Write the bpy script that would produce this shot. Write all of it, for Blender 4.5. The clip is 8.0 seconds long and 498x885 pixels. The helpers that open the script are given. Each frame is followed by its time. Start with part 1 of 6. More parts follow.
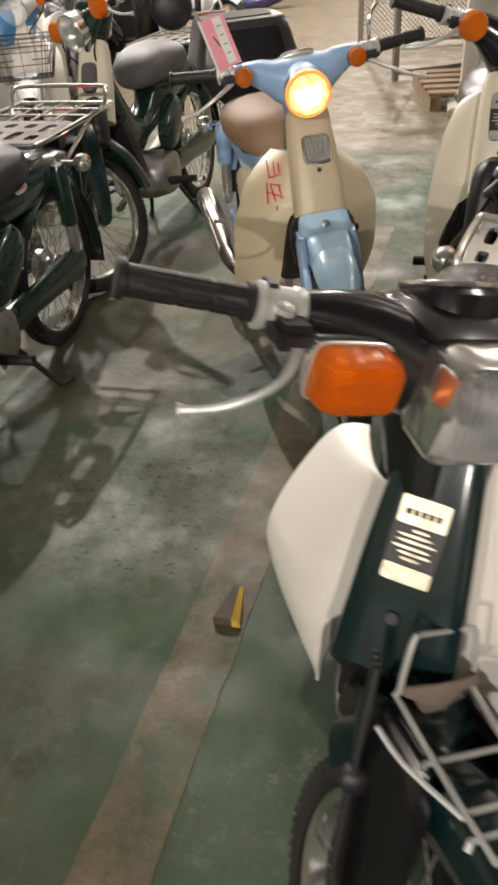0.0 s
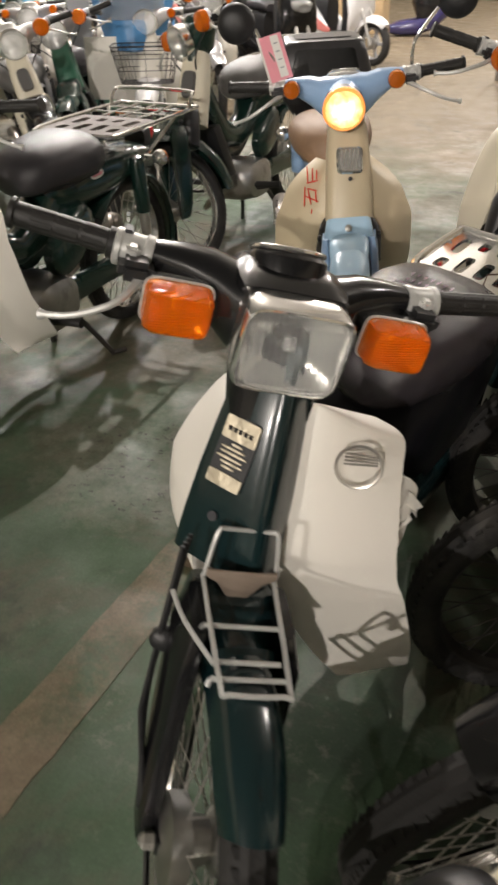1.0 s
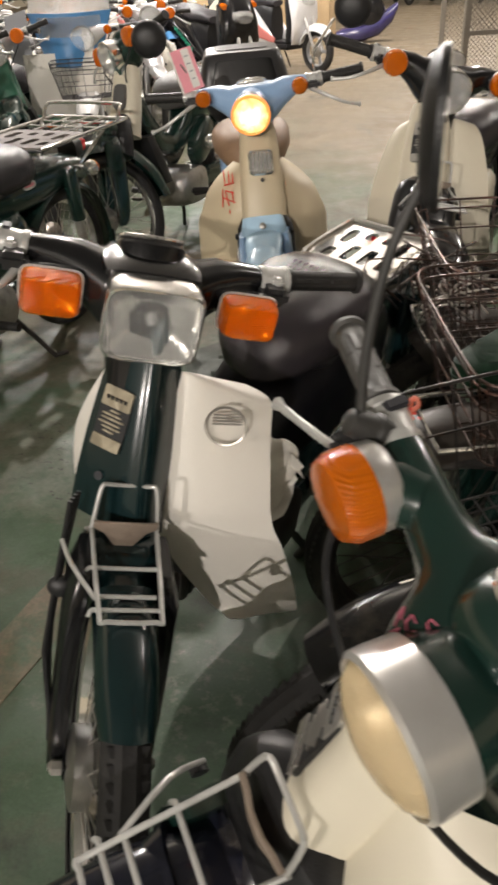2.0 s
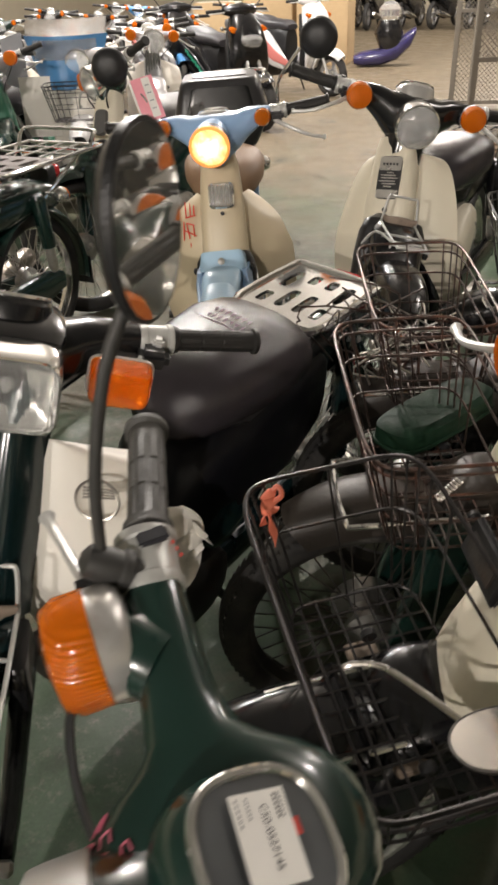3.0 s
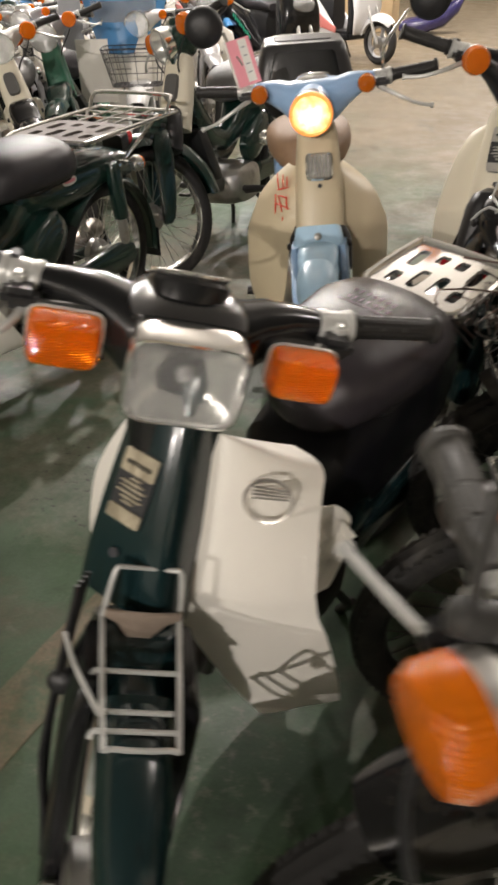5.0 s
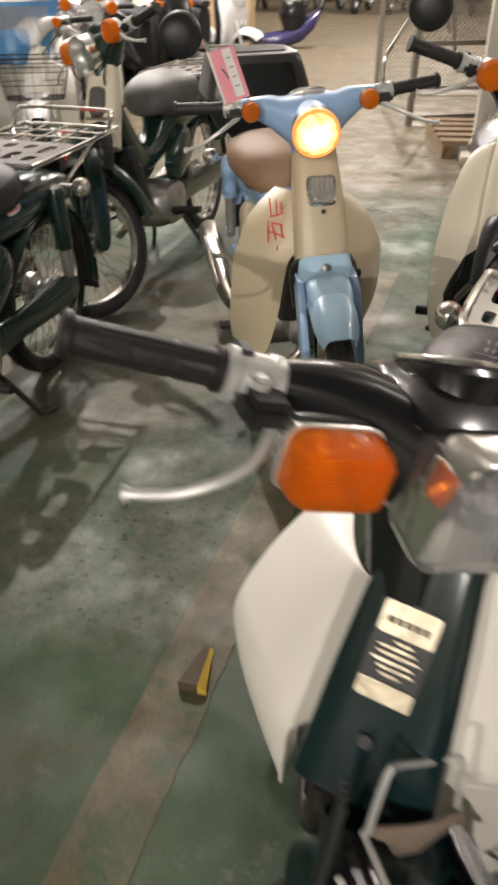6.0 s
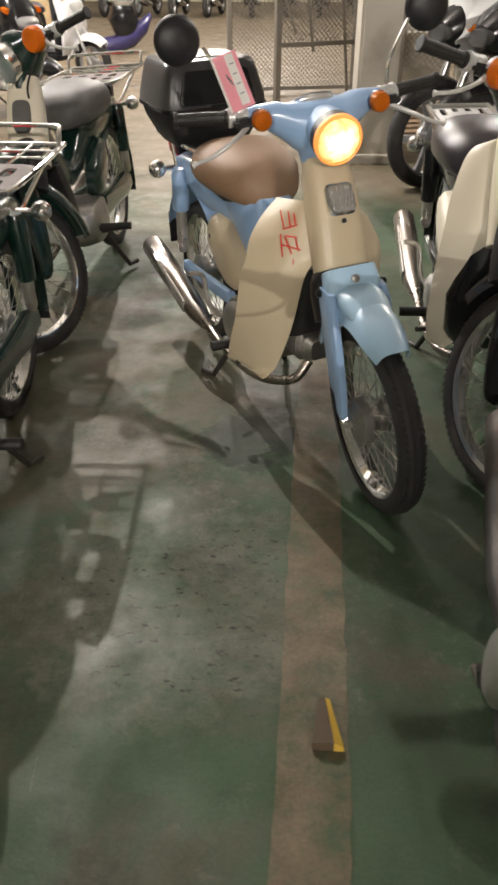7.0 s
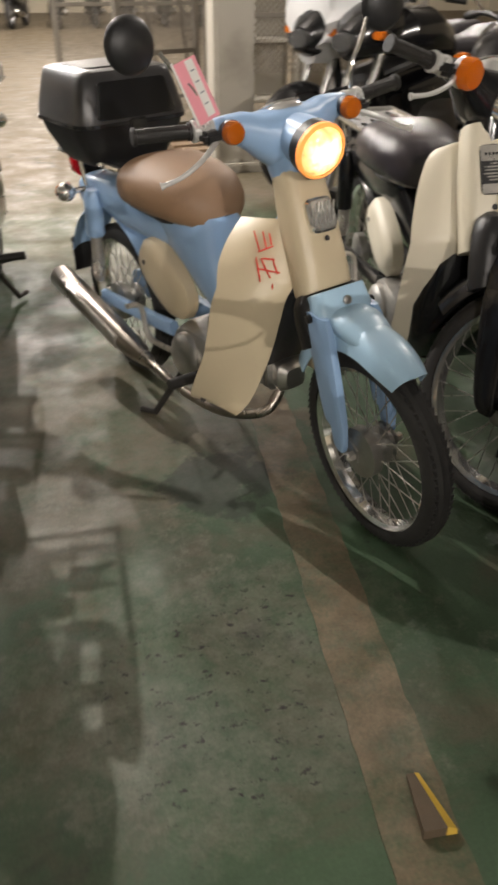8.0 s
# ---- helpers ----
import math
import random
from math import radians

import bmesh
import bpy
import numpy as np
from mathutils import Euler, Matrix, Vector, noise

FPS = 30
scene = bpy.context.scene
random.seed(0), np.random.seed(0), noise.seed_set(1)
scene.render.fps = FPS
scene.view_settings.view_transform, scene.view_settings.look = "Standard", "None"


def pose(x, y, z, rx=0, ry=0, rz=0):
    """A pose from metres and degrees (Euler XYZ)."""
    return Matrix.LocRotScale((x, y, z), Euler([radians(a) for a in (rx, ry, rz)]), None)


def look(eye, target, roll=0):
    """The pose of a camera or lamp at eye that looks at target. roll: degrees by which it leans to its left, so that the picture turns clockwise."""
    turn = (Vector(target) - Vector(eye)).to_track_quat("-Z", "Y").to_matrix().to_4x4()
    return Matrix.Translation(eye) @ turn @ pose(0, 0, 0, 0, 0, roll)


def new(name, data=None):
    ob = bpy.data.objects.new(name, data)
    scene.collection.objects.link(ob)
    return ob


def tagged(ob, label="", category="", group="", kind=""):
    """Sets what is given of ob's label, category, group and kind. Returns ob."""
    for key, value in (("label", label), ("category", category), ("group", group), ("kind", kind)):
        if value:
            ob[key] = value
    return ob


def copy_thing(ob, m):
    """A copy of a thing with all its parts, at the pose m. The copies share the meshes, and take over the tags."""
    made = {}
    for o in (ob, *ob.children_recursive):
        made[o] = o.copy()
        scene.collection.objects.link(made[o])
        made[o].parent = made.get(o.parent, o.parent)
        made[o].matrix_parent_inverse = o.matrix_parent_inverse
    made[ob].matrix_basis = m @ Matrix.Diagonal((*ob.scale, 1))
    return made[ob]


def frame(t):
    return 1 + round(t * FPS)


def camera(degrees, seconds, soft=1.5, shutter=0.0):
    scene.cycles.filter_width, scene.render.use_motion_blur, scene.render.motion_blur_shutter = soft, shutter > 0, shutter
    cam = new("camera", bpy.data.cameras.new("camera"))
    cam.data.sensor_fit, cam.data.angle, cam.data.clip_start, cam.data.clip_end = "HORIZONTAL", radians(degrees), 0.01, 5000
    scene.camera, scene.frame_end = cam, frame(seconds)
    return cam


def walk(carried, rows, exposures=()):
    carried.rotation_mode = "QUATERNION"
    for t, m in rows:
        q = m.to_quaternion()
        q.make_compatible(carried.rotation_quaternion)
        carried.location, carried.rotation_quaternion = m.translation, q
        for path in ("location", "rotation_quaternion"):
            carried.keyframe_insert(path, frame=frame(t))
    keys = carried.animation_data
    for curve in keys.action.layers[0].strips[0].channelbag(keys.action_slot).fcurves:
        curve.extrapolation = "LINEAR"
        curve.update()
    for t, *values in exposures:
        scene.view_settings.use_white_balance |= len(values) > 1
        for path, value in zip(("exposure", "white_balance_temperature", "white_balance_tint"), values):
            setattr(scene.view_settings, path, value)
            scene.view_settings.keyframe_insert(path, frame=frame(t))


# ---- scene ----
cam = camera(36.0, 8.0, soft=2.9, shutter=0.5)
PATH = [
    (0, (0.433, 0.334, 1.275), (0.078, 1.934, 0.129), -3.6),
    (0.3, (0.535, 0.273, 1.274), (0.136, 1.873, 0.142), -2.7),
    (0.5, (0.607, 0.237, 1.279), (0.153, 1.828, 0.154), -2.5),
    (1, (0.793, 0.2, 1.281), (0.151, 1.741, 0.18), -1.1),
    (1.2, (0.855, 0.177, 1.288), (0.187, 1.709, 0.189), -0.6),
    (1.5, (0.926, 0.143, 1.29), (0.248, 1.673, 0.194), -1.7),
    (2, (0.984, 0.111, 1.298), (0.391, 1.683, 0.213), -2.8),
    (2.1, (1.001, 0.119, 1.299), (0.422, 1.698, 0.217), -2.5),
    (2.2, (1.015, 0.133, 1.298), (0.457, 1.725, 0.224), -2.1),
    (3.3, (1.155, 0.333, 1.307), (0.467, 1.896, 0.266), -2.7),
    (3.5, (1.167, 0.331, 1.312), (0.467, 1.884, 0.264), -3.1),
    (3.8, (1.168, 0.333, 1.312), (0.466, 1.876, 0.251), -3.1),
    (4, (1.171, 0.336, 1.311), (0.463, 1.875, 0.247), -3.2),
    (4.5, (1.109, 0.333, 1.306), (0.399, 1.861, 0.228), -1.2),
    (5, (0.897, 0.314, 1.285), (0.216, 1.837, 0.182), -1.8),
    (5.2, (0.804, 0.3, 1.28), (0.163, 1.83, 0.163), -1.7),
    (6.3, (0.287, 0.506, 1.25), (0.075, 2.189, 0.19), 0.1),
    (6.5, (0.184, 0.517, 1.25), (0.06, 2.213, 0.197), -0.6),
    (7, (-0.048, 0.542, 1.239), (-0.016, 2.229, 0.165), 0.3),
    (7.5, (-0.208, 0.679, 1.204), (-0.03, 2.356, 0.129), 1.1),
    (8, (-0.371, 0.803, 1.206), (0.056, 2.448, 0.152), 0.4),
]
walk(cam, [(t, look(eye, target, roll)) for t, eye, target, roll in PATH])

# ---- world, lamps ----
world = bpy.data.worlds.new("world")
scene.world = world
world.use_nodes = True
world.node_tree.nodes["Background"].inputs[0].default_value = (0.9, 0.85, 0.75, 1)
world.node_tree.nodes["Background"].inputs[1].default_value = 0.006
scene.view_settings.exposure = 0.0
CEIL, LAMP_Z = 5.2, 4.42
# First spot follows a carrier's cast shadow; the rest are added, unseen fill.
LAMP_SPOTS = [(-1.9, 6.3, 425), (3.4, 4.6, 80), (-5.2, 7.6, 270), (-0.6, 12.5, 420), (-5.5, 10.5, 350),
              (4.5, 11.5, 240), (-3.6, -10.3, 900), (2.4, -10.3, 1020), (0.5, 19.0, 380), (-7.0, 18.0, 300)]



# ---- materials ----
def mat(name, col, rough=0.5, metal=0.0, scale=18.0, vary=0.15, bump=0.0, bscale=120.0, dirt=0.0, dcol=(0.10, 0.085, 0.065), coat=0.0, spec=0.5):
    m = bpy.data.materials.new(name)
    m.use_nodes = True
    nt = m.node_tree
    b = nt.nodes["Principled BSDF"]
    tc = nt.nodes.new("ShaderNodeTexCoord")
    n1 = nt.nodes.new("ShaderNodeTexNoise")
    n1.inputs["Scale"].default_value, n1.inputs["Detail"].default_value = scale, 6
    nt.links.new(tc.outputs["Object"], n1.inputs["Vector"])
    mix = nt.nodes.new("ShaderNodeMix")
    mix.data_type = "RGBA"
    mix.inputs["A"].default_value = (*[c * (1 - vary) for c in col], 1)
    mix.inputs["B"].default_value = (*[min(1, c * (1 + vary * 0.6)) for c in col], 1)
    nt.links.new(n1.outputs["Fac"], mix.inputs["Factor"])
    out = mix.outputs["Result"]
    n2 = nt.nodes.new("ShaderNodeTexNoise")
    n2.inputs["Scale"].default_value, n2.inputs["Detail"].default_value, n2.inputs["Roughness"].default_value = scale * 0.28, 8, 0.65
    nt.links.new(tc.outputs["Object"], n2.inputs["Vector"])
    if dirt:
        ramp = nt.nodes.new("ShaderNodeMapRange")
        ramp.inputs["From Min"].default_value, ramp.inputs["From Max"].default_value = 0.62 - dirt * 0.25, 0.75
        ramp.inputs["To Max"].default_value = min(0.9, 0.35 + dirt)
        nt.links.new(n2.outputs["Fac"], ramp.inputs["Value"])
        dm = nt.nodes.new("ShaderNodeMix")
        dm.data_type = "RGBA"
        dm.inputs["B"].default_value = (*dcol, 1)
        nt.links.new(ramp.outputs["Result"], dm.inputs["Factor"])
        nt.links.new(out, dm.inputs["A"])
        out = dm.outputs["Result"]
    nt.links.new(out, b.inputs["Base Color"])
    rr = nt.nodes.new("ShaderNodeMapRange")
    rr.inputs["To Min"].default_value, rr.inputs["To Max"].default_value = max(0.02, rough * 0.75), min(1, rough * 1.3)
    nt.links.new(n2.outputs["Fac"], rr.inputs["Value"])
    nt.links.new(rr.outputs["Result"], b.inputs["Roughness"])
    b.inputs["Metallic"].default_value = metal
    b.inputs["Coat Weight"].default_value = coat
    b.inputs["Coat Roughness"].default_value = 0.08
    b.inputs["Specular IOR Level"].default_value = spec
    if bump:
        n3 = nt.nodes.new("ShaderNodeTexNoise")
        n3.inputs["Scale"].default_value, n3.inputs["Detail"].default_value = bscale, 4
        nt.links.new(tc.outputs["Object"], n3.inputs["Vector"])
        bp = nt.nodes.new("ShaderNodeBump")
        bp.inputs["Strength"].default_value, bp.inputs["Distance"].default_value = bump, 0.002
        nt.links.new(n3.outputs["Fac"], bp.inputs["Height"])
        nt.links.new(bp.outputs["Normal"], b.inputs["Normal"])
    return m


def glow(name, col, strength):
    m = bpy.data.materials.new(name)
    m.use_nodes = True
    b = m.node_tree.nodes["Principled BSDF"]
    b.inputs["Base Color"].default_value = (*col, 1)
    b.inputs["Emission Color"].default_value = (*col, 1)
    b.inputs["Emission Strength"].default_value = strength
    return m


def glassy(name, col, rough=0.05, trans=1.0, ior=1.45, bump=0.0, bscale=60.0):
    m = mat(name, col, rough, 0, 30, 0.05, bump, bscale)
    b = m.node_tree.nodes["Principled BSDF"]
    b.inputs["Transmission Weight"].default_value = trans
    b.inputs["IOR"].default_value = ior
    return m


CHROME = mat("chrome", (0.82, 0.81, 0.79), 0.09, 0.92, 25, 0.12, dirt=0.12, dcol=(0.30, 0.24, 0.18))
SATIN = mat("satin_metal", (0.60, 0.59, 0.57), 0.3, 0.55, 40, 0.15, dirt=0.2, dcol=(0.25, 0.22, 0.18))
DIAL = mat("grey_dial", (0.075, 0.08, 0.085), 0.3, 0, 30, 0.2)
# Grey dust, laid on heavier to stand in for a paler reflection.
HAZY = mat("dusty_hazed_mirror", (0.66, 0.65, 0.62), 0.03, 0.86, 14, 0.15, dirt=0.45, dcol=(0.46, 0.44, 0.41))
OLDCHROME = mat("worn_chrome", (0.62, 0.59, 0.55), 0.28, 0.8, 40, 0.25, dirt=0.35, dcol=(0.20, 0.14, 0.10))
ALU = mat("cast_aluminium", (0.50, 0.49, 0.47), 0.42, 1.0, 40, 0.25, 0.3, 260, 0.3, (0.12, 0.10, 0.08))
WHITEMETAL = mat("painted_silver", (0.54, 0.54, 0.52), 0.35, 0.3, 30, 0.15, dirt=0.15)
RUBBER = mat("rubber", (0.018, 0.017, 0.016), 0.5, 0, 30, 0.3, 0.3, 300, 0.16, (0.07, 0.062, 0.052), spec=0.4)
TYRE = mat("tyre_rubber", (0.022, 0.021, 0.020), 0.75, 0, 22, 0.35, 0.4, 220, 0.35, (0.10, 0.09, 0.075))
BLACK = mat("black_paint", (0.010, 0.010, 0.011), 0.17, 0, 20, 0.3, dirt=0.05, coat=0.1, spec=0.45)
DEEPBLK = mat("deep_black_plastic", (0.006, 0.006, 0.008), 0.32, 0, 20, 0.3, spec=0.25)
BLACKPL = mat("black_plastic", (0.015, 0.015, 0.016), 0.4, 0, 30, 0.2, 0.25, 400, 0.10, (0.06, 0.055, 0.048), spec=0.42)
# Pale pinkish blotches stand in for the bright reflection in the loose mirror.
PALEMIRROR = mat("reflection_tinted_mirror", (0.72, 0.69, 0.65), 0.16, 0.80, 22, 0.25, dirt=0.60, dcol=(0.66, 0.58, 0.50))
DUSTBLK = mat("dusty_black_paint", (0.030, 0.024, 0.019), 0.45, 0, 14, 0.4, 0.3, 120, 0.4, (0.085, 0.062, 0.045))
GREYBLK = mat("greyed_black_paint", (0.040, 0.039, 0.037), 0.5, 0, 20, 0.2, dirt=0.2, dcol=(0.09, 0.085, 0.08))
NAVY = mat("navy_black_paint", (0.010, 0.011, 0.020), 0.15, 0, 16, 0.3, dirt=0.06, coat=0.4)
LIDPL = mat("satin_lid_plastic", (0.032, 0.031, 0.032), 0.30, 0, 16, 0.25, 0.2, 300, 0.3, (0.11, 0.105, 0.10), spec=0.55)
DARKSTEEL = mat("dirty_steel", (0.07, 0.065, 0.06), 0.55, 0.7, 25, 0.4, 0.3, 150, 0.4, (0.10, 0.06, 0.035))
SEATBLK = mat("seat_vinyl_black", (0.036, 0.034, 0.038), 0.36, 0, 26, 0.25, 0.4, 700, 0.15, (0.085, 0.078, 0.075), spec=0.38)
SEATMAUVE = mat("seat_vinyl_mauve_grey", (0.038, 0.033, 0.038), 0.23, 0, 20, 0.25, 0.35, 600, 0.2, (0.14, 0.125, 0.125), spec=0.5)
GRIPRUB = mat("worn_grip_rubber", (0.056, 0.054, 0.050), 0.5, 0, 30, 0.3, 0.3, 300, 0.2, (0.09, 0.085, 0.075), spec=0.4)
SEATGREY = mat("seat_vinyl_grey", (0.092, 0.089, 0.086), 0.5, 0, 26, 0.2, 0.4, 600, 0.2)
SEATBRN = mat("seat_vinyl_brown", (0.27, 0.165, 0.095), 0.5, 0, 24, 0.12, 0.4, 600, 0.12, (0.14, 0.09, 0.06))
GREEN = mat("dark_green_paint", (0.008, 0.028, 0.022), 0.22, 0, 16, 0.3, dirt=0.14, coat=0.6)
DULLGREEN = mat("dull_green_plastic", (0.009, 0.030, 0.016), 0.6, 0, 20, 0.3, 0.2, 200, 0.3, (0.035, 0.045, 0.028), spec=0.15)
TEAL = mat("deep_green_paint", (0.006, 0.020, 0.022), 0.2, 0, 16, 0.25, dirt=0.08, coat=0.25)
BLUE = mat("light_blue_paint", (0.30, 0.46, 0.70), 0.3, 0, 12, 0.07, dirt=0.05, coat=0.3)
BLUE2 = mat("pale_blue_paint", (0.41, 0.61, 0.79), 0.3, 0, 12, 0.08, dirt=0.05, coat=0.3)
BEIGE = mat("beige_plastic", (0.58, 0.49, 0.335), 0.38, 0, 9, 0.06, 0.08, 300, 0.07, (0.22, 0.18, 0.12))
CREAM = mat("cream_plastic", (0.66, 0.61, 0.485), 0.4, 0, 9, 0.08, 0.08, 300, 0.14, (0.20, 0.17, 0.10))
IVORY = mat("ivory_plastic", (0.76, 0.71, 0.58), 0.4, 0, 9, 0.08, 0.08, 300, 0.16, (0.30, 0.25, 0.15))
WHITEPL = mat("white_plastic", (0.84, 0.805, 0.735), 0.42, 0, 8, 0.06, 0.1, 300, 0.14, (0.30, 0.24, 0.17))
GREENPL = mat("green_plastic", (0.03, 0.13, 0.08), 0.35, 0, 12, 0.2, dirt=0.2)
SKYBLUE = mat("blue_plastic", (0.07, 0.24, 0.50), 0.35, 0, 12, 0.15, dirt=0.15)
PINK = mat("faded_red_plastic", (0.62, 0.20, 0.18), 0.4, 0, 12, 0.12, dirt=0.1)
WHITEPAINT = mat("white_paint", (0.75, 0.75, 0.76), 0.25, 0, 12, 0.06, dirt=0.06, coat=0.4)
GREYPL = mat("grey_plastic", (0.30, 0.31, 0.33), 0.45, 0, 12, 0.12, dirt=0.1)
SILVER = mat("silver_paint", (0.42, 0.42, 0.43), 0.32, 0.6, 14, 0.15, dirt=0.15, coat=0.3)
PURPLE = mat("purple_film", (0.03, 0.026, 0.10), 0.16, 0, 20, 0.4, 1.0, 25, coat=0.6)
ORANGE = glassy("amber_lens", (0.95, 0.22, 0.006), 0.06, 0.52, 1.45, 0.3, 70)
AMBERSHELL = glassy("amber_cover", (0.97, 0.285, 0.008), 0.05, 0.82, 1.42, 0.4, 70)
for m_ in (ORANGE, AMBERSHELL):
    nt = m_.node_tree
    wv = nt.nodes.new("ShaderNodeTexWave")
    wv.bands_direction = "Z"
    wv.inputs["Scale"].default_value, wv.inputs["Distortion"].default_value = 95, 0.2
    nt.links.new([n for n in nt.nodes if n.type == "TEX_COORD"][0].outputs["Object"], wv.inputs["Vector"])
    nt.links.new(wv.outputs["Fac"], [n for n in nt.nodes if n.type == "BUMP"][0].inputs["Height"])
REDLENS = glassy("red_lens", (0.65, 0.01, 0.02), 0.12, 0.2, 1.45, 0.4, 160)
LENS = glassy("clear_lens", (0.97, 0.97, 0.96), 0.03, 0.95, 1.35, 0.5, 70)
RIBLENS = glassy("ribbed_lens", (0.97, 0.97, 0.96), 0.09, 0.94, 1.38, 0.7, 70)
nt = RIBLENS.node_tree
wv = nt.nodes.new("ShaderNodeTexWave")
wv.bands_direction = "X"
wv.inputs["Scale"].default_value, wv.inputs["Distortion"].default_value = 42, 0.3
mp = nt.nodes.new("ShaderNodeMapping")
mp.inputs["Rotation"].default_value = (0, 0, radians(46))
nt.links.new([n for n in nt.nodes if n.type == "TEX_COORD"][0].outputs["Object"], mp.inputs["Vector"])
nt.links.new(mp.outputs["Vector"], wv.inputs["Vector"])
nt.links.new(wv.outputs["Fac"], [n for n in nt.nodes if n.type == "BUMP"][0].inputs["Height"])
DULLPLATE = mat("dull_plate", (0.19, 0.165, 0.155), 0.7, 0.0, 20, 0.3, dirt=0.35, spec=0.2)
BRACKET = mat("rusted_bracket", (0.27, 0.215, 0.17), 0.6, 0.2, 40, 0.3, 0.4, 120, 0.35, (0.13, 0.08, 0.05))
OLDLENS = glassy("yellowed_lens", (0.78, 0.66, 0.45), 0.22, 0.55, 1.4, 1.0, 60)
PALELENS = glassy("pale_lens", (0.90, 0.90, 0.88), 0.08, 0.8, 1.4, 0.8, 60)
REFLECT = mat("reflector", (0.80, 0.80, 0.77), 0.16, 0.9, 14, 0.3, 1.0, 45, 0.15, (0.35, 0.33, 0.30))
GILT = mat("gilt_emblem", (0.46, 0.41, 0.31), 0.36, 1.0, 60, 0.45, 0.5, 60)
MIRROR = mat("mirror_glass", (0.85, 0.85, 0.85), 0.02, 1.0, 12, 0.05, dirt=0.05)
LITBOWL = glow("lit_reflector", (1.0, 0.72, 0.34), 1.5)


def lit_lens(c):
    """Lamp glass that glows white-yellow round c and amber towards its rim, broken up by the ribs of the glass."""
    m = bpy.data.materials.new("lit_lens")
    m.use_nodes = True
    nt = m.node_tree
    b = nt.nodes["Principled BSDF"]
    tc = nt.nodes.new("ShaderNodeTexCoord")
    ds = nt.nodes.new("ShaderNodeVectorMath")
    ds.operation = "DISTANCE"
    ds.inputs[1].default_value = c
    nt.links.new(tc.outputs["Object"], ds.inputs[0])
    nz = nt.nodes.new("ShaderNodeTexNoise")
    nz.inputs["Scale"].default_value, nz.inputs["Detail"].default_value = 45, 3
    nt.links.new(tc.outputs["Object"], nz.inputs["Vector"])
    ad = nt.nodes.new("ShaderNodeMath")
    ad.operation = "MULTIPLY_ADD"
    ad.inputs[1].default_value, ad.inputs[2].default_value = 0.06, -0.03
    nt.links.new(nz.outputs["Fac"], ad.inputs[0])
    su = nt.nodes.new("ShaderNodeMath")
    nt.links.new(ds.outputs["Value"], su.inputs[0])
    nt.links.new(ad.outputs["Value"], su.inputs[1])
    rp = nt.nodes.new("ShaderNodeValToRGB")
    e = rp.color_ramp.elements
    e[0].position, e[0].color = 0.20, (1.0, 0.86, 0.55, 1)
    e[1].position, e[1].color = 1.0, (0.75, 0.20, 0.03, 1)
    k = e.new(0.62)
    k.color = (1.0, 0.62, 0.22, 1)
    mr = nt.nodes.new("ShaderNodeMapRange")
    mr.inputs["From Max"].default_value = 0.066
    nt.links.new(su.outputs["Value"], mr.inputs["Value"])
    nt.links.new(mr.outputs["Result"], rp.inputs["Fac"])
    nt.links.new(rp.outputs["Color"], b.inputs["Emission Color"])
    st = nt.nodes.new("ShaderNodeMapRange")
    st.inputs["From Min"].default_value, st.inputs["From Max"].default_value = 0.018, 0.062
    st.inputs["To Min"].default_value, st.inputs["To Max"].default_value = 2.6, 0.75
    nt.links.new(su.outputs["Value"], st.inputs["Value"])
    nt.links.new(st.outputs["Result"], b.inputs["Emission Strength"])
    b.inputs["Base Color"].default_value = (0.8, 0.5, 0.25, 1)
    b.inputs["Roughness"].default_value = 0.1
    return m


LITEDGE = glow("lit_lens_rim", (1.0, 0.36, 0.08), 0.7)
REDINK = mat("red_ink", (0.72, 0.05, 0.03), 0.5, 0, 60, 0.2)
PINKINK = mat("pink_ink", (0.50, 0.10, 0.16), 0.5, 0, 60, 0.2)
PURPINK = mat("mauve_ink", (0.66, 0.50, 0.62), 0.5, 0, 60, 0.3)
PAPER = mat("paper", (0.78, 0.76, 0.72), 0.6, 0, 40, 0.08)
PINKPAPER = mat("pink_paper", (0.85, 0.34, 0.40), 0.6, 0, 40, 0.1)
FAINT = mat("faint_print", (0.30, 0.30, 0.30), 0.7)
INK = mat("black_ink", (0.03, 0.03, 0.035), 0.6)
TAPE = mat("salmon_tape", (0.85, 0.22, 0.13), 0.5, 0, 40, 0.12)
CARD = mat("cardboard", (0.42, 0.30, 0.165), 0.75, 0, 14, 0.12, 0.2, 120)
CONC = mat("painted_column", (0.42, 0.39, 0.33), 0.6, 0, 3, 0.08, 0.2, 60, 0.1)
WALLM = mat("wall_paint", (0.50, 0.44, 0.33), 0.7, 0, 2, 0.1, 0.2, 40, 0.1)
CEILM = mat("ceiling_paint", (0.30, 0.285, 0.26), 0.8, 0, 2, 0.08)
STEELGREY = mat("grey_steel", (0.20, 0.18, 0.15), 0.5, 0.3, 10, 0.2, dirt=0.25)
WOODM = mat("pallet_wood", (0.22, 0.15, 0.09), 0.8, 0, 12, 0.3, 0.4, 80)
PIPE = mat("exhaust_steel", (0.36, 0.325, 0.29), 0.28, 1.0, 20, 0.25, dirt=0.3, dcol=(0.16, 0.10, 0.07))
RUSTWIRE = mat("rusty_wire", (0.055, 0.038, 0.032), 0.36, 0.55, 70, 0.5, dirt=0.45, dcol=(0.16, 0.055, 0.03))
WIRE = mat("dark_wire", (0.035, 0.032, 0.032), 0.34, 0.5, 60, 0.4, dirt=0.2, dcol=(0.12, 0.06, 0.03))
FILM = glassy("white_film", (0.86, 0.86, 0.86), 0.16, 0.35, 1.3, 1.0, 14)
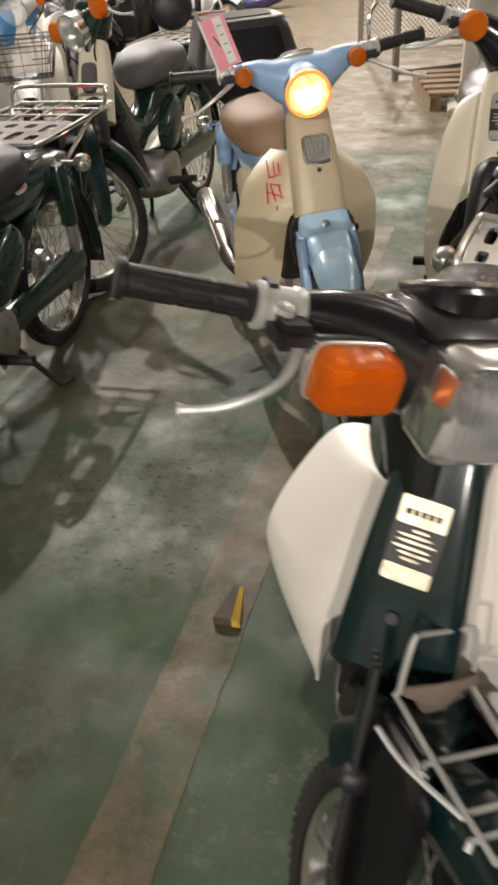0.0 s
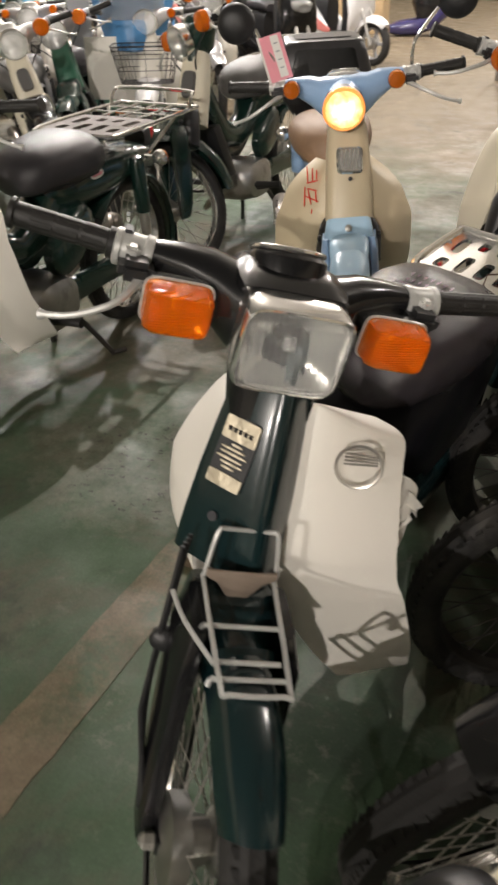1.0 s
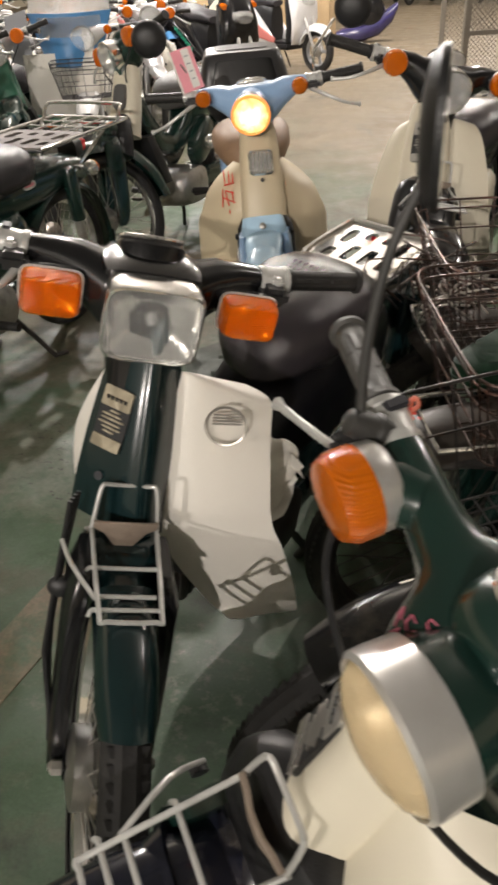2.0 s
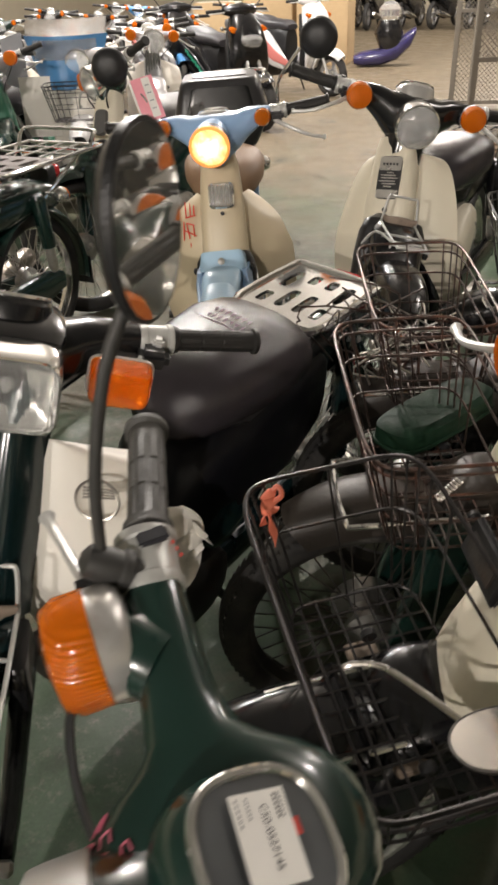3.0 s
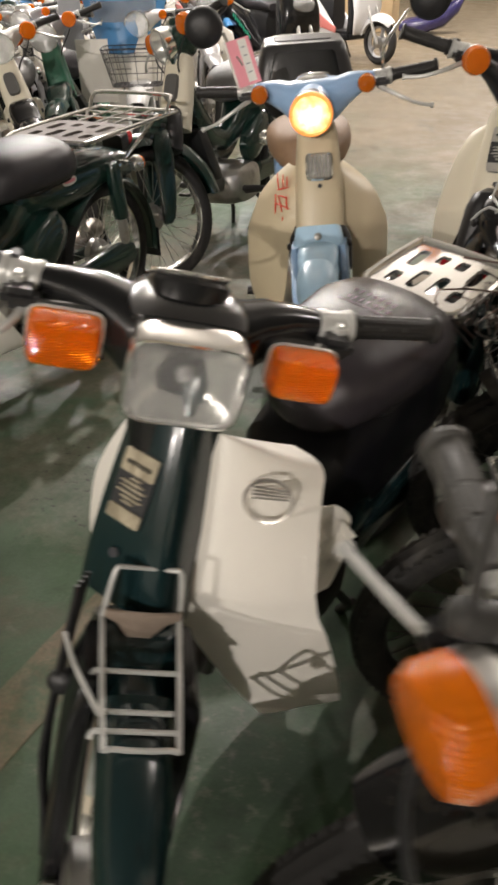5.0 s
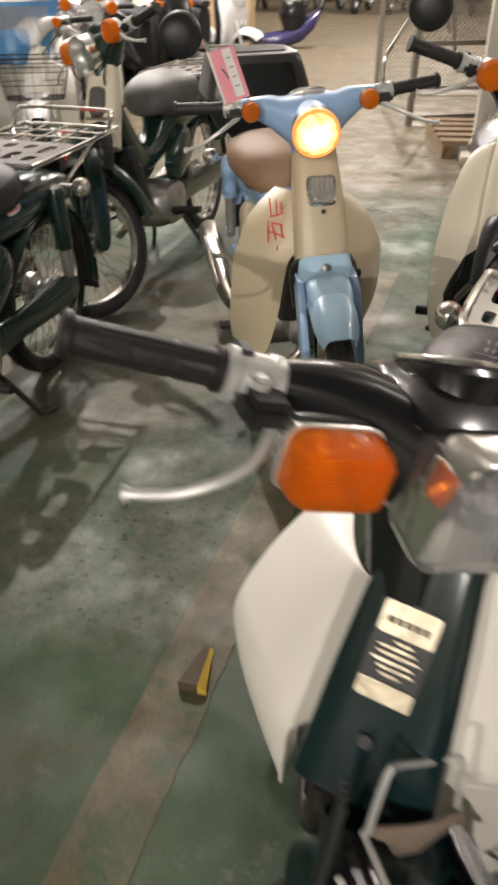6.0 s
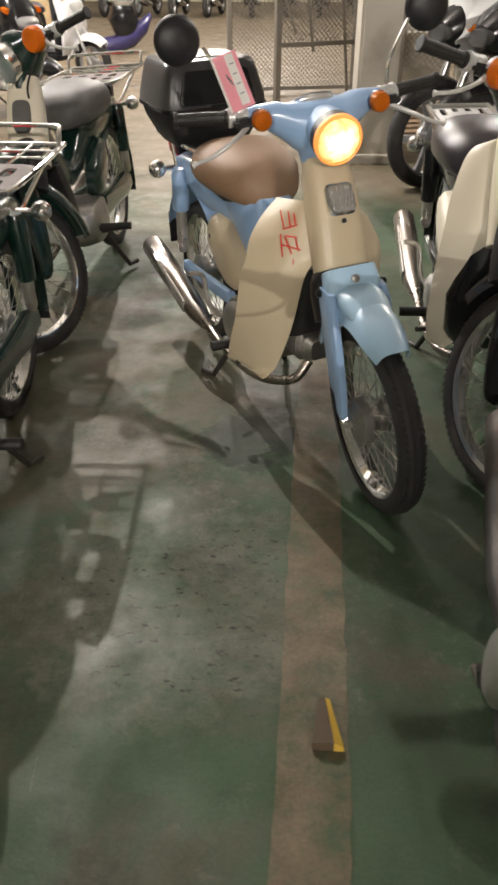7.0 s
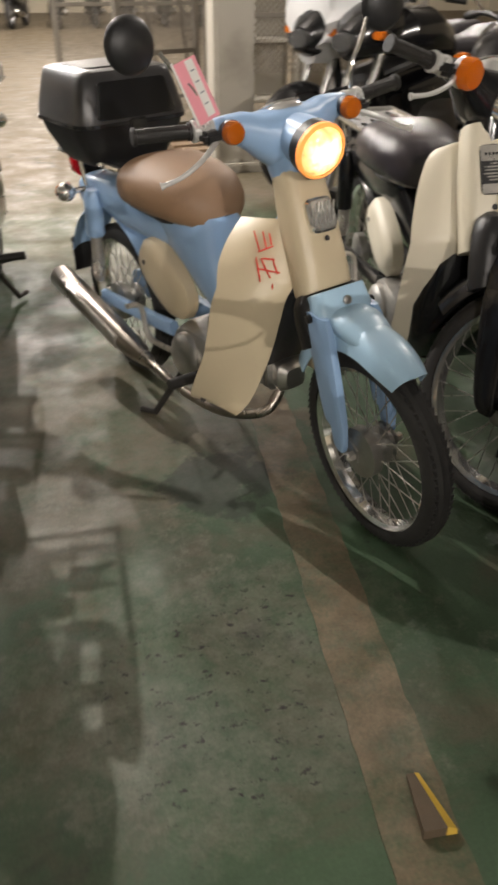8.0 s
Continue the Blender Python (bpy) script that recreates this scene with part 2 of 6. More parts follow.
WRAP = glassy("clear_wrap", (0.93, 0.93, 0.93), 0.12, 0.85, 1.2, 1.0, 18)


def floor_material(name, line=False):
    """Green painted concrete, worn to brown and tan; with line=True a tan stripe lies over it, worn through in places."""
    m = bpy.data.materials.new(name)
    m.use_nodes = True
    nt = m.node_tree
    b = nt.nodes["Principled BSDF"]
    tc = nt.nodes.new("ShaderNodeTexCoord")

    def noise_node(scale, detail=8, rough=0.6, sx=1, sy=1, twist=0.0, shift=0.0):
        mp = nt.nodes.new("ShaderNodeMapping")
        mp.inputs["Scale"].default_value = (sx, sy, 1)
        mp.inputs["Location"].default_value = (shift, shift * 0.7, 0)
        n = nt.nodes.new("ShaderNodeTexNoise")
        n.inputs["Scale"].default_value, n.inputs["Detail"].default_value, n.inputs["Roughness"].default_value = scale, detail, rough
        n.inputs["Distortion"].default_value = twist
        nt.links.new(tc.outputs["Object"], mp.inputs["Vector"])
        nt.links.new(mp.outputs["Vector"], n.inputs["Vector"])
        return n.outputs["Fac"]

    def span(v, a, c, lo=0.0, hi=1.0):
        r = nt.nodes.new("ShaderNodeMapRange")
        for k, x in (("From Min", a), ("From Max", c), ("To Min", lo), ("To Max", hi)):
            r.inputs[k].default_value = x
        nt.links.new(v, r.inputs["Value"])
        return r.outputs["Result"]

    def calc(op, a, c):
        x = nt.nodes.new("ShaderNodeMath")
        x.operation = op
        for k, v in ((0, a), (1, c)):
            if isinstance(v, float):
                x.inputs[k].default_value = v
            else:
                nt.links.new(v, x.inputs[k])
        return x.outputs["Value"]

    def blend(f, a, c):
        x = nt.nodes.new("ShaderNodeMix")
        x.data_type = "RGBA"
        nt.links.new(f, x.inputs["Factor"])
        for k, v in (("A", a), ("B", c)):
            if isinstance(v, tuple):
                x.inputs[k].default_value = (*v, 1)
            else:
                nt.links.new(v, x.inputs[k])
        return x.outputs["Result"]

    sep = nt.nodes.new("ShaderNodeSeparateXYZ")
    nt.links.new(tc.outputs["Object"], sep.inputs["Vector"])
    big = noise_node(0.8, 6, 0.6, shift=3.1)
    aisle = span(calc("ADD", sep.outputs["Y"], span(big, 0.3, 0.7, -1.3, 1.3)), 4.0, 6.4)
    c = blend(span(noise_node(1.3), 0.38, 0.62), (0.031, 0.054, 0.028), (0.052, 0.093, 0.048))
    c = blend(span(noise_node(1.7, 10, 0.68, twist=0.5), 0.49, 0.60, 0, 0.70), c, (0.076, 0.063, 0.041))
    c = blend(aisle, c, (0.150, 0.118, 0.076))
    c = blend(span(noise_node(3.4, 9, 0.7, twist=0.4, shift=7.0), 0.57, 0.66, 0, 0.65), c, (0.024, 0.026, 0.019))
    pale = calc("MULTIPLY", span(noise_node(24, 10, 0.8), 0.52, 0.64), span(noise_node(1.9, 5, 0.6, shift=11.0), 0.50, 0.62, 0, 0.75))
    c = blend(pale, c, (0.140, 0.138, 0.104))
    c = blend(span(noise_node(10, 9, 0.72, 1, 0.16), 0.63, 0.69, 0, 0.5), c, (0.14, 0.135, 0.11))
    c = blend(span(noise_node(8, 9, 0.72, 0.2, 1, shift=5.0), 0.63, 0.69, 0, 0.5), c, (0.016, 0.017, 0.013))
    def spot(x, y, r, ragged, hi):
        """A patch round x, y with an uneven rim."""
        d = nt.nodes.new("ShaderNodeVectorMath")
        d.operation = "DISTANCE"
        d.inputs[1].default_value = (x, y, 0)
        nt.links.new(tc.outputs["Object"], d.inputs[0])
        e = calc("ADD", d.outputs["Value"], span(noise_node(ragged, 9, 0.7, shift=x), 0.3, 0.7, -r * 0.8, r * 0.8))
        return span(e, r, r * 0.72, 0, hi)

    # Pale scuffs that also paint in the pool of lamplight between cast shadows.
    c = blend(calc("MULTIPLY", spot(-0.20, 1.85, 0.42, 3.0, 0.55), span(noise_node(16, 10, 0.8, shift=4.0), 0.40, 0.62)), c, (0.140, 0.142, 0.106))
    c = blend(calc("MULTIPLY", spot(-0.14, 1.80, 0.32, 4.0, 1.0), span(noise_node(30, 6, 0.7, 1, 1.6, shift=6.0), 0.585, 0.62)), c, (0.014, 0.012, 0.010))
    c = blend(calc("MULTIPLY", spot(-0.45, 2.75, 0.50, 3.0, 0.6), span(noise_node(13, 10, 0.8, shift=8.0), 0.42, 0.60)), c, (0.155, 0.140, 0.105))
    c = blend(calc("MULTIPLY", spot(-0.75, 3.05, 0.95, 2.0, 0.85), span(noise_node(5, 10, 0.8, shift=13.0), 0.36, 0.60)), c, (0.118, 0.094, 0.062))
    c = blend(spot(0.0, 2.52, 0.17, 7.0, 0.7), c, (0.012, 0.014, 0.010))
    if line:
        keep = calc("SUBTRACT", 0.88, span(noise_node(5.5, 10, 0.78, shift=2.0), 0.46, 0.62, 0, 0.80))
        tan = blend(span(noise_node(11, 8, 0.7), 0.35, 0.65), (0.112, 0.082, 0.050), (0.178, 0.134, 0.085))
        c = blend(keep, c, tan)
    c = blend(span(noise_node(34, 6, 0.75), 0.67, 0.73, 0, 0.6), c, (0.022, 0.020, 0.016))
    fine = span(noise_node(130, 4, 0.7), 0.3, 0.7, 0.84, 1.14)
    mul = nt.nodes.new("ShaderNodeMix")
    mul.data_type, mul.blend_type = "RGBA", "MULTIPLY"
    mul.inputs["Factor"].default_value = 1.0
    nt.links.new(c, mul.inputs["A"])
    nt.links.new(fine, mul.inputs["B"])
    nt.links.new(mul.outputs["Result"], b.inputs["Base Color"])
    nt.links.new(span(noise_node(4.2, 9, 0.7, shift=9.0), 0.35, 0.65, 0.36, 0.78), b.inputs["Roughness"])
    b.inputs["Specular IOR Level"].default_value = 0.38
    bp = nt.nodes.new("ShaderNodeBump")
    bp.inputs["Strength"].default_value, bp.inputs["Distance"].default_value = 0.35, 0.003
    nt.links.new(noise_node(45, 8, 0.75), bp.inputs["Height"])
    nt.links.new(bp.outputs["Normal"], b.inputs["Normal"])
    return m


FLOORM = floor_material("painted_concrete")
LINEM = floor_material("worn_tan_line", True)


# ---- mesh helpers ----
def V(*a):
    return Vector(a)


def part(name, bm, material, parent=None, label="", m=None, smooth=38):
    if m is not None:
        bm.transform(m)
    bmesh.ops.recalc_face_normals(bm, faces=bm.faces)
    me = bpy.data.meshes.new(name)
    bm.to_mesh(me)
    bm.free()
    me.materials.append(material)
    me.polygons.foreach_set("use_smooth", [True] * len(me.polygons))
    me.set_sharp_from_angle(angle=radians(smooth))
    ob = new(name, me)
    if parent is not None:
        ob.parent = parent
    if label:
        ob["label"] = label
    return ob


def loft(rings, cap=True, bm=None, closed=True, loop=False):
    bm = bm or bmesh.new()
    rows = [[bm.verts.new(p) for p in r] for r in rings]
    n = len(rows[0])
    pairs = list(zip(rows, rows[1:])) + ([(rows[-1], rows[0])] if loop else [])
    for a, b in pairs:
        for i in range(n if closed else n - 1):
            j = (i + 1) % n
            bm.faces.new((a[i], a[j], b[j], b[i]))
    if cap and not loop:
        bm.faces.new(rows[0])
        bm.faces.new(rows[-1])
    return bm


def oval(c, u, v, hu, hv, n=16, p=2.0):
    """A superellipse round c in the plane of u and v."""
    c, u, v, out = Vector(c), Vector(u), Vector(v), []
    for i in range(n):
        a = 2 * math.pi * i / n
        ca, sa = math.cos(a), math.sin(a)
        out.append(c + u * hu * math.copysign(abs(ca) ** (2 / p), ca) + v * hv * math.copysign(abs(sa) ** (2 / p), sa))
    return out


X, Y, Z = Vector((1, 0, 0)), Vector((0, 1, 0)), Vector((0, 0, 1))


def along_x(rows, n=16, p=2.4):
    """rows: x, y, z, half width, half height."""
    return loft([oval((x, y, z), Y, Z, hw, hh, n, p) for x, y, z, hw, hh in rows])


def along_y(rows, n=16, p=2.4):
    return loft([oval((x, y, z), X, Z, hx, hz, n, p) for y, x, z, hx, hz in rows])


def along_z(rows, n=16, p=2.4):
    return loft([oval((x, y, z), X, Y, hx, hy, n, p) for z, x, y, hx, hy in rows])


def spline(pts, k=5):
    pts = [Vector(p) for p in pts]
    out = []
    for i in range(len(pts) - 1):
        p0, p1, p2, p3 = pts[max(i - 1, 0)], pts[i], pts[i + 1], pts[min(i + 2, len(pts) - 1)]
        for j in range(k):
            t = j / k
            out.append(0.5 * ((2 * p1) + (p2 - p0) * t + (2 * p0 - 5 * p1 + 4 * p2 - p3) * t * t + (3 * p1 - p0 - 3 * p2 + p3) * t ** 3))
    return out + [pts[-1]]


def tube(pts, r, n=8, bm=None, loop=False):
    """A round bar along pts; r is one radius or one for each point."""
    pts = [Vector(p) for p in pts]
    rs = r if isinstance(r, (list, tuple)) else [r] * len(pts)
    rings, u = [], None
    for i, p in enumerate(pts):
        d = (pts[(i + 1) % len(pts)] - pts[i - 1]) if loop else (pts[min(i + 1, len(pts) - 1)] - pts[max(i - 1, 0)])
        d.normalize()
        if u is None:
            u = d.orthogonal()
        u = (u - d * u.dot(d)).normalized()
        rings.append(oval(p, u, d.cross(u), rs[i], rs[i], n))
    return loft(rings, True, bm, True, loop)


def lathe(profile, origin, axis, n=24, bm=None, cap=True):
    """profile: radius, height along axis."""
    axis = Vector(axis).normalized()
    u = axis.orthogonal().normalized()
    v = axis.cross(u)
    return loft([oval(Vector(origin) + axis * h, u, v, max(r, 0.0004), max(r, 0.0004), n) for r, h in profile], cap, bm)


def box(c, s, bevel=0.004, bm=None):
    bm2 = bmesh.new()
    bmesh.ops.create_cube(bm2, size=1.0, matrix=Matrix.Translation(c) @ Matrix.Diagonal((*s, 1)))
    if bevel:
        bmesh.ops.bevel(bm2, geom=bm2.edges[:], offset=min(bevel, min(s) * 0.4), segments=2, affect="EDGES")
    if bm is None:
        return bm2
    join(bm, bm2)
    return bm


def join(bm, other):
    me = bpy.data.meshes.new("join")
    other.to_mesh(me)
    other.free()
    bm.from_mesh(me)
    bpy.data.meshes.remove(me)
    return bm


def sheet(grid, thick):
    bm = loft(grid, cap=False, closed=False)
    bm.normal_update()
    bmesh.ops.solidify(bm, geom=bm.faces[:], thickness=thick)
    return bm


def shell(rings, thick=0.002):
    """A thin cover: rings closed in front, open behind."""
    bm = loft(rings, cap=False)
    bm.verts.ensure_lookup_table()
    bm.faces.new(bm.verts[-len(rings[0]):])
    bmesh.ops.recalc_face_normals(bm, faces=bm.faces)
    bmesh.ops.solidify(bm, geom=bm.faces[:], thickness=thick)
    return bm


def empty(name, m):
    e = new(name)
    e.empty_display_size = 0.1
    e.matrix_basis = m
    return e


# ---- wheels ----
def wheel(name, x, root, m, r=0.275, w=0.034, fine=True, cast=False, worn=False):
    """A wheel round the axle at x: hub with tyre, rim and spokes under it. worn darkens rim and spokes."""
    c = V(x, 0, r)
    hub = part(name, lathe([(0.012, -0.055), (0.05, -0.05), (0.062, -0.046), (0.062, -0.02), (0.035, -0.012), (0.03, 0.012), (0.045, 0.02), (0.045, 0.03), (0.012, 0.05)], c, Y, 24), ALU, root, "spoked wheel with a dull aluminium hub" if not cast else "cast alloy wheel", m)
    prof = []
    k = 14
    for i in range(k + 1):
        a = math.pi * (-0.12 + 1.24 * i / k)
        g = 0.0025 if i in (5, 9, 7) and fine else 0.0
        prof.append((r - w + math.sin(a) * w - g, -math.cos(a) * w * 0.95))
    prof.append((r - w - 0.022, 0.02))
    prof.append((r - w - 0.022, -0.02))
    bm = lathe(prof, c, Y, 56 if fine else 32, cap=False)
    if fine:
        for i in range(84):
            a = 2 * math.pi * i / 84
            for s in (-1, 1):
                rad = V(math.cos(a), 0, math.sin(a))
                tan = V(-math.sin(a), 0, math.cos(a))
                q = c + rad * (r - 0.0090) + Y * s * 0.0185
                mm = Matrix((tan * 0.0125 + Y * s * 0.005, Y * 0.012, rad * 0.0025)).transposed().to_4x4()
                bmesh.ops.create_cube(bm, size=1.0, matrix=Matrix.Translation(q) @ mm)
    part("tyre", bm, TYRE, hub, "", m)
    ri = r - 2 * w * 0.86
    part("rim", lathe([(ri + 0.012, -0.026), (ri + 0.016, -0.022), (ri + 0.004, -0.016), (ri - 0.004, 0), (ri + 0.004, 0.016), (ri + 0.016, 0.022), (ri + 0.012, 0.026), (ri, 0.02), (ri - 0.008, 0), (ri, -0.02), (ri + 0.012, -0.026)], c, Y, 48, cap=False), SILVER if cast else DARKSTEEL if worn else CHROME, hub, "", m)
    bm = bmesh.new()
    if cast:
        for i in range(5):
            a = 2 * math.pi * i / 5
            d = V(math.cos(a), 0, math.sin(a))
            t = V(-math.sin(a), 0, math.cos(a))
            loft([oval(c + d * q, t, Y, h, 0.012, 8, 3) for q, h in ((0.03, 0.035), (0.09, 0.017), (ri, 0.026))], True, bm)
        part("spokes", bm, SILVER, hub, "", m)
    else:
        for i in range(36):
            a = 2 * math.pi * i / 36
            b = a + (0.42 if i % 2 else -0.42)
            s = 0.018 if i % 4 < 2 else -0.03
            tube([c + V(math.cos(b) * 0.045, s, math.sin(b) * 0.045), c + V(math.cos(a) * ri, 0, math.sin(a) * ri)], 0.0014, 4, bm)
        part("spokes", bm, DARKSTEEL if worn else OLDCHROME, hub, "", m)
    return hub


def spring(a, b, r, turns, wire, bm=None):
    a, b = Vector(a), Vector(b)
    d = (b - a).normalized()
    u = d.orthogonal().normalized()
    v = d.cross(u)
    n = turns * 10
    return tube([a.lerp(b, i / n) + (u * math.cos(i * math.pi / 5) + v * math.sin(i * math.pi / 5)) * r for i in range(n + 1)], wire, 5, bm)


# ---- step-through motorcycle ----
AX, AXD = V(0.675, 0, 0), V(-0.454, 0, 0.891)


SHOULDERS = {"high": ((0.60, 0.204), (0.66, 0.194), (0.72, 0.178), (0.77, 0.158), (0.795, 0.136), (0.803, 0.110)),
             "sloped": ((0.60, 0.200), (0.66, 0.176), (0.70, 0.140), (0.735, 0.100), (0.755, 0.066)),
             "slant": ((0.60, 0.201), (0.65, 0.188), (0.695, 0.169), (0.720, 0.155), (0.734, 0.142), (0.742, 0.125), (0.745, 0.106)),
             "soft": ((0.60, 0.194), (0.645, 0.174), (0.680, 0.144), (0.708, 0.110), (0.728, 0.080)),
             "tall": ((0.60, 0.214), (0.67, 0.213), (0.74, 0.208), (0.768, 0.205), (0.785, 0.198), (0.794, 0.182), (0.797, 0.150)),
             "square": ((0.60, 0.212), (0.66, 0.207), (0.71, 0.200), (0.738, 0.191), (0.754, 0.178), (0.761, 0.158), (0.763, 0.130))}


def wing_point(side, z, yi, yo, t, dip=0.015, sweep=1.0):
    mid = 0.352 - abs(z - 0.60) ** 1.6 * 0.55 if z < 0.60 else 0.352 - (z - 0.60) * 0.42
    back = 0.085 * t ** 2.2 + 0.03 * t + (0.05 * max(0, 0.42 - z) / 0.2) * t
    return V(mid - back * sweep, side * (yi + (yo - yi) * t), z - dip * t * t)


def wing(side, style="sloped", low=0.235, trim=0.0, sweep=1.0):
    """One half of the leg shield: a curved sheet from the stem outwards and back."""
    zs = [(low, 0.160, 0.170), (low + 0.004, 0.147, 0.182), (low + 0.014, 0.136, 0.194), (low + 0.035, 0.123, 0.206), *[(low + 0.035 + (0.525 - low) * k, yi, yo) for k, yi, yo in ((0.28, 0.108, 0.217), (0.55, 0.098, 0.218), (0.80, 0.091, 0.215))], (0.56, 0.080, 0.210)]
    if style == "slant":
        zs = [(low, 0.084, 0.092), (low + 0.012, 0.083, 0.110), (low + 0.045, 0.082, 0.142), (low + 0.11, 0.081, 0.179), (low + 0.18, 0.080, 0.202)]
    zs += [(z, 0.052, yo) for z, yo in SHOULDERS[style]]
    if style == "tall":
        zs = [(z, yi + 0.085 * max(0.0, (0.585 - z) / 0.24), yo + 0.055 * (0.76 - z) / 0.40 + 0.070 * max(0.0, (0.70 - z) / 0.35)) for z, yi, yo in zs]
    zs = [(z, max(0.05, yi - trim * 0.9), yo - trim) for z, yi, yo in zs]
    return sheet([[wing_point(side, z, yi, yo, i / 10, 0.015 + (0.35 * max(0.0, z - 0.66) if style in ("square", "tall") else 0.0) + (0.30 * max(0.0, 0.53 - z) if style == "tall" else 0.0), sweep) for i in range(11)] for z, yi, yo in spline(zs, 4)], 0.004 * side)


POD = [(0.172, 0.232, 0.930, 0.020, 0.020), (0.150, 0.234, 0.929, 0.021, 0.021), (0.120, 0.237, 0.925, 0.023, 0.023), (0.090, 0.239, 0.918, 0.025, 0.026), (0.068, 0.239, 0.910, 0.032, 0.032), (0.056, 0.239, 0.902, 0.047, 0.040), (0.046, 0.239, 0.895, 0.066, 0.047), (0.034, 0.239, 0.889, 0.081, 0.052), (0.018, 0.239, 0.886, 0.089, 0.055)]


# pressed fork legs of the blue bike: x, y, z and half sizes
LEGS = ((0.462, 0.066, 0.560, 0.030, 0.010), (0.476, 0.068, 0.530, 0.034, 0.013), (0.506, 0.069, 0.44, 0.031, 0.013), (0.530, 0.069, 0.35, 0.028, 0.013), (0.538, 0.069, 0.318, 0.026, 0.012), (0.550, 0.069, 0.306, 0.018, 0.011), (0.556, 0.069, 0.262, 0.014, 0.010), (0.560, 0.069, 0.250, 0.008, 0.008))


def cub(name, label, at, heading, lean=0, steer=0, size=1.0, body=GREEN, shield=CREAM, forkm=None, barm=None, seatm=SEATBLK, fenderm=None, sidem=None,
        head="round", winker="round", rear="rack", front="none", wings=True, emblem=True, mirrors="", fine=True, lit=False, group="", vent=False, rearwink=True, grips=True, stemm=None, shoulder="sloped", head_r=0.070, wr=0.275, low=0.235, lensm=None, bulky=False, trim=(0.0, 0.0), fw=0.052, reach=0.0, signals=(-1, 1), pipem=None, stem_w=1.0, plate_z=0.0, flap=False, pod=False, front_pose=None, wirem=None, wink_k=1.0, guard=False):
    root = tagged(empty(name, pose(at[0], at[1], 0, 0, 0, heading) @ pose(0, 0, 0, -lean) @ Matrix.Diagonal((size, size, size, 1))), label, "motorcycle", group)
    forkm, barm, fenderm, sidem, stemm = forkm or body, barm or body, fenderm or body, sidem or shield, stemm or shield
    S = Matrix.Translation(AX) @ Matrix.Rotation(radians(steer), 4, AXD) @ Matrix.Translation(-AX)
    if front_pose:
        fx_, fy_, fh_, fl_ = front_pose
        S = root.matrix_basis.inverted() @ pose(fx_, fy_, 0, 0, 0, fh_) @ pose(0, 0, 0, -fl_) @ S
    P = lambda n, bm, mt, lab="", par=root: part(n, bm, mt, par, lab)
    Q = lambda n, bm, mt, lab="", par=root: part(n, bm, mt, par, lab, S)
    # front end, turned with the bars
    wx = 0.60 - (0.275 - wr) * 0.6
    wheel("front_wheel", wx, root, S, wr, fine=fine, worn=reach > 0)
    for s in (-1, 1):
        Q("fork_leg", loft([oval((x - (0.008 if lit else 0), s * y, z), X, Y, hx * (1.45 if lit else 1.3 if front_pose else 1.0), hy, 14, 4) for x, y, z, hx, hy in (LEGS if lit else ((0.470, 0.056, 0.585, 0.034, 0.010), (0.485, 0.064, 0.545, 0.044, 0.016), (0.508, 0.066, 0.44, 0.041, 0.016), (0.530, 0.067, 0.34, 0.035, 0.016), (0.544, 0.067, 0.285, 0.031, 0.015), (0.556, 0.067, 0.250, 0.026, 0.014), (0.562, 0.067, 0.236, 0.016, 0.010)))]), forkm, "pressed steel fork leg")
        Q("fork_link", loft([oval((x, s * 0.05, z), Z, Y, 0.018, 0.010, 8, 3) for x, z in ((0.540, 0.262), (0.565, 0.266), (wx + 0.012, wr))]), ALU if forkm is not BLACK else BLACK)
        if not front_pose:
            Q("fork_bolt", lathe([(0.010, 0), (0.010, 0.008), (0.006, 0.011)], (0.452 if lit else 0.470, s * 0.080, 0.552 if lit else 0.60), Y * s, 10), BLACKPL)
        Q("axle_nut", lathe([(0.012, 0), (0.012, 0.014), (0.006, 0.02)], (wx, s * 0.060, wr), Y * s, 6), OLDCHROME)
    if front_pose:
        hn = Q("horn", lathe([(0.005, -0.016), (0.013, -0.013), (0.016, -0.003), (0.016, 0.005), (0.011, 0.009), (0.001, 0.010)], (0.462, -0.086, 0.512), (0.85, -0.3, 0.35), 20), BLACKPL, "dark round horn beside the fork")
        for k in range(4):
            part("cable", tube(spline([(0.40 + 0.008 * k, -0.070 - 0.004 * k, 0.64), (0.46 + 0.010 * k, -0.088 - 0.003 * k, 0.50 - 0.02 * k), (0.49 + 0.006 * k, -0.090 - 0.002 * k, 0.40), (0.56, -0.080, 0.285 + 0.01 * k)], 5), 0.0038, 6), BLACKPL, hn, "", S)
    rows = []
    tip, back = 60, 176 if flap else 150
    clear = 0.022 if front_pose or pod else 0.042
    for i in range(21):
        a = radians(back - i * (back - tip) / 20)
        rr = wr + clear + 0.010 * math.sin(i / 20 * math.pi)
        end = max(0.0, (i - 15) / 5)
        hw = (fw + (0.0 if lit else 0.005)) * (1 - (0.32 if lit else 0.20) * end ** 2)
        rows.append([V(wx - 0.006 + math.cos(a + 0.05 * end * (abs(j) / 5) ** 2) * (rr - 0.052 * (abs(j) / 5) ** 3), hw * (1 - (1 - abs(j) / 5) ** 1.5) * (1 if j > 0 else -1), wr + math.sin(a + 0.05 * end * (abs(j) / 5) ** 2) * (rr - 0.052 * (abs(j) / 5) ** 3)) for j in range(-5, 6)])
    Q("front_fender", sheet(rows, 0.004), fenderm, "front mudguard")
    def top(x):
        return wr + math.sqrt((wr + clear + 0.008) ** 2 - (x - wx) ** 2)

    drop = 0.045 if front == "basket" else 0.085 if front_pose or pod else 0.0
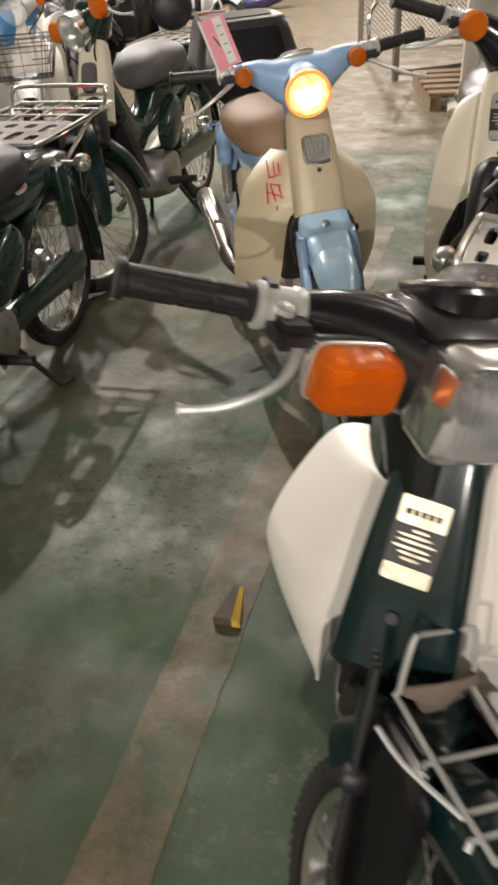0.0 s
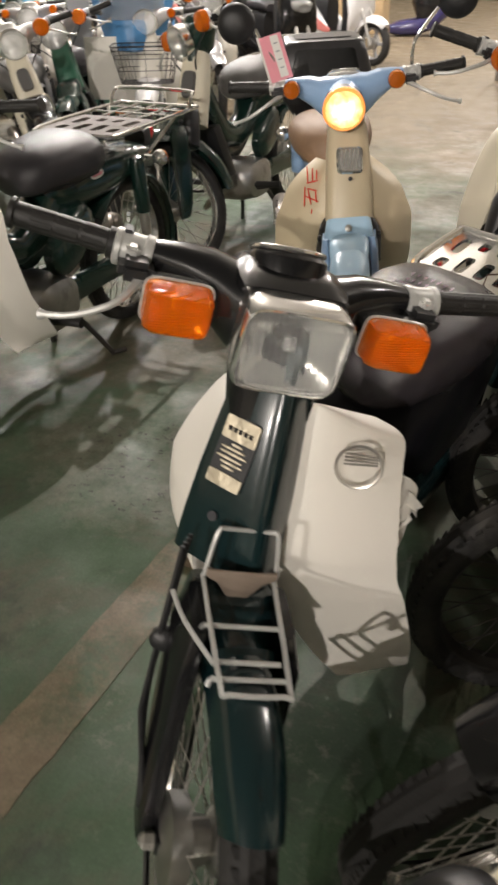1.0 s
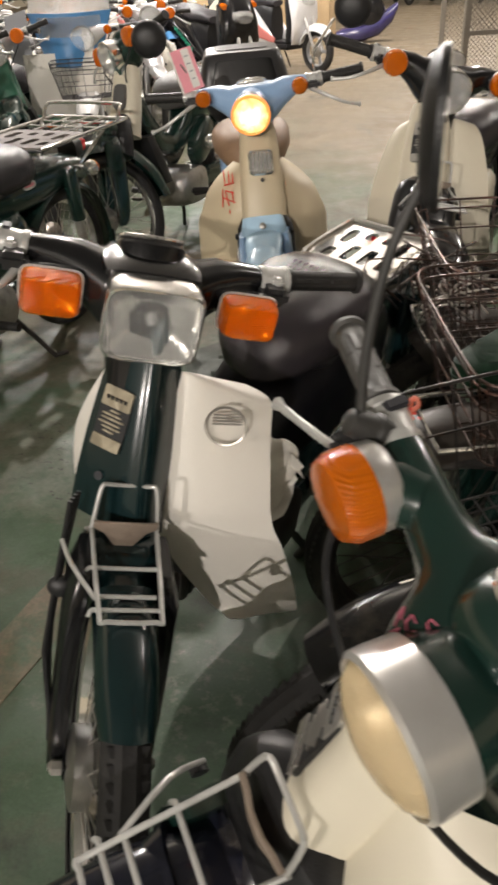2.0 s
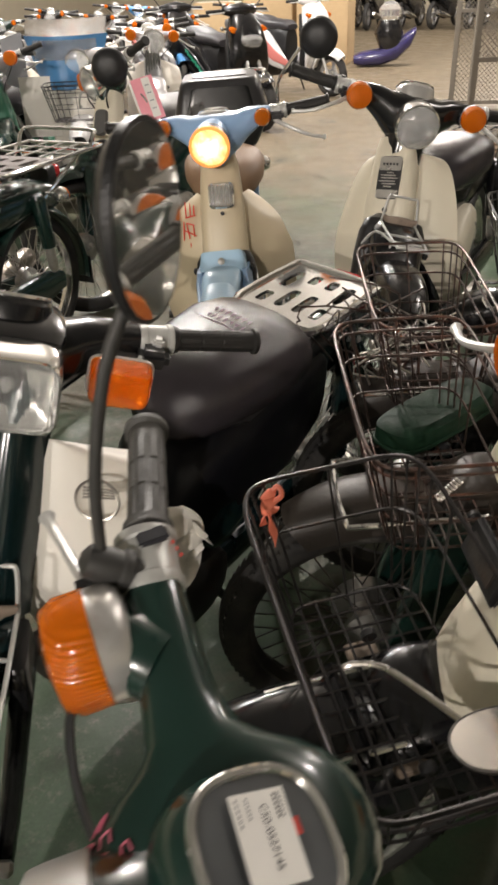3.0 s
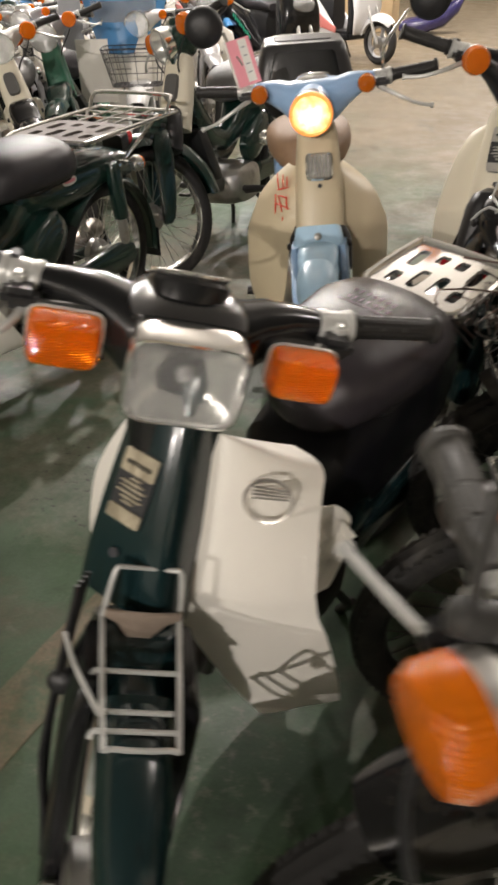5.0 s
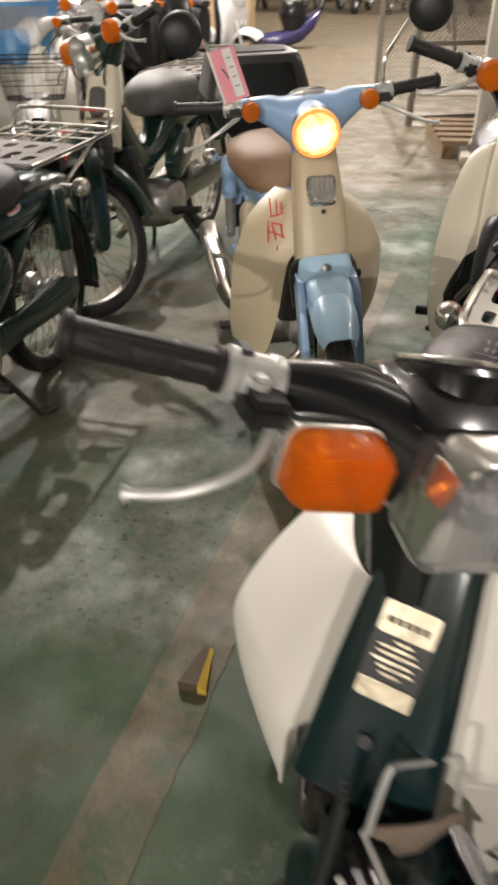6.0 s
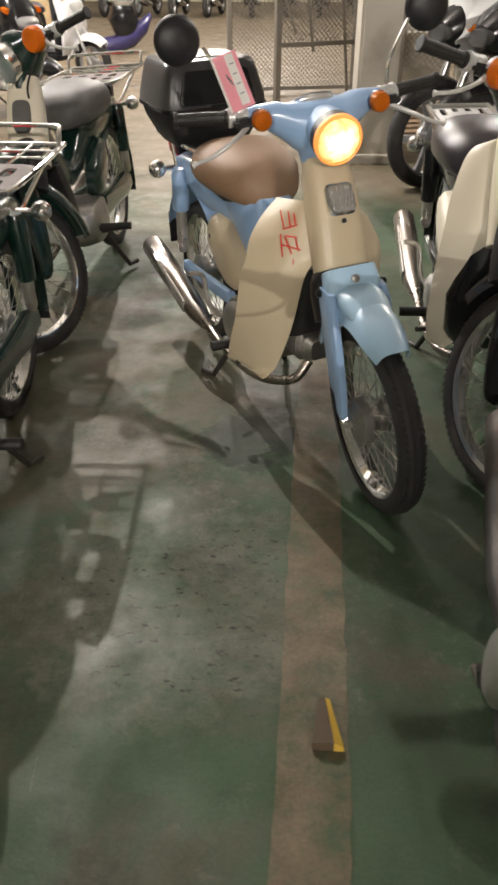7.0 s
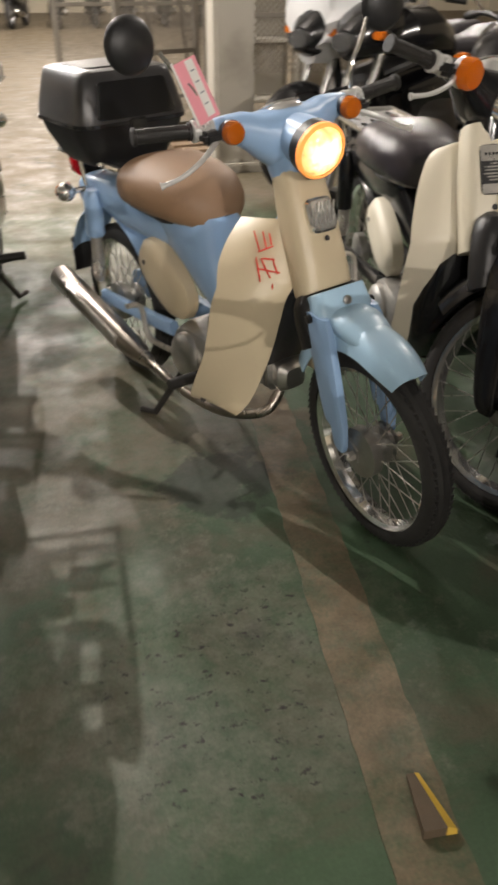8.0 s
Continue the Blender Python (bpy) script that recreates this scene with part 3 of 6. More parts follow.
    z3 = top(0.486) + 0.016
    if lit:
        ud = V(0.891, 0, 0.454)
        Q("fork_crown", loft([oval(V(0.462, 0, 0.610) - ud * t - AXD * d, ud, Y, t, w, 32, 6) for d, t, w in ((0.0, 0.038, 0.058), (0.003, 0.041, 0.063), (0.040, 0.045, 0.070), (0.080, 0.046, 0.074), (0.105, 0.046, 0.075), (0.125, 0.040, 0.072))]), fenderm, "flat pressed fork crown below the front cover")
        nose = [(0.436, 0.560, 0.84, 0.54, 0.024, 0.050), (0.472, 0.545, 0.72, 0.69, 0.036, 0.056), (0.510, 0.543, 0.48, 0.88, 0.035, 0.057), (0.550, 0.536, 0.24, 0.97, 0.029, 0.055), (0.590, top(0.590) - 0.025, 0.0, 1.0, 0.020, 0.048), (0.630, top(0.630) - 0.026, -0.12, 0.99, 0.014, 0.036)]
        Q("fender_ridge", loft([oval((x, 0, z), V(a, 0, c).normalized(), Y, t, w, 24, 2.5) for x, z, a, c, t, w in nose]), fenderm, "smooth ridge running into the mudguard")
    else:
        Q("fork_crown", loft([oval((x, 0, z - drop), V(a, 0, c).normalized(), Y, t, w, 20, 2.8) for x, z, a, c, t, w in ((0.392, 0.648, 0.85, 0.5, 0.034, 0.054), (0.420, 0.634, 0.80, 0.6, 0.046, 0.066), (0.446, (0.630 + z3) / 2, 0.72, 0.7, 0.050, 0.071), (0.486, z3, 0.5, 0.87, 0.042, 0.068), (0.520, top(0.520) - 0.016 + drop, 0.30, 0.95, 0.032, fw + 0.010), (0.555, top(0.555) - 0.026 + drop, 0.12, 1.0, 0.024, fw - 0.002), (0.585, top(0.585) - 0.036 + drop, 0.0, 1.0, 0.018, fw - 0.016))]), fenderm, "fork crown cover above the mudguard")
    if fine and head == "round" and front != "basket":
        # Solid black piece standing in for the shaded opening around the fork.
        Q("fork_gap", loft([oval((x, 0, z), V(0.85, 0, 0.5).normalized(), Y, t, w, 20, 3.2) for x, z, t, w in (((0.384, 0.586, 0.018, 0.050), (0.392, 0.577, 0.026, 0.076), (0.402, 0.558, 0.034, 0.087), (0.416, 0.530, 0.040, 0.091), (0.436, 0.470, 0.036, 0.088)) if lit else ((0.372, 0.660, 0.018, 0.050), (0.388, 0.648, 0.034, 0.078), (0.402, 0.622, 0.042, 0.089), (0.420, 0.560, 0.042, 0.091), (0.436, 0.500, 0.036, 0.088)))]), BLACKPL, "black fill for the shaded gap behind the fork")
    Q("crown_bolt", lathe([(0.010, 0), (0.010, 0.006), (0.004, 0.008)], (0.477, 0.0, 0.583) if lit else (0.458, 0.0, (0.634 + z3) / 2 + 0.030 - drop), (0.891, 0, 0.454) if lit else (0.68, 0, 0.73), 10), ALU)
    # handlebar shell, lamp, switches, grips
    if pod:
        Q("handlebar_cover", along_y([(-y, x, z, a, b) for y, x, z, a, b in POD] + [(0, 0.239, 0.884, 0.092, 0.056)] + POD[::-1], 28, 2.5), barm, "moulded handlebar cover")
    elif barm is not None:
        Q("handlebar_cover", along_y([(-0.172, 0.232, 0.930, 0.018, 0.018), (-0.13, 0.238, 0.926, 0.029, 0.027), (-0.095, 0.243, 0.914, 0.040, 0.040), (-0.066, 0.250, 0.898, 0.052, 0.050), (-0.035, 0.252, 0.888, 0.066, 0.064), (0, 0.253, 0.886, 0.070, 0.068), (0.035, 0.252, 0.888, 0.066, 0.064), (0.066, 0.250, 0.898, 0.052, 0.050), (0.095, 0.243, 0.914, 0.040, 0.040), (0.13, 0.238, 0.926, 0.029, 0.027), (0.172, 0.232, 0.930, 0.018, 0.018)], 20), barm, "moulded handlebar cover")
    if barm is not None:
        Q("steering_neck", along_z([(0.775, 0.300, 0, 0.045, 0.046), (0.82, 0.278, 0, 0.052, 0.052), (0.87, 0.262, 0, 0.060, 0.058)], 16), barm)
    green = 1 if body is GREEN and fine else 0
    mk, mo = (0.88, 0.010) if pod else (1.0, 0.0)
    Q("speedometer", loft([oval((x, mo, z - (0.017 if lit else 0)), V(0.90, 0, 0.43), Y, h * wide * mk, k * wide * mk, 24, 2.6) for x, z, h, k, wide in ((0.240, 0.922, 0.052, 0.050, 1 + 0.08 * green), (0.235, 0.936, 0.052, 0.050, 1 + 0.08 * green), (0.226, 0.952, 0.052, 0.050, 1 + 0.03 * green), (0.222, 0.958, 0.046, 0.045, 1), (0.224, 0.955, 0.042, 0.041, 1))]), BLACK if bulky else barm if body is GREEN else SATIN, "speedometer with a chrome rim")
    if fine:
        Q("meter_ring", tube(oval(V(0.2197, mo, 0.9602 - (0.017 if lit else 0)), V(0.90, 0, 0.43), Y, 0.0455 * mk, 0.0445 * mk, 36, 2.7), 0.0032, 8, loop=True), CHROME, "bright meter ring")
    fx = V(0.985, 0, -0.17)
    if head == "round":
        h0, k = V(0.332 if lit else 0.288, 0.022 if pod else 0, 0.892 if lit else 0.896), head_r / 0.079
        if pod:
            fx = V(0.99, 0.03, -0.03)
        L = lambda rows: lathe([(r * k, d) for r, d in rows], h0, fx, 32, cap=False)
        lamp = Q("headlight", L([(0.004, -0.092 if lit else -0.032), (0.050, -0.09 if lit else -0.03), (0.070, -0.01), (0.075, 0.024), (0.070, 0.026)]), barm, "round headlight with a bright rim")
        part("rim", L([(0.073, 0.020), (0.0765, 0.022), (0.079, 0.048), (0.079, 0.058), (0.074, 0.062), (0.0705, 0.056), (0.072, 0.03)]), BLACKPL if lit else SATIN if pod else CHROME, lamp, "dark rim" if lit else "broad satin rim" if pod else "broad chrome rim", S)
        part("reflector_bowl", L([(0.0705, 0.0570), (0.062, 0.036), (0.048, 0.018), (0.030, 0.006), (0.012, 0.002), (0.012, 0.022), (0.004, 0.026), (0.0005, 0.026)]), LITBOWL if lit else REFLECT, lamp, "", S)
        u = fx.orthogonal().normalized()
        ln = part("lens", shell([oval(h0 + fx * d, u, fx.normalized().cross(u), r * k, r * k, 32) for r, d in ((0.0715, 0.056), (0.0715, 0.060), (0.060, 0.070), (0.04, 0.077), (0.02, 0.081), (0.004, 0.082))]), (lensm or (LENS if fine else PALELENS)) if not lit else lit_lens(S @ (h0 + fx * 0.074)), lamp, "lit warm white lens" if lit else "clear ribbed glass lens", S)
        ln.visible_shadow = lit
        if lit:
            part("lens_rim", L([(0.0795, 0.050), (0.0805, 0.060), (0.074, 0.066), (0.070, 0.064)]), LITEDGE, lamp, "amber rim round the lit lens", S)
    elif head == "square":
        hc, hv = V(0.258, 0.003, 0.894), V(0.07, 0, 1.0).normalized()
        fh = V(1.0, 0, -0.07).normalized()
        lamp = Q("headlight", loft([oval(hc + fh * d, Y, hv, w * 0.80, h * 0.82, 32, 6) for d, w, h in ((-0.02, 0.050, 0.040), (0.02, 0.074, 0.060), (0.050, 0.084, 0.068), (0.090, 0.0845, 0.0695), (0.096, 0.083, 0.068), (0.097, 0.080, 0.065), (0.091, 0.0775, 0.0625))], cap=False), CHROME, "square headlight with a chrome rim")
        part("reflector_bowl", loft([oval(hc + fh * d, Y, hv, w * 0.80, h * 0.82, 32, 5) for d, w, h in ((0.0905, 0.0775, 0.0625), (0.084, 0.073, 0.056), (0.076, 0.060, 0.045), (0.062, 0.040, 0.032), (0.056, 0.016, 0.015), (0.0555, 0.006, 0.006), (0.0555, 0.001, 0.001))], cap=False), REFLECT, lamp, "", S)
        ln = part("lens", shell([oval(hc + fh * d, Y, hv, w * 0.80, h * 0.82, 32, 6) for d, w, h in ((0.0910, 0.0773, 0.0623), (0.098, 0.0765, 0.0615), (0.105, 0.071, 0.056), (0.110, 0.045, 0.034), (0.111, 0.015, 0.011))]), RIBLENS, lamp, "clear ribbed lens", S)
        ln.visible_shadow = False
        part("bulb", lathe([(0.001, 0.0), (0.008, 0.004), (0.010, 0.014), (0.006, 0.024), (0.001, 0.027)], hc + fh * 0.056, fh, 14), PALELENS, lamp, "small glass bulb", S)
        Q("visor", loft([oval((x, 0, z), Y, Z, w, h, 18, 3) for x, z, w, h in ((0.165, 0.912, 0.052, 0.020), (0.205, 0.926, 0.064, 0.026), (0.250, 0.936, 0.070, 0.024), (0.290, 0.940, 0.070, 0.015), (0.312, 0.942, 0.066, 0.006))]), BLACK, "glossy black meter visor")
    for s in (-1, 1):
        side_root = root
        if s not in signals:
            pass
        elif winker == "round":
            w = Q("turn_signal", lathe([(0.017, -0.012), (0.023, 0.0), (0.0248, 0.016)], (0.268, s * 0.146, 0.928), X, 18), BLACKPL if lit else CHROME, "round turn signal")
            part("lens", lathe([(0.024, 0.014), (0.0244, 0.024), (0.0205, 0.033), (0.010, 0.037), (0.001, 0.038)], (0.268, s * 0.146, 0.928), X, 20), ORANGE, w, "amber lens", S)
        elif winker == "big":
            wy, wx_ = (0.147, 0.267) if pod else (0.158, 0.275)
            w = Q("turn_signal", lathe([(r * wink_k, d * wink_k) for r, d in ((0.024, -0.014), (0.034, -0.011), (0.0385, -0.005), (0.0385, 0.012))], (wx_, s * wy, 0.925), X, 20), SATIN, "round turn signal with satin metal body")
            part("lens", lathe([(r * wink_k, d * wink_k) for r, d in ((0.0395, 0.010), (0.0395, 0.030), (0.034, 0.040), (0.016, 0.044), (0.001, 0.045))], (wx_, s * wy, 0.925), X, 22), ORANGE, w, "amber lens", S)
            part("signal_arm", tube([(0.240, s * (wy - 0.030), 0.925), (0.255, s * (wy - 0.012), 0.925), (0.266, s * (wy - 0.001), 0.925)], [0.026, 0.028, 0.024], 16), barm, w, "", S)
        elif winker == "rect":
            w = Q("turn_signal", loft([oval((x, s * 0.138 + 0.005, 0.899), Y, Z, a * 0.9, b * 0.86, 24, 6) for x, a, b in ((0.255, 0.036, 0.026), (0.275, 0.045, 0.033), (0.290, 0.046, 0.034))]), CHROME, "rectangular turn signal")
            part("frame", tube(oval((0.291, s * 0.138 + 0.005, 0.899), Y, Z, 0.0412, 0.0290, 36, 6), 0.0022, 6, loop=True), SATIN, w, "dull silver frame", S)
            part("bowl", loft([oval((x, s * 0.138 + 0.005, 0.899), Y, Z, a, b, 24, k) for x, a, b, k in ((0.300, 0.0385, 0.0265, 6), (0.2955, 0.030, 0.022, 4), (0.2925, 0.018, 0.016, 2.4), (0.2915, 0.008, 0.008, 2), (0.306, 0.008, 0.008, 2), (0.312, 0.003, 0.003, 2))], cap=False), REFLECT, w, "", S)
            ln = part("lens", shell([oval((x, s * 0.138 + 0.005, 0.899), Y, Z, a * 0.9, b * 0.86, 24, 6) for x, a, b in ((0.292, 0.0455, 0.0335), (0.318, 0.044, 0.032), (0.328, 0.040, 0.028), (0.331, 0.022, 0.014))]), AMBERSHELL, w, "amber ribbed lens", S)
            ln.visible_shadow = False
        hz = Q("switch_housing", lathe([(0.016, -0.004), (0.0215, -0.003), (0.0225, 0.0), (0.0225, 0.006), (0.0205, 0.008), (0.0205, 0.034), (0.0225, 0.036), (0.0225, 0.042), (0.019, 0.044)], (0.2325, s * 0.168, 0.9295), (-0.14, s * 0.99, 0.05), 28), WHITEMETAL, "silver switch housing")
        part("clamp_lug", box((0.250, s * 0.190, 0.938), (0.020, 0.016, 0.014), 0.004), WHITEMETAL, hz, "", S)
        if pod and s < 0:
            for k in range(3):
                part("red_mark", box((0.2075 + 0.001 * k, -0.1815 - 0.006 * k, 0.9420), (0.0016, 0.0022, 0.0016), 0), REDINK, hz, "", S)
        if s < 0:
            Q("switch_button", box((0.222, s * 0.197, 0.9515), (0.022, 0.012, 0.006), 0.002), INK, "dark switch")
        Q("brake_perch", box((0.262, s * 0.185, 0.922), (0.040, 0.042, 0.026), 0.008), BLACKPL)
        ga, gb = V(0.224, s * 0.210, 0.932), V(0.196, s * 0.325, 0.905) if pod else V(0.206, s * 0.335, 0.940)
        gd = (gb - ga).normalized()
        gu = gd.cross(Z).normalized()
        gv = gd.cross(gu)
        rings = []
        for d, r, groove in ((0, 0.017, 0), (0.001, 0.0185, 0), (0.008, 0.0185, 0), (0.0095, 0.0150, 0), (0.013, 0.0150, 0), (0.014, 0.0152, 1), (0.039, 0.0152, 1), (0.040, 0.0144, 0), (0.043, 0.0144, 0), (0.044, 0.0152, 1), (0.069, 0.0152, 1), (0.070, 0.0144, 0), (0.073, 0.0144, 0), (0.074, 0.0152, 1), (0.099, 0.0152, 1), (0.100, 0.0148, 0), (0.118, 0.0148, 0), (0.120, 0.0185, 0), (0.125, 0.0185, 0), (0.127, 0.0160, 0)):
            rings.append([ga + gd * d + (gu * math.cos(i * math.pi / 18) + gv * math.sin(i * math.pi / 18)) * (r - (0.0014 if groove and i % 4 == 0 else 0)) for i in range(36)])
        bm = loft(rings)
        Q("grip", bm, GRIPRUB if pod else RUBBER, "black ribbed rubber grip")
        if s < 0 or head == "round":
            ly, lr = (0.88, 0.72) if pod else (0.90, 0.72) if front_pose else (1.0, 0.85)
            Q("brake_lever", tube(spline([(0.266, s * 0.182, 0.918), (0.276, s * 0.205, 0.914), (0.284, s * 0.242, 0.903), (0.292, s * 0.282, 0.893)] if pod else [(0.272, s * 0.178, 0.915), (0.300, s * 0.225 * ly, 0.893), (0.300, s * 0.275 * ly, 0.868), (0.284, s * 0.318 * ly, 0.854)], 4), [r * lr for r in (0.008, 0.008, 0.007, 0.007, 0.006, 0.006, 0.006, 0.006, 0.0055, 0.0055, 0.006, 0.006, 0.010)], 8), WHITEMETAL, "worn aluminium brake lever")
        if head == "round" and not lit and not guard:
            Q("cable", tube(spline([(0.27, s * 0.17, 0.918), (0.315, s * 0.13, 0.86), (0.325, s * 0.07, 0.80), (0.31, s * 0.04, 0.74)], 5), 0.0035, 6), BLACKPL)
        # leg shield
        if wings:
            P("leg_shield_wing", wing(s, shoulder if s > 0 or not bulky else "slant", low - (0.01 if bulky and s < 0 else 0.0), trim[s > 0], 0.30 if guard else 1.0), shield, "moulded leg shield half")
        if bulky and s > 0:
            us = [1 - (1 - k / 14) ** 1.8 for k in range(15)]
            P("leg_shield_flare", sheet([[V(0.250 - 0.205 * u + 0.006 * math.sin(17 * u + 5 * v), s * (0.108 + 0.046 * u + 0.005 * math.sin(23 * u - 7 * v) + 0.004 * math.sin(31 * v + 9 * u)), 0.530 + 0.148 * v * math.sqrt(1.02 - u * u) * (1 + 0.10 * math.sin(13 * u + 2)) - 0.02 * u) for u in us] for v in [-1 + k / 7 for k in range(15)]], 0.004), shield, "crumpled white swelling behind the leg shield")
    for s in mirrors:
        k = -1 if s == "R" else 1
        base = V(0.228, k * 0.190, 0.952)
        mid_ = V(0.175, k * (0.298 if s == "R" else 0.318), 1.100)
        nv = V(1, -k * 0.10, 0.05).normalized()
        mr = Q("mirror", lathe([(0.018, 0.020), (0.044, 0.013), (0.054, 0.0), (0.054, -0.005)], mid_, nv, 28), BLACKPL, "round black mirror")
        part("mirror_glass", lathe([(0.050, -0.0052), (0.050, -0.0058)], mid_, nv, 28), MIRROR, mr, "", S)
        part("mirror_stem", tube(spline([base, base + V(0.0, k * 0.004, 0.05), base + V(-0.01, k * 0.03, 0.085), mid_ + V(0.012, -k * 0.055, -0.02)], 4), 0.0048, 8), CHROME, mr, "", S)
    # stem cover
    grow = 0.030 if front_pose else 0.0
    stem = P("stem_cover", loft([oval((x, grow * max(0.0, 0.80 - z) * 2.2, z), V(0.88, 0, 0.46), Y, h, k * stem_w + grow * max(0.0, 0.80 - z) * 2.2, 28, 3 if stem_w == 1.0 else 5) for x, z, h, k in ((0.385, 0.575, 0.042, 0.070), (0.365, 0.63, 0.046, 0.068), (0.338, 0.69, 0.048, 0.066), (0.312, 0.75, 0.046, 0.062), (0.288, 0.81, 0.042, 0.056), (0.276, 0.835, 0.038, 0.050)) + (((0.258, 0.875, 0.034, 0.047),) if front_pose else ())]), stemm, "front stem cover")
    fdir = V(0.89, 0, 0.455)
    if emblem == "lamp":
        pl = part("position_lamp", loft([oval(V(0.368, 0, 0.742) + fdir * d, Y, V(-0.455, 0, 0.89), a, b, 20, 5) for d, a, b in ((-0.02, 0.038, 0.038), (0.004, 0.038, 0.038), (0.008, 0.034, 0.034))]), CHROME, stem, "chrome framed clear position lamp")
        part("lens", loft([oval(V(0.368, 0, 0.742) + fdir * d, Y, V(-0.455, 0, 0.89), a, b, 20, 5) for d, a, b in ((0.006, 0.033, 0.033), (0.014, 0.031, 0.031), (0.018, 0.022, 0.022))]), PALELENS, pl)
        for k in range(5):
            part("lens_rib", box(V(0.368, -0.024 + 0.012 * k, 0.742) + fdir * 0.017, (0.004, 0.002, 0.052), 0.0008), SATIN, pl)
        part("screw", lathe([(0.006, 0), (0.006, 0.003)], (0.392, 0, 0.697), fdir, 10), INK, stem)
    elif emblem == "plate":
        ek, up = 0.86 if front_pose else 1.0, V(-0.455, 0, 0.89)
        ec = V(0.368, 0, 0.738) + up * (plate_z + (0.006 if front_pose else 0.0))
        bk = part("emblem_plate", loft([oval(ec + fdir * d, Y, up, a, b, 16, 7) for d, a, b in ((-0.02, 0.031 * ek, 0.056 * ek), (0.003, 0.031 * ek, 0.056 * ek))]), BLACKPL, stem, "dark emblem plate")
        shiny = GILT if body is TEAL else OLDCHROME
        for a, b, off, p in ((0.0295, 0.0175, 0.036, 14), (0.0295, 0.0105, -0.043, 14)):
            part("emblem_bar", loft([oval(ec + up * off * ek + fdir * d, Y, up, a * ek, b * ek, 20, p) for d in (0.001, 0.0052)]), shiny, bk, "plain polished plate")
        for y, w, off in ((0.002, 0.010, 0.0125), (-0.002, 0.021, 0.0055), (0.001, 0.024, -0.0015), (-0.003, 0.023, -0.0095), (0.002, 0.020, -0.0165), (-0.001, 0.012, -0.0235)):
            part("emblem_bar", loft([oval(ec + V(0, y, 0) + up * off * ek + fdir * d, Y, up, w * ek, 0.0016, 12, 3) for d in (0.001, 0.0050)]), shiny, bk, "plain polished bar")
        for k in range(5):
            part("emblem_bar", box(ec + V(0, (-0.018 + 0.009 * k) * ek, 0) + fdir * 0.0056 + up * 0.034 * ek, (0.002, 0.005, 0.006), 0), BLACKPL, bk)
        part("screw", lathe([(0.007, 0), (0.007, 0.003)], V(0.402, 0, 0.662) + up * plate_z, fdir, 10), INK, stem)
    elif vent:
        part("vent_panel", loft([oval(V(0.372, 0, 0.735) + fdir * d, Y, V(-0.455, 0, 0.89), a, b, 18, 4) for d, a, b in ((-0.01, 0.032, 0.055), (0.012, 0.028, 0.050))]), SEATGREY, stem, "dark grey oval panel")
    # frame, engine and rear
    P("inner_shield", along_z([(0.34, 0.20, 0, 0.045, 0.085), (0.45, 0.25, 0, 0.05, 0.085), (0.56, 0.285, 0, 0.045, 0.07)], 12, 3), BLACKPL, "black inner splash guard")
    if guard:
        P("under_cover", along_z([(0.235, 0.20, 0, 0.05, 0.10), (0.30, 0.24, 0, 0.07, 0.135), (0.42, 0.28, 0, 0.075, 0.145), (0.54, 0.30, 0, 0.055, 0.11), (0.60, 0.31, 0, 0.04, 0.07)], 20, 3.2), BLACK, "black cover behind the front wheel")
    P("main_frame", loft([oval((x, 0, z), V(-d, 0, c), Y, h, k, 14, 2.6) for x, z, c, d, h, k in ((0.285, 0.70, 0.5, 0.87, 0.045, 0.045), (0.225, 0.60, 0.6, 0.8, 0.055, 0.045), (0.14, 0.505, 0.85, 0.53, 0.055, 0.045), (0.03, 0.47, 1.0, 0.05, 0.05, 0.045), (-0.07, 0.50, 0.9, -0.43, 0.06, 0.05), (-0.15, 0.57, 0.8, -0.6, 0.085, 0.065), (-0.24, 0.62, 0.95, -0.3, 0.09, 0.075))]), body, "step-through pressed steel frame")
    if lit:
        P("frame_panel", along_z([(0.655, -0.150, 0, 0.150, 0.084), (0.625, -0.140, 0, 0.146, 0.086), (0.57, -0.105, 0, 0.118, 0.080), (0.51, -0.060, 0, 0.090, 0.070), (0.455, -0.015, 0, 0.068, 0.060), (0.41, 0.020, 0, 0.050, 0.050)], 24, 3), body, "broad pressed frame side below the seat")
    P("rear_body", along_x([(-0.10, 0, 0.600, 0.050, 0.04), (-0.16, 0, 0.610, 0.078, 0.075), (-0.28, 0, 0.610, 0.088, 0.085), (-0.42, 0, 0.605, 0.090, 0.075), (-0.55, 0, 0.610, 0.086, 0.06), (-0.66, 0, 0.605, 0.076, 0.055), (-0.74, 0, 0.585, 0.062, 0.05)], 16, 3), body, "pressed rear body over the wheel")
    rows = []
    for i in range(15):
        a = radians(40 + i * (122 if lit else 152) / 14)
        rr = 0.312
        rows.append([V(-0.58 + math.cos(a) * (rr - 0.03 * (abs(j) / 3) ** 2.5), 0.066 * (j / 3), 0.275 + math.sin(a) * (rr - 0.03 * (abs(j) / 3) ** 2.5)) for j in range(-3, 4)])
    P("rear_fender", sheet(rows, 0.003), body, "rear mudguard")
    P("mud_flap", box((-0.880, 0, 0.335) if lit else (-0.895, 0, 0.235), (0.006, 0.11, 0.12), 0.002), BLACKPL)
    wheel("rear_wheel", -0.58, root, Matrix(), wr, fine=fine)
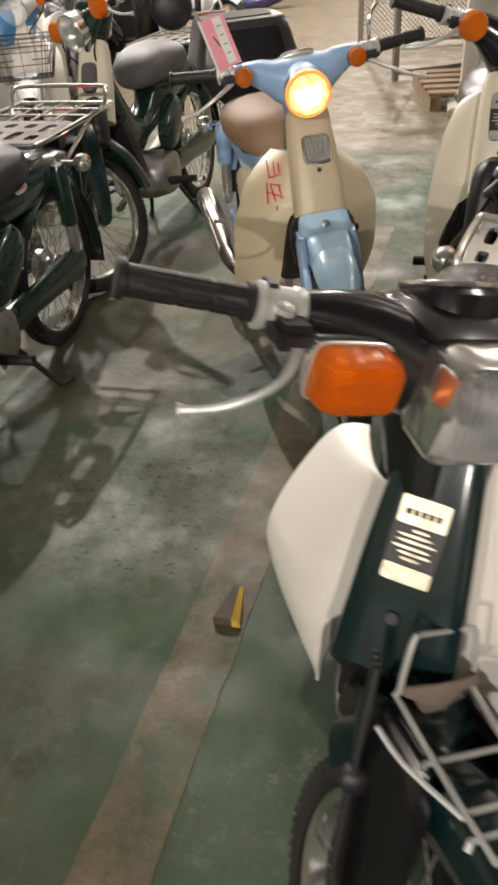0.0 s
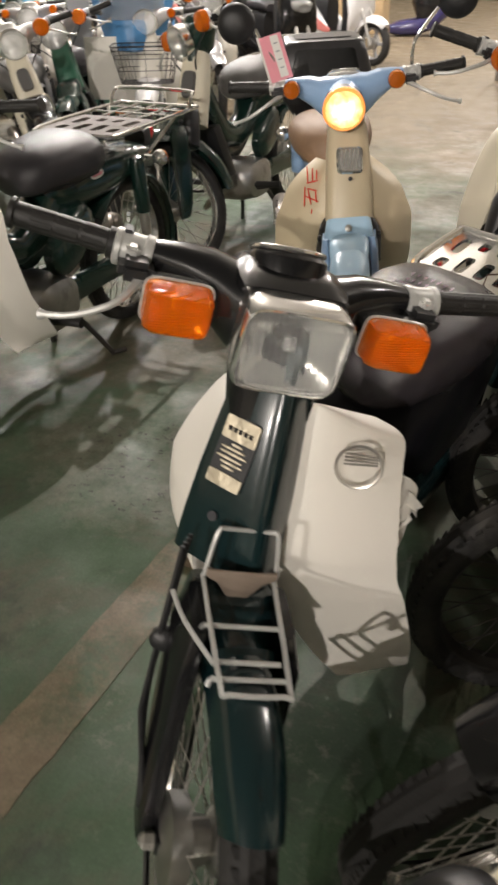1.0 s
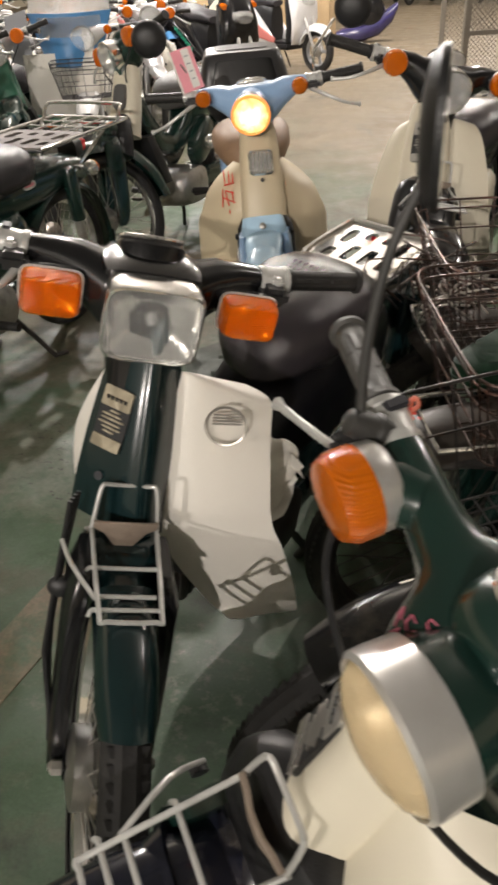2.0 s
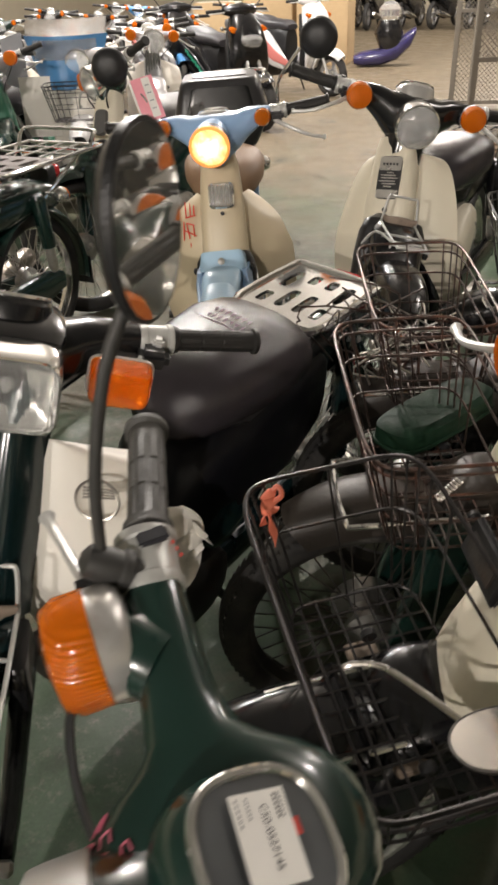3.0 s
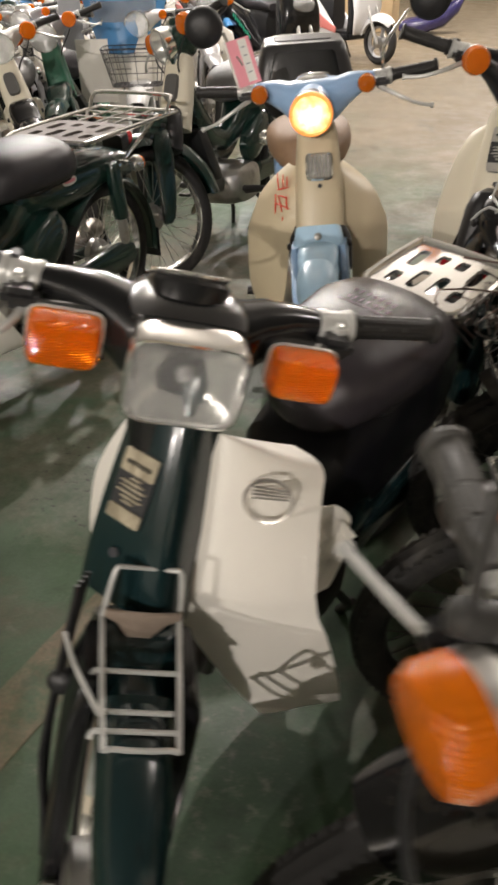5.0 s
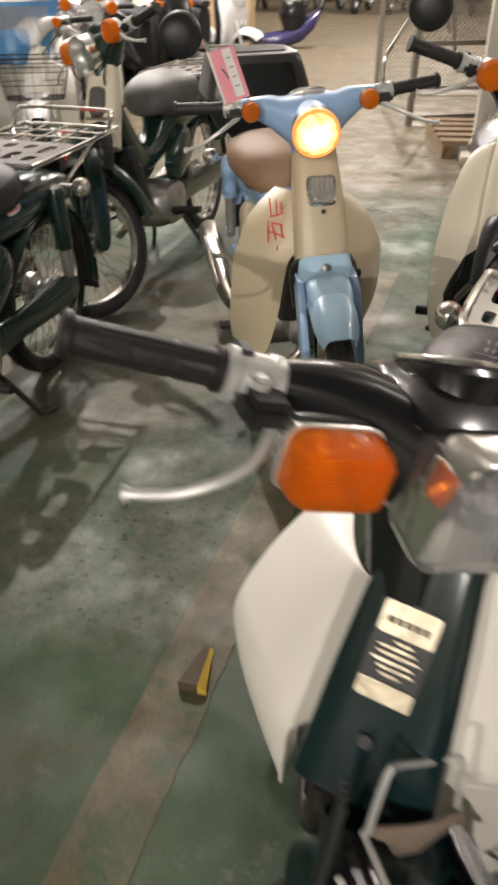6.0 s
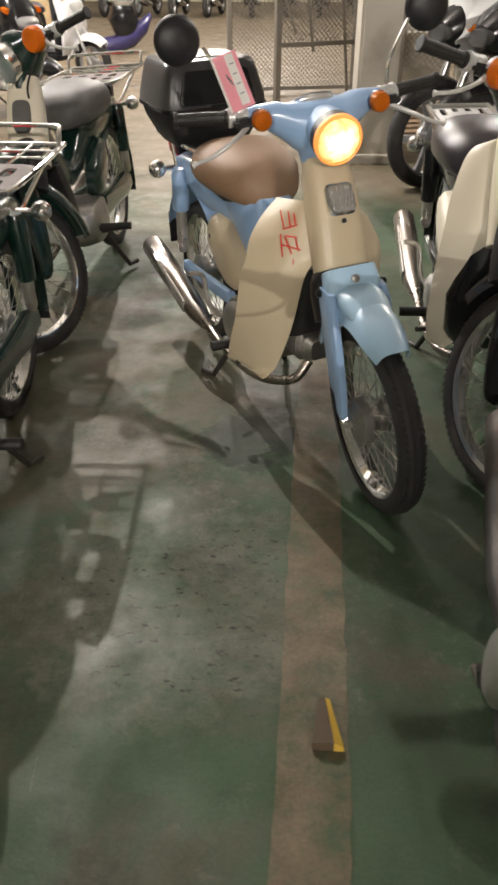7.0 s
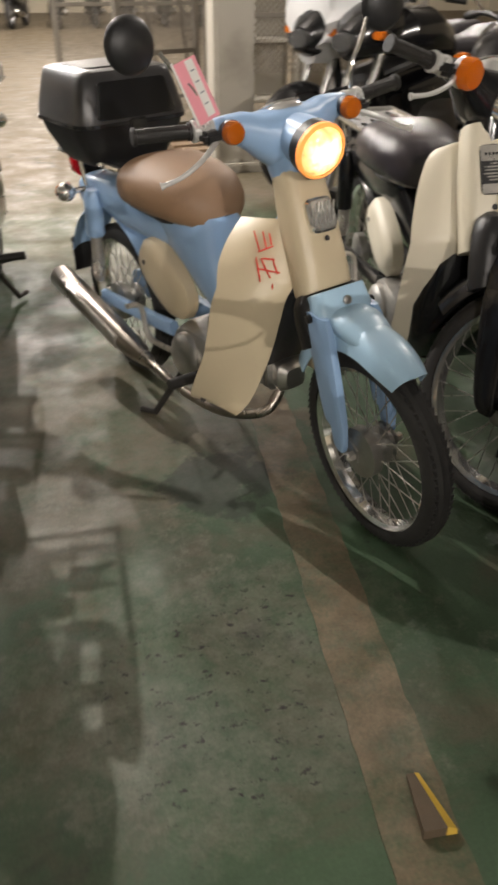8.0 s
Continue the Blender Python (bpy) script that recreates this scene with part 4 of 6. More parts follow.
    for s in (-1, 1):
        P("side_cover", loft([oval((-0.155 + dx - (0.03 if lit else 0), s * yy, 0.455), V(0.86, 0, -0.5), V(0.5, 0, 0.86), a, b, 22, 2.6) for dx, yy, a, b in ((0, 0.060, 0.135, 0.078), (0, 0.092, 0.132, 0.075), (0, 0.108, 0.115, 0.060), (0, 0.113, 0.07, 0.035))]), sidem, "oval side cover")
        P("side_screw", lathe([(0.008, 0), (0.007, 0.004)], (-0.225 - (0.03 if lit else 0), s * 0.110, 0.490), Y * s, 8), INK)
        P("shock_absorber", lathe([(0.012, 0), (0.016, 0.01), (0.019, 0.02), (0.019, 0.157 if lit else 0.10)], (-0.60, s * 0.095, 0.33), (0.10, 0, 0.99), 14), OLDCHROME)
        P("shock_cover", lathe([(0.026, 0.155 if lit else 0.10), (0.029, 0.160 if lit else 0.105), (0.029, 0.28), (0.02, 0.30)], (-0.60, s * 0.095, 0.33), (0.10, 0, 0.99), 16), body, "painted shock absorber cover")
        P("swing_arm", loft([oval((x, s * 0.085, z), Z, Y, h, 0.014, 8, 3) for x, z, h in ((-0.16, 0.31, 0.024), (-0.40, 0.29, 0.022), (-0.60, 0.275, 0.024))]), body)
        if rearwink:
            w = P("rear_turn_signal", tube([(-0.64, s * 0.08, 0.615), (-0.64, s * 0.135, 0.615)], 0.009, 8), CHROME, "rear turn signal on a chrome stalk")
            part("lens", lathe([(0.027, -0.002), (0.029, 0.004), (0.026, 0.016), (0.012, 0.024), (0.001, 0.026)], (-0.645, s * 0.150, 0.615), -X, 18), ORANGE, w)
            part("cup", lathe([(0.001, -0.030), (0.014, -0.028), (0.024, -0.020), (0.029, -0.006), (0.030, 0.003)], (-0.645, s * 0.150, 0.615), -X, 18), CHROME, w)
        if not bulky:
            P("footpeg", tube([(0.05, s * 0.10, 0.262), (0.05, s * 0.235, 0.265)], 0.015, 10), RUBBER, "rubber footpeg")
    pb = 0.07 if bulky else 0.20
    P("footpeg_bar", tube([(0.05, -pb, 0.258), (0.04, -0.05, 0.235), (0.04, 0.05, 0.235), (0.05, pb, 0.258)], 0.008, 8), DARKSTEEL)
    # seat
    sh = 0.735
    P("seat", loft([oval((x, 0, z), Y, Z, w * (0.93 if bulky else 1.0), h, 28, 2.5) for x, z, w, h in ((-0.005, sh - 0.078, 0.030, 0.022), (-0.014, sh - 0.070, 0.062, 0.042), (-0.045, sh - 0.058, 0.096, 0.062), (-0.10, sh - 0.048, 0.122, 0.072), (-0.18, sh - 0.042, 0.140, 0.077), (-0.26, sh - 0.038, 0.146, 0.078), (-0.32, sh - 0.042, 0.138, 0.072), (-0.355, sh - 0.052, 0.112, 0.056), (-0.368, sh - 0.06, 0.07, 0.034))]), seatm, "vinyl saddle seat")
    if bulky:
        P("battery_case", along_x([(0.02, 0, 0.46, 0.06, 0.05), (-0.03, 0, 0.50, 0.105, 0.10), (-0.15, 0, 0.52, 0.120, 0.135), (-0.32, 0, 0.53, 0.122, 0.135), (-0.44, 0, 0.55, 0.110, 0.11), (-0.50, 0, 0.57, 0.08, 0.07)], 18, 3.4), DEEPBLK, "black body under the seat")
    P("seat_base", along_x([(-0.05, 0, 0.632, 0.05, 0.014), (-0.15, 0, 0.634, 0.108, 0.018), (-0.33, 0, 0.640, 0.104, 0.018)], 14, 3), BLACKPL)
    # engine and exhaust
    P("crankcase", along_y([(-0.125, 0.02, 0.275, 0.075, 0.06), (-0.115, 0.0, 0.275, 0.115, 0.085), (-0.06, -0.01, 0.275, 0.135, 0.09), (0.05, -0.01, 0.275, 0.135, 0.09), (0.10, -0.02, 0.275, 0.11, 0.08), (0.115, -0.02, 0.275, 0.07, 0.05)], 18, 3), DARKSTEEL if bulky else ALU, "dull metal crankcase")
    fins = []
    for k in range(7):
        x = 0.125 + k * 0.018
        fins += [(x, 0, 0.310, 0.040, 0.036), (x + 0.001, 0, 0.310, 0.055, 0.050), (x + 0.007, 0, 0.310, 0.055, 0.050), (x + 0.008, 0, 0.310, 0.040, 0.036)]
    bm = along_x([(0.09, 0, 0.308, 0.036, 0.034)] + fins + [(0.27, 0, 0.308, 0.045, 0.040), (0.29, 0, 0.308, 0.030, 0.028)], 14, 4)
    P("cylinder", bm, DARKSTEEL if bulky else ALU, "finned cylinder")
    P("clutch_cover", lathe([(0.068, 0.0), (0.066, 0.018), (0.052, 0.030), (0.03, 0.034)], (-0.03, -0.118, 0.285), -Y, 24), ALU)
    my = 0.55 if bulky else 1.0
    P("exhaust_pipe", tube(spline([(0.24, -0.01, 0.255), (0.23, -0.06 * my, 0.20), (0.12, -0.12 * my, 0.175), (-0.05, -0.145 * my, 0.18), (-0.22, -0.15 * my, 0.205)], 5), 0.014, 10), pipem or PIPE)
    mf = P("muffler", tube([(-0.20, -0.150 * my, 0.200), (-0.26, -0.153 * my, 0.212), (-0.32, -0.155 * my, 0.223), (-0.62, -0.160 * my, 0.285), (-0.76, -0.162 * my, 0.314), (-0.78, -0.162 * my, 0.318)], [0.015, 0.028, 0.037, 0.041, 0.040, 0.026], 18), pipem or PIPE, "long steel muffler")
    part("heat_shield", loft([oval((x, -0.190 * my, z), V(0.2, 0, 0.98), Y, 0.024, 0.006, 10, 3) for x, z in ((-0.34, 0.232), (-0.66, 0.298))]), pipem or OLDCHROME, mf)
    P("chain_case", loft([oval((x, 0.075, z), Z, Y, h, 0.022, 12, 3) for x, z, h in ((-0.06, 0.285, 0.045), (-0.30, 0.285, 0.042), (-0.58, 0.28, 0.055), (-0.66, 0.278, 0.035))]), body, "pressed chain case")
    if not bulky:
        P("kick_lever", tube(spline([(-0.13, -0.115, 0.26), (-0.20, -0.15, 0.29), (-0.21, -0.16, 0.38), (-0.20, -0.21, 0.40)], 4), 0.008, 8), OLDCHROME)
    sy = 0.5 if bulky else 1.0
    st = P("centre_stand", tube([(-0.12, -0.07, 0.21), (-0.19, -0.10, 0.10), (-0.235, -0.135 * sy, 0.012), (-0.28, -0.16 * sy, 0.012)], 0.010, 8), DARKSTEEL, "steel centre stand")
    part("stand_leg", tube([(-0.12, 0.07, 0.21), (-0.19, 0.10, 0.10), (-0.235, 0.135 * sy, 0.012), (-0.28, 0.16 * sy, 0.012)], 0.010, 8), DARKSTEEL, st)
    if not bulky:
        P("brake_pedal", tube(spline([(-0.02, -0.12, 0.24), (0.10, -0.15, 0.235), (0.14, -0.19, 0.245)], 4), 0.008, 8), DARKSTEEL)
    # tail
    tw = 0.058 if bulky or lit else 0.038
    tx = 0.085 if bulky else 0.0
    tl = P("tail_lamp", along_x([(-0.72 + tx, 0, 0.655, 0.045, 0.035), (-0.765 + tx, 0, 0.66, 0.045, 0.036)], 14, 4), BLACKPL)
    part("lens", along_x([(-0.755 + tx, 0, 0.665, tw, 0.75 * tw), (-0.79 + tx - 0.5 * (tw - 0.04), 0, 0.665, tw * 0.96, tw * 0.72), (-0.815 + tx - 0.5 * (tw - 0.04), 0, 0.665, tw * 0.75, tw * 0.54)], 16, 4), REDLENS, tl, "red tail lamp lens")
    if rear in ("rack", "bigrack"):
        hw, x0, x1 = (0.102, -0.375, -0.650) if bulky else (0.105, -0.375, -0.74) if rear == "rack" else (0.17, -0.36, -0.90)
        zr = 0.722 if rear == "rack" else 0.745
        rk = P("rear_carrier", tube(spline([(x0, -hw * 0.75, zr - 0.01), (x0 - 0.03, -hw, zr), (x1 + 0.03, -hw, zr), (x1, -hw * 0.8, zr), (x1, hw * 0.8, zr), (x1 + 0.03, hw, zr), (x0 - 0.03, hw, zr), (x0, hw * 0.75, zr - 0.01)], 3), 0.009 if rear == "rack" else 0.008, 8, loop=True), CHROME, "chrome rear carrier")
        nb = 5 if rear == "rack" else 4
        if rear == "rack":
            part("carrier_plate", slotted_plate(x0, x1, hw, zr), CHROME, rk, "slotted chrome plate")
        else:
            xm = x0 + (x1 - x0) * 0.52
            part("carrier_plate", slotted_plate(x0, xm, hw * 0.97, zr), DULLPLATE, rk, "slotted dull metal plate")
            for y in (-hw * 0.45, 0, hw * 0.45):
                part("carrier_bar", tube([(xm, y, zr), (x1, y, zr)], 0.0045, 8), CHROME, rk)
            for k in range(2):
                x = xm + (x1 - xm) * (0.36 + 0.36 * k)
                part("carrier_bar", tube([(x, -hw, zr - 0.004), (x, hw, zr - 0.004)], 0.0045, 8), CHROME, rk)
            part("carrier_rail", tube(spline([(x1 + 0.06, -hw, zr), (x1 + 0.03, -hw, zr + 0.045), (x1 + 0.0, -hw * 0.8, zr + 0.055), (x1 + 0.0, hw * 0.8, zr + 0.055), (x1 + 0.03, hw, zr + 0.045), (x1 + 0.06, hw, zr)], 4), 0.007, 8), CHROME, rk)
        for s in (-1, 1):
            part("carrier_stay", tube([(x1 + 0.10, s * hw * 0.9, zr), (-0.62, s * 0.085, 0.60)], 0.007, 8), CHROME, rk)
    if front == "carrier":
        c0 = V(0.405, 0, 0.70)
        pts = spline([(0.408, -0.030, 0.662), (0.412, -0.040, 0.658), (0.430, -0.047, 0.605), (0.440, -0.047, 0.596), (0.590, -0.041, 0.590), (0.602, -0.032, 0.590), (0.602, 0.032, 0.590), (0.590, 0.041, 0.590), (0.440, 0.047, 0.596), (0.430, 0.047, 0.605), (0.412, 0.040, 0.658), (0.408, 0.030, 0.662)], 3)
        if not front_pose:
            pts = [p + V(0, 0, 0.062) for p in pts]
        lift = 0.0 if front_pose else 0.062
        fc = Q("front_carrier", tube(pts, 0.0034, 8, loop=True), WHITEMETAL, "white wire front carrier")
        for x, y in ((0.502, 0.053), (0.556, 0.043), (0.580, 0.051)):
            part("carrier_bar", tube([(x, -y, 0.588 + lift), (x, y * 0.85, 0.588 + lift)], 0.0032, 8), WHITEMETAL, fc, "", S)
            if y > 0.045:
                part("carrier_hook", tube([(x, -y, 0.588 + lift), (x + 0.004, -y - 0.003, 0.580 + lift)], 0.0032, 6), WHITEMETAL, fc, "", S)
        part("carrier_stay", tube(spline([(0.560, -0.045, 0.588 + lift), (0.500, -0.075, 0.590 + lift), (0.462, -0.090, 0.602)], 3), 0.0032, 8), WHITEMETAL, fc, "", S)
        part("bracket", loft([oval((x, y, z), X, Z, 0.004, h, 12, 3) for y, x, z, h in [(p, q, r + lift, t) for p, q, r, t in ((-0.046, 0.434, 0.610, 0.006), (-0.030, 0.436, 0.606, 0.010), (-0.012, 0.440, 0.596, 0.024), (0.012, 0.440, 0.596, 0.024), (0.030, 0.436, 0.606, 0.010), (0.046, 0.434, 0.610, 0.006))]]), BRACKET, fc, "rusty carrier bracket", S)
    if front == "basket":
        basket(root, S, V(0.475 + reach, 0, 0.602), wirem, **(dict(hoops=(0.0, 0.62), grip=0.33) if fw == 0.062 else {}))
    return root, S


def slotted_plate(x0, x1, hw, z):
    """A round-cornered plate with rounded slots in two staggered rows."""
    bm = bmesh.new()
    n = abs(x1 - x0)
    edges = []

    def ring(cx, cy, hx, hy, p, k):
        vs = [bm.verts.new(q) for q in oval((cx, cy, z), X, Y, hx, hy, k, p)]
        edges.extend(bm.edges.new((vs[i], vs[(i + 1) % k])) for i in range(k))

    ring((x0 + x1) / 2, 0, n / 2, hw, 7, 40)
    k = hw / 0.105
    for y, rows in ((-0.066, ((0.25, 0.10), (0.66, 0.17))), (-0.022, ((0.33, 0.17), (0.76, 0.09))), (0.022, ((0.33, 0.17), (0.76, 0.09))), (0.066, ((0.25, 0.10), (0.66, 0.17)))):
        for f, h in rows:
            ring(x0 - n * f, y * k, n * h, 0.0115 * k, 4, 16)
    bmesh.ops.triangle_fill(bm, edges=edges, use_beauty=True)
    bmesh.ops.recalc_face_normals(bm, faces=bm.faces)
    bmesh.ops.solidify(bm, geom=bm.faces[:], thickness=0.008)
    return bm


def basket(root, S, c=V(0.475, 0, 0.612), mt=None, hoops=(0.0, 0.36, 0.68, 0.905), grip=0.55):
    """A wire basket, wider at the top, in front of the lamp."""
    mt = mt or WIRE

    def edge(h):
        return 0.145 + 0.045 * h, 0.085 + 0.025 * h, c.z + 0.19 * h

    def at_(u, h):
        w, l, z = edge(h)
        return oval((c.x + 0.02 * h, 0, z), X, Y, l, w, 64, 7)[int(u) % 64]

    w, l, z = edge(1)
    bk = part("basket", tube(oval((c.x + 0.02, 0, z), X, Y, l, w, 64, 7), 0.0027, 8, loop=True), mt, root, "dark wire front basket", S)
    for h in hoops:
        w, l, z = edge(h)
        part("basket_hoop", tube(oval((c.x + 0.02 * h, 0, z), X, Y, l, w, 64, 7), 0.0021, 6, loop=True), mt, bk, "", S)
    for u in range(0, 64, 3):
        part("basket_wire", tube([at_(u, 0), at_(u, 1)], 0.0017, 5), mt, bk, "", S)
    w, l, z = edge(0)
    for k in range(-5, 6):
        part("basket_wire", tube([(c.x - l, w * k / 6, z), (c.x + l, w * k / 6, z)], 0.0018, 5), mt, bk, "", S)
    for k in range(-3, 4):
        part("basket_wire", tube([(c.x + l * k / 4, -w, z), (c.x + l * k / 4, w, z)], 0.0018, 5), mt, bk, "", S)
    gx = 1.6
    part("basket_rail", tube(spline([(c.x - l, -w * grip, z - 0.01), (c.x + l * (gx - 0.3), -w * grip, z - 0.012), (c.x + l * gx, -w * grip * 0.8, z - 0.012), (c.x + l * gx, w * grip * 0.8, z - 0.012), (c.x + l * (gx - 0.3), w * grip, z - 0.012), (c.x - l, w * grip, z - 0.01)], 4), 0.005, 8), CHROME, bk, "chrome carrier rail under the basket", S)
    if grip < 0.5:
        part("basket_strap", box((c.x + 0.005, -0.005, z - 0.022), (0.040, 0.17, 0.006), 0.002), BRACKET, bk, "rusty strap under the basket", S)
    part("basket_stay", tube([(c.x, 0, z), (0.50, 0, 0.46)], 0.006, 8), mt, bk, "", S)
    return bk


# ---- larger motorcycle or scooter with plastic fairing ----
def moto(name, label, at, heading, lean=0, colour=BLACK, accent=None, seatm=SEATBLK, screen=True, group="", size=1.0, film=False, tankm=None):
    root = tagged(empty(name, pose(at[0], at[1], 0, 0, 0, heading) @ pose(0, 0, 0, -lean) @ Matrix.Diagonal((size, size, size, 1))), label, "motorcycle", group)
    accent = accent or colour
    P = lambda n, bm, mt, lab="", par=root: part(n, bm, mt, par, lab)
    I = Matrix()
    wheel("front_wheel", 0.68, root, I, 0.29, 0.05, False, True)
    wheel("rear_wheel", -0.66, root, I, 0.29, 0.06, False, True)
    for s in (-1, 1):
        P("fork_leg", tube([(0.69, s * 0.09, 0.27), (0.56, s * 0.09, 0.62), (0.46, s * 0.09, 0.88)], 0.022, 12), CHROME)
        P("side_panel", loft([oval((x, s * 0.13, z), V(0.2, 0, 1), Y, h, 0.035, 14, 3) for x, z, h in ((-0.72, 0.70, 0.05), (-0.45, 0.60, 0.13), (-0.15, 0.52, 0.17), (0.15, 0.48, 0.15), (0.30, 0.50, 0.10))]), colour, "glossy side panel")
        P("handlebar", tube(spline([(0.40, s * 0.04, 0.98), (0.38, s * 0.20, 1.03), (0.28, s * 0.34, 1.02)], 5), 0.012, 8), BLACKPL)
        P("grip", tube([(0.30, s * 0.31, 1.022), (0.24, s * 0.40, 1.01)], 0.018, 10), RUBBER)
        P("mirror", lathe([(0.02, 0.02), (0.055, 0.012), (0.06, 0.0)], (0.42, s * 0.34, 1.18), X, 18), BLACKPL, "black mirror")
        P("mirror_stem", tube([(0.36, s * 0.22, 1.02), (0.42, s * 0.34, 1.16)], 0.006, 6), CHROME)
        w = P("turn_signal", along_x([(0.55, s * 0.17, 0.86, 0.03, 0.02), (0.60, s * 0.17, 0.86, 0.04, 0.028)], 12), BLACKPL)
        part("lens", along_x([(0.598, s * 0.17, 0.86, 0.039, 0.027), (0.63, s * 0.17, 0.858, 0.03, 0.02)], 12), ORANGE, w, "amber lens")
    P("front_fender", loft([[V(0.68 + math.cos(a) * (0.325 - 0.05 * (j / 3) ** 2), 0.075 * j / 3, 0.29 + math.sin(a) * (0.325 - 0.05 * (j / 3) ** 2)) for j in range(-3, 4)] for a in [radians(155 - 12 * i) for i in range(11)]], cap=False, closed=False), accent, "front mudguard")
    P("tank", along_x([(0.36, 0, 0.82, 0.07, 0.08), (0.28, 0, 0.85, 0.15, 0.12), (0.10, 0, 0.85, 0.16, 0.13), (-0.06, 0, 0.80, 0.13, 0.10), (-0.14, 0, 0.76, 0.09, 0.06)], 20), tankm or colour, "painted tank")
    P("seat", along_x([(-0.06, 0, 0.77, 0.08, 0.03), (-0.18, 0, 0.77, 0.13, 0.05), (-0.40, 0, 0.77, 0.15, 0.05), (-0.52, 0, 0.81, 0.14, 0.06), (-0.76, 0, 0.83, 0.12, 0.05), (-0.82, 0, 0.83, 0.09, 0.03)], 18, 2.8), seatm, "dual vinyl seat")
    P("tail", along_x([(-0.50, 0, 0.71, 0.12, 0.06), (-0.80, 0, 0.75, 0.10, 0.06), (-0.98, 0, 0.80, 0.05, 0.03)], 16), accent, "tail cowl")
    P("tail_lamp", along_x([(-0.95, 0, 0.78, 0.06, 0.03), (-1.0, 0, 0.78, 0.05, 0.024)], 12), REDLENS, "red tail lamp")
    P("nose", along_x([(0.40, 0, 0.90, 0.14, 0.12), (0.52, 0, 0.88, 0.16, 0.14), (0.64, 0, 0.84, 0.12, 0.11), (0.70, 0, 0.82, 0.06, 0.06)], 20), accent, "front cowl")
    P("headlight", along_x([(0.66, 0, 0.83, 0.09, 0.055), (0.72, 0, 0.82, 0.07, 0.04)], 16), LENS, "clear headlight")
    if screen:
        P("windscreen", sheet([[V(0.50 - 0.18 * u - 0.10 * (k / 4) ** 2, 0.17 * k / 4 * (1 - 0.25 * u), 0.98 + 0.32 * u) for k in range(-4, 5)] for u in (0, 0.3, 0.6, 0.85, 1.0)], 0.004), LENS, "clear windscreen")
    P("engine", along_y([(-0.20, 0.05, 0.36, 0.10, 0.09), (-0.16, 0.05, 0.38, 0.20, 0.15), (0.16, 0.05, 0.38, 0.20, 0.15), (0.20, 0.05, 0.36, 0.10, 0.09)], 16, 3), DARKSTEEL, "dark engine block")
    P("frame_tube", tube(spline([(0.46, 0, 0.86), (0.30, 0, 0.40), (0.05, 0, 0.22), (-0.35, 0, 0.28), (-0.66, 0, 0.30)], 4), 0.03, 10), BLACK)
    P("muffler", tube([(-0.10, -0.17, 0.24), (-0.30, -0.18, 0.27), (-0.80, -0.19, 0.36), (-0.84, -0.19, 0.37)], [0.03, 0.05, 0.055, 0.03], 14), CHROME, "chrome muffler")
    if film:
        bm = along_x([(0.10, 0, 0.98, 0.20, 0.14), (0.22, 0, 1.02, 0.34, 0.20), (0.38, 0, 1.03, 0.40, 0.24), (0.52, 0, 0.98, 0.30, 0.26), (0.64, 0, 0.90, 0.16, 0.18)], 40, 2.2)
        for v in bm.verts:
            v.co += V(0, 0, 1) * 0.03 * math.sin(v.co.y * 31 + v.co.x * 17) + V(1, 0, 0) * 0.025 * math.sin(v.co.z * 40 + v.co.y * 23)
        P("film_cover", bm, FILM, "crumpled white plastic film")
    P("side_stand", tube([(-0.05, 0.16, 0.24), (-0.02, 0.26, 0.01)], 0.011, 8), DARKSTEEL)
    return root


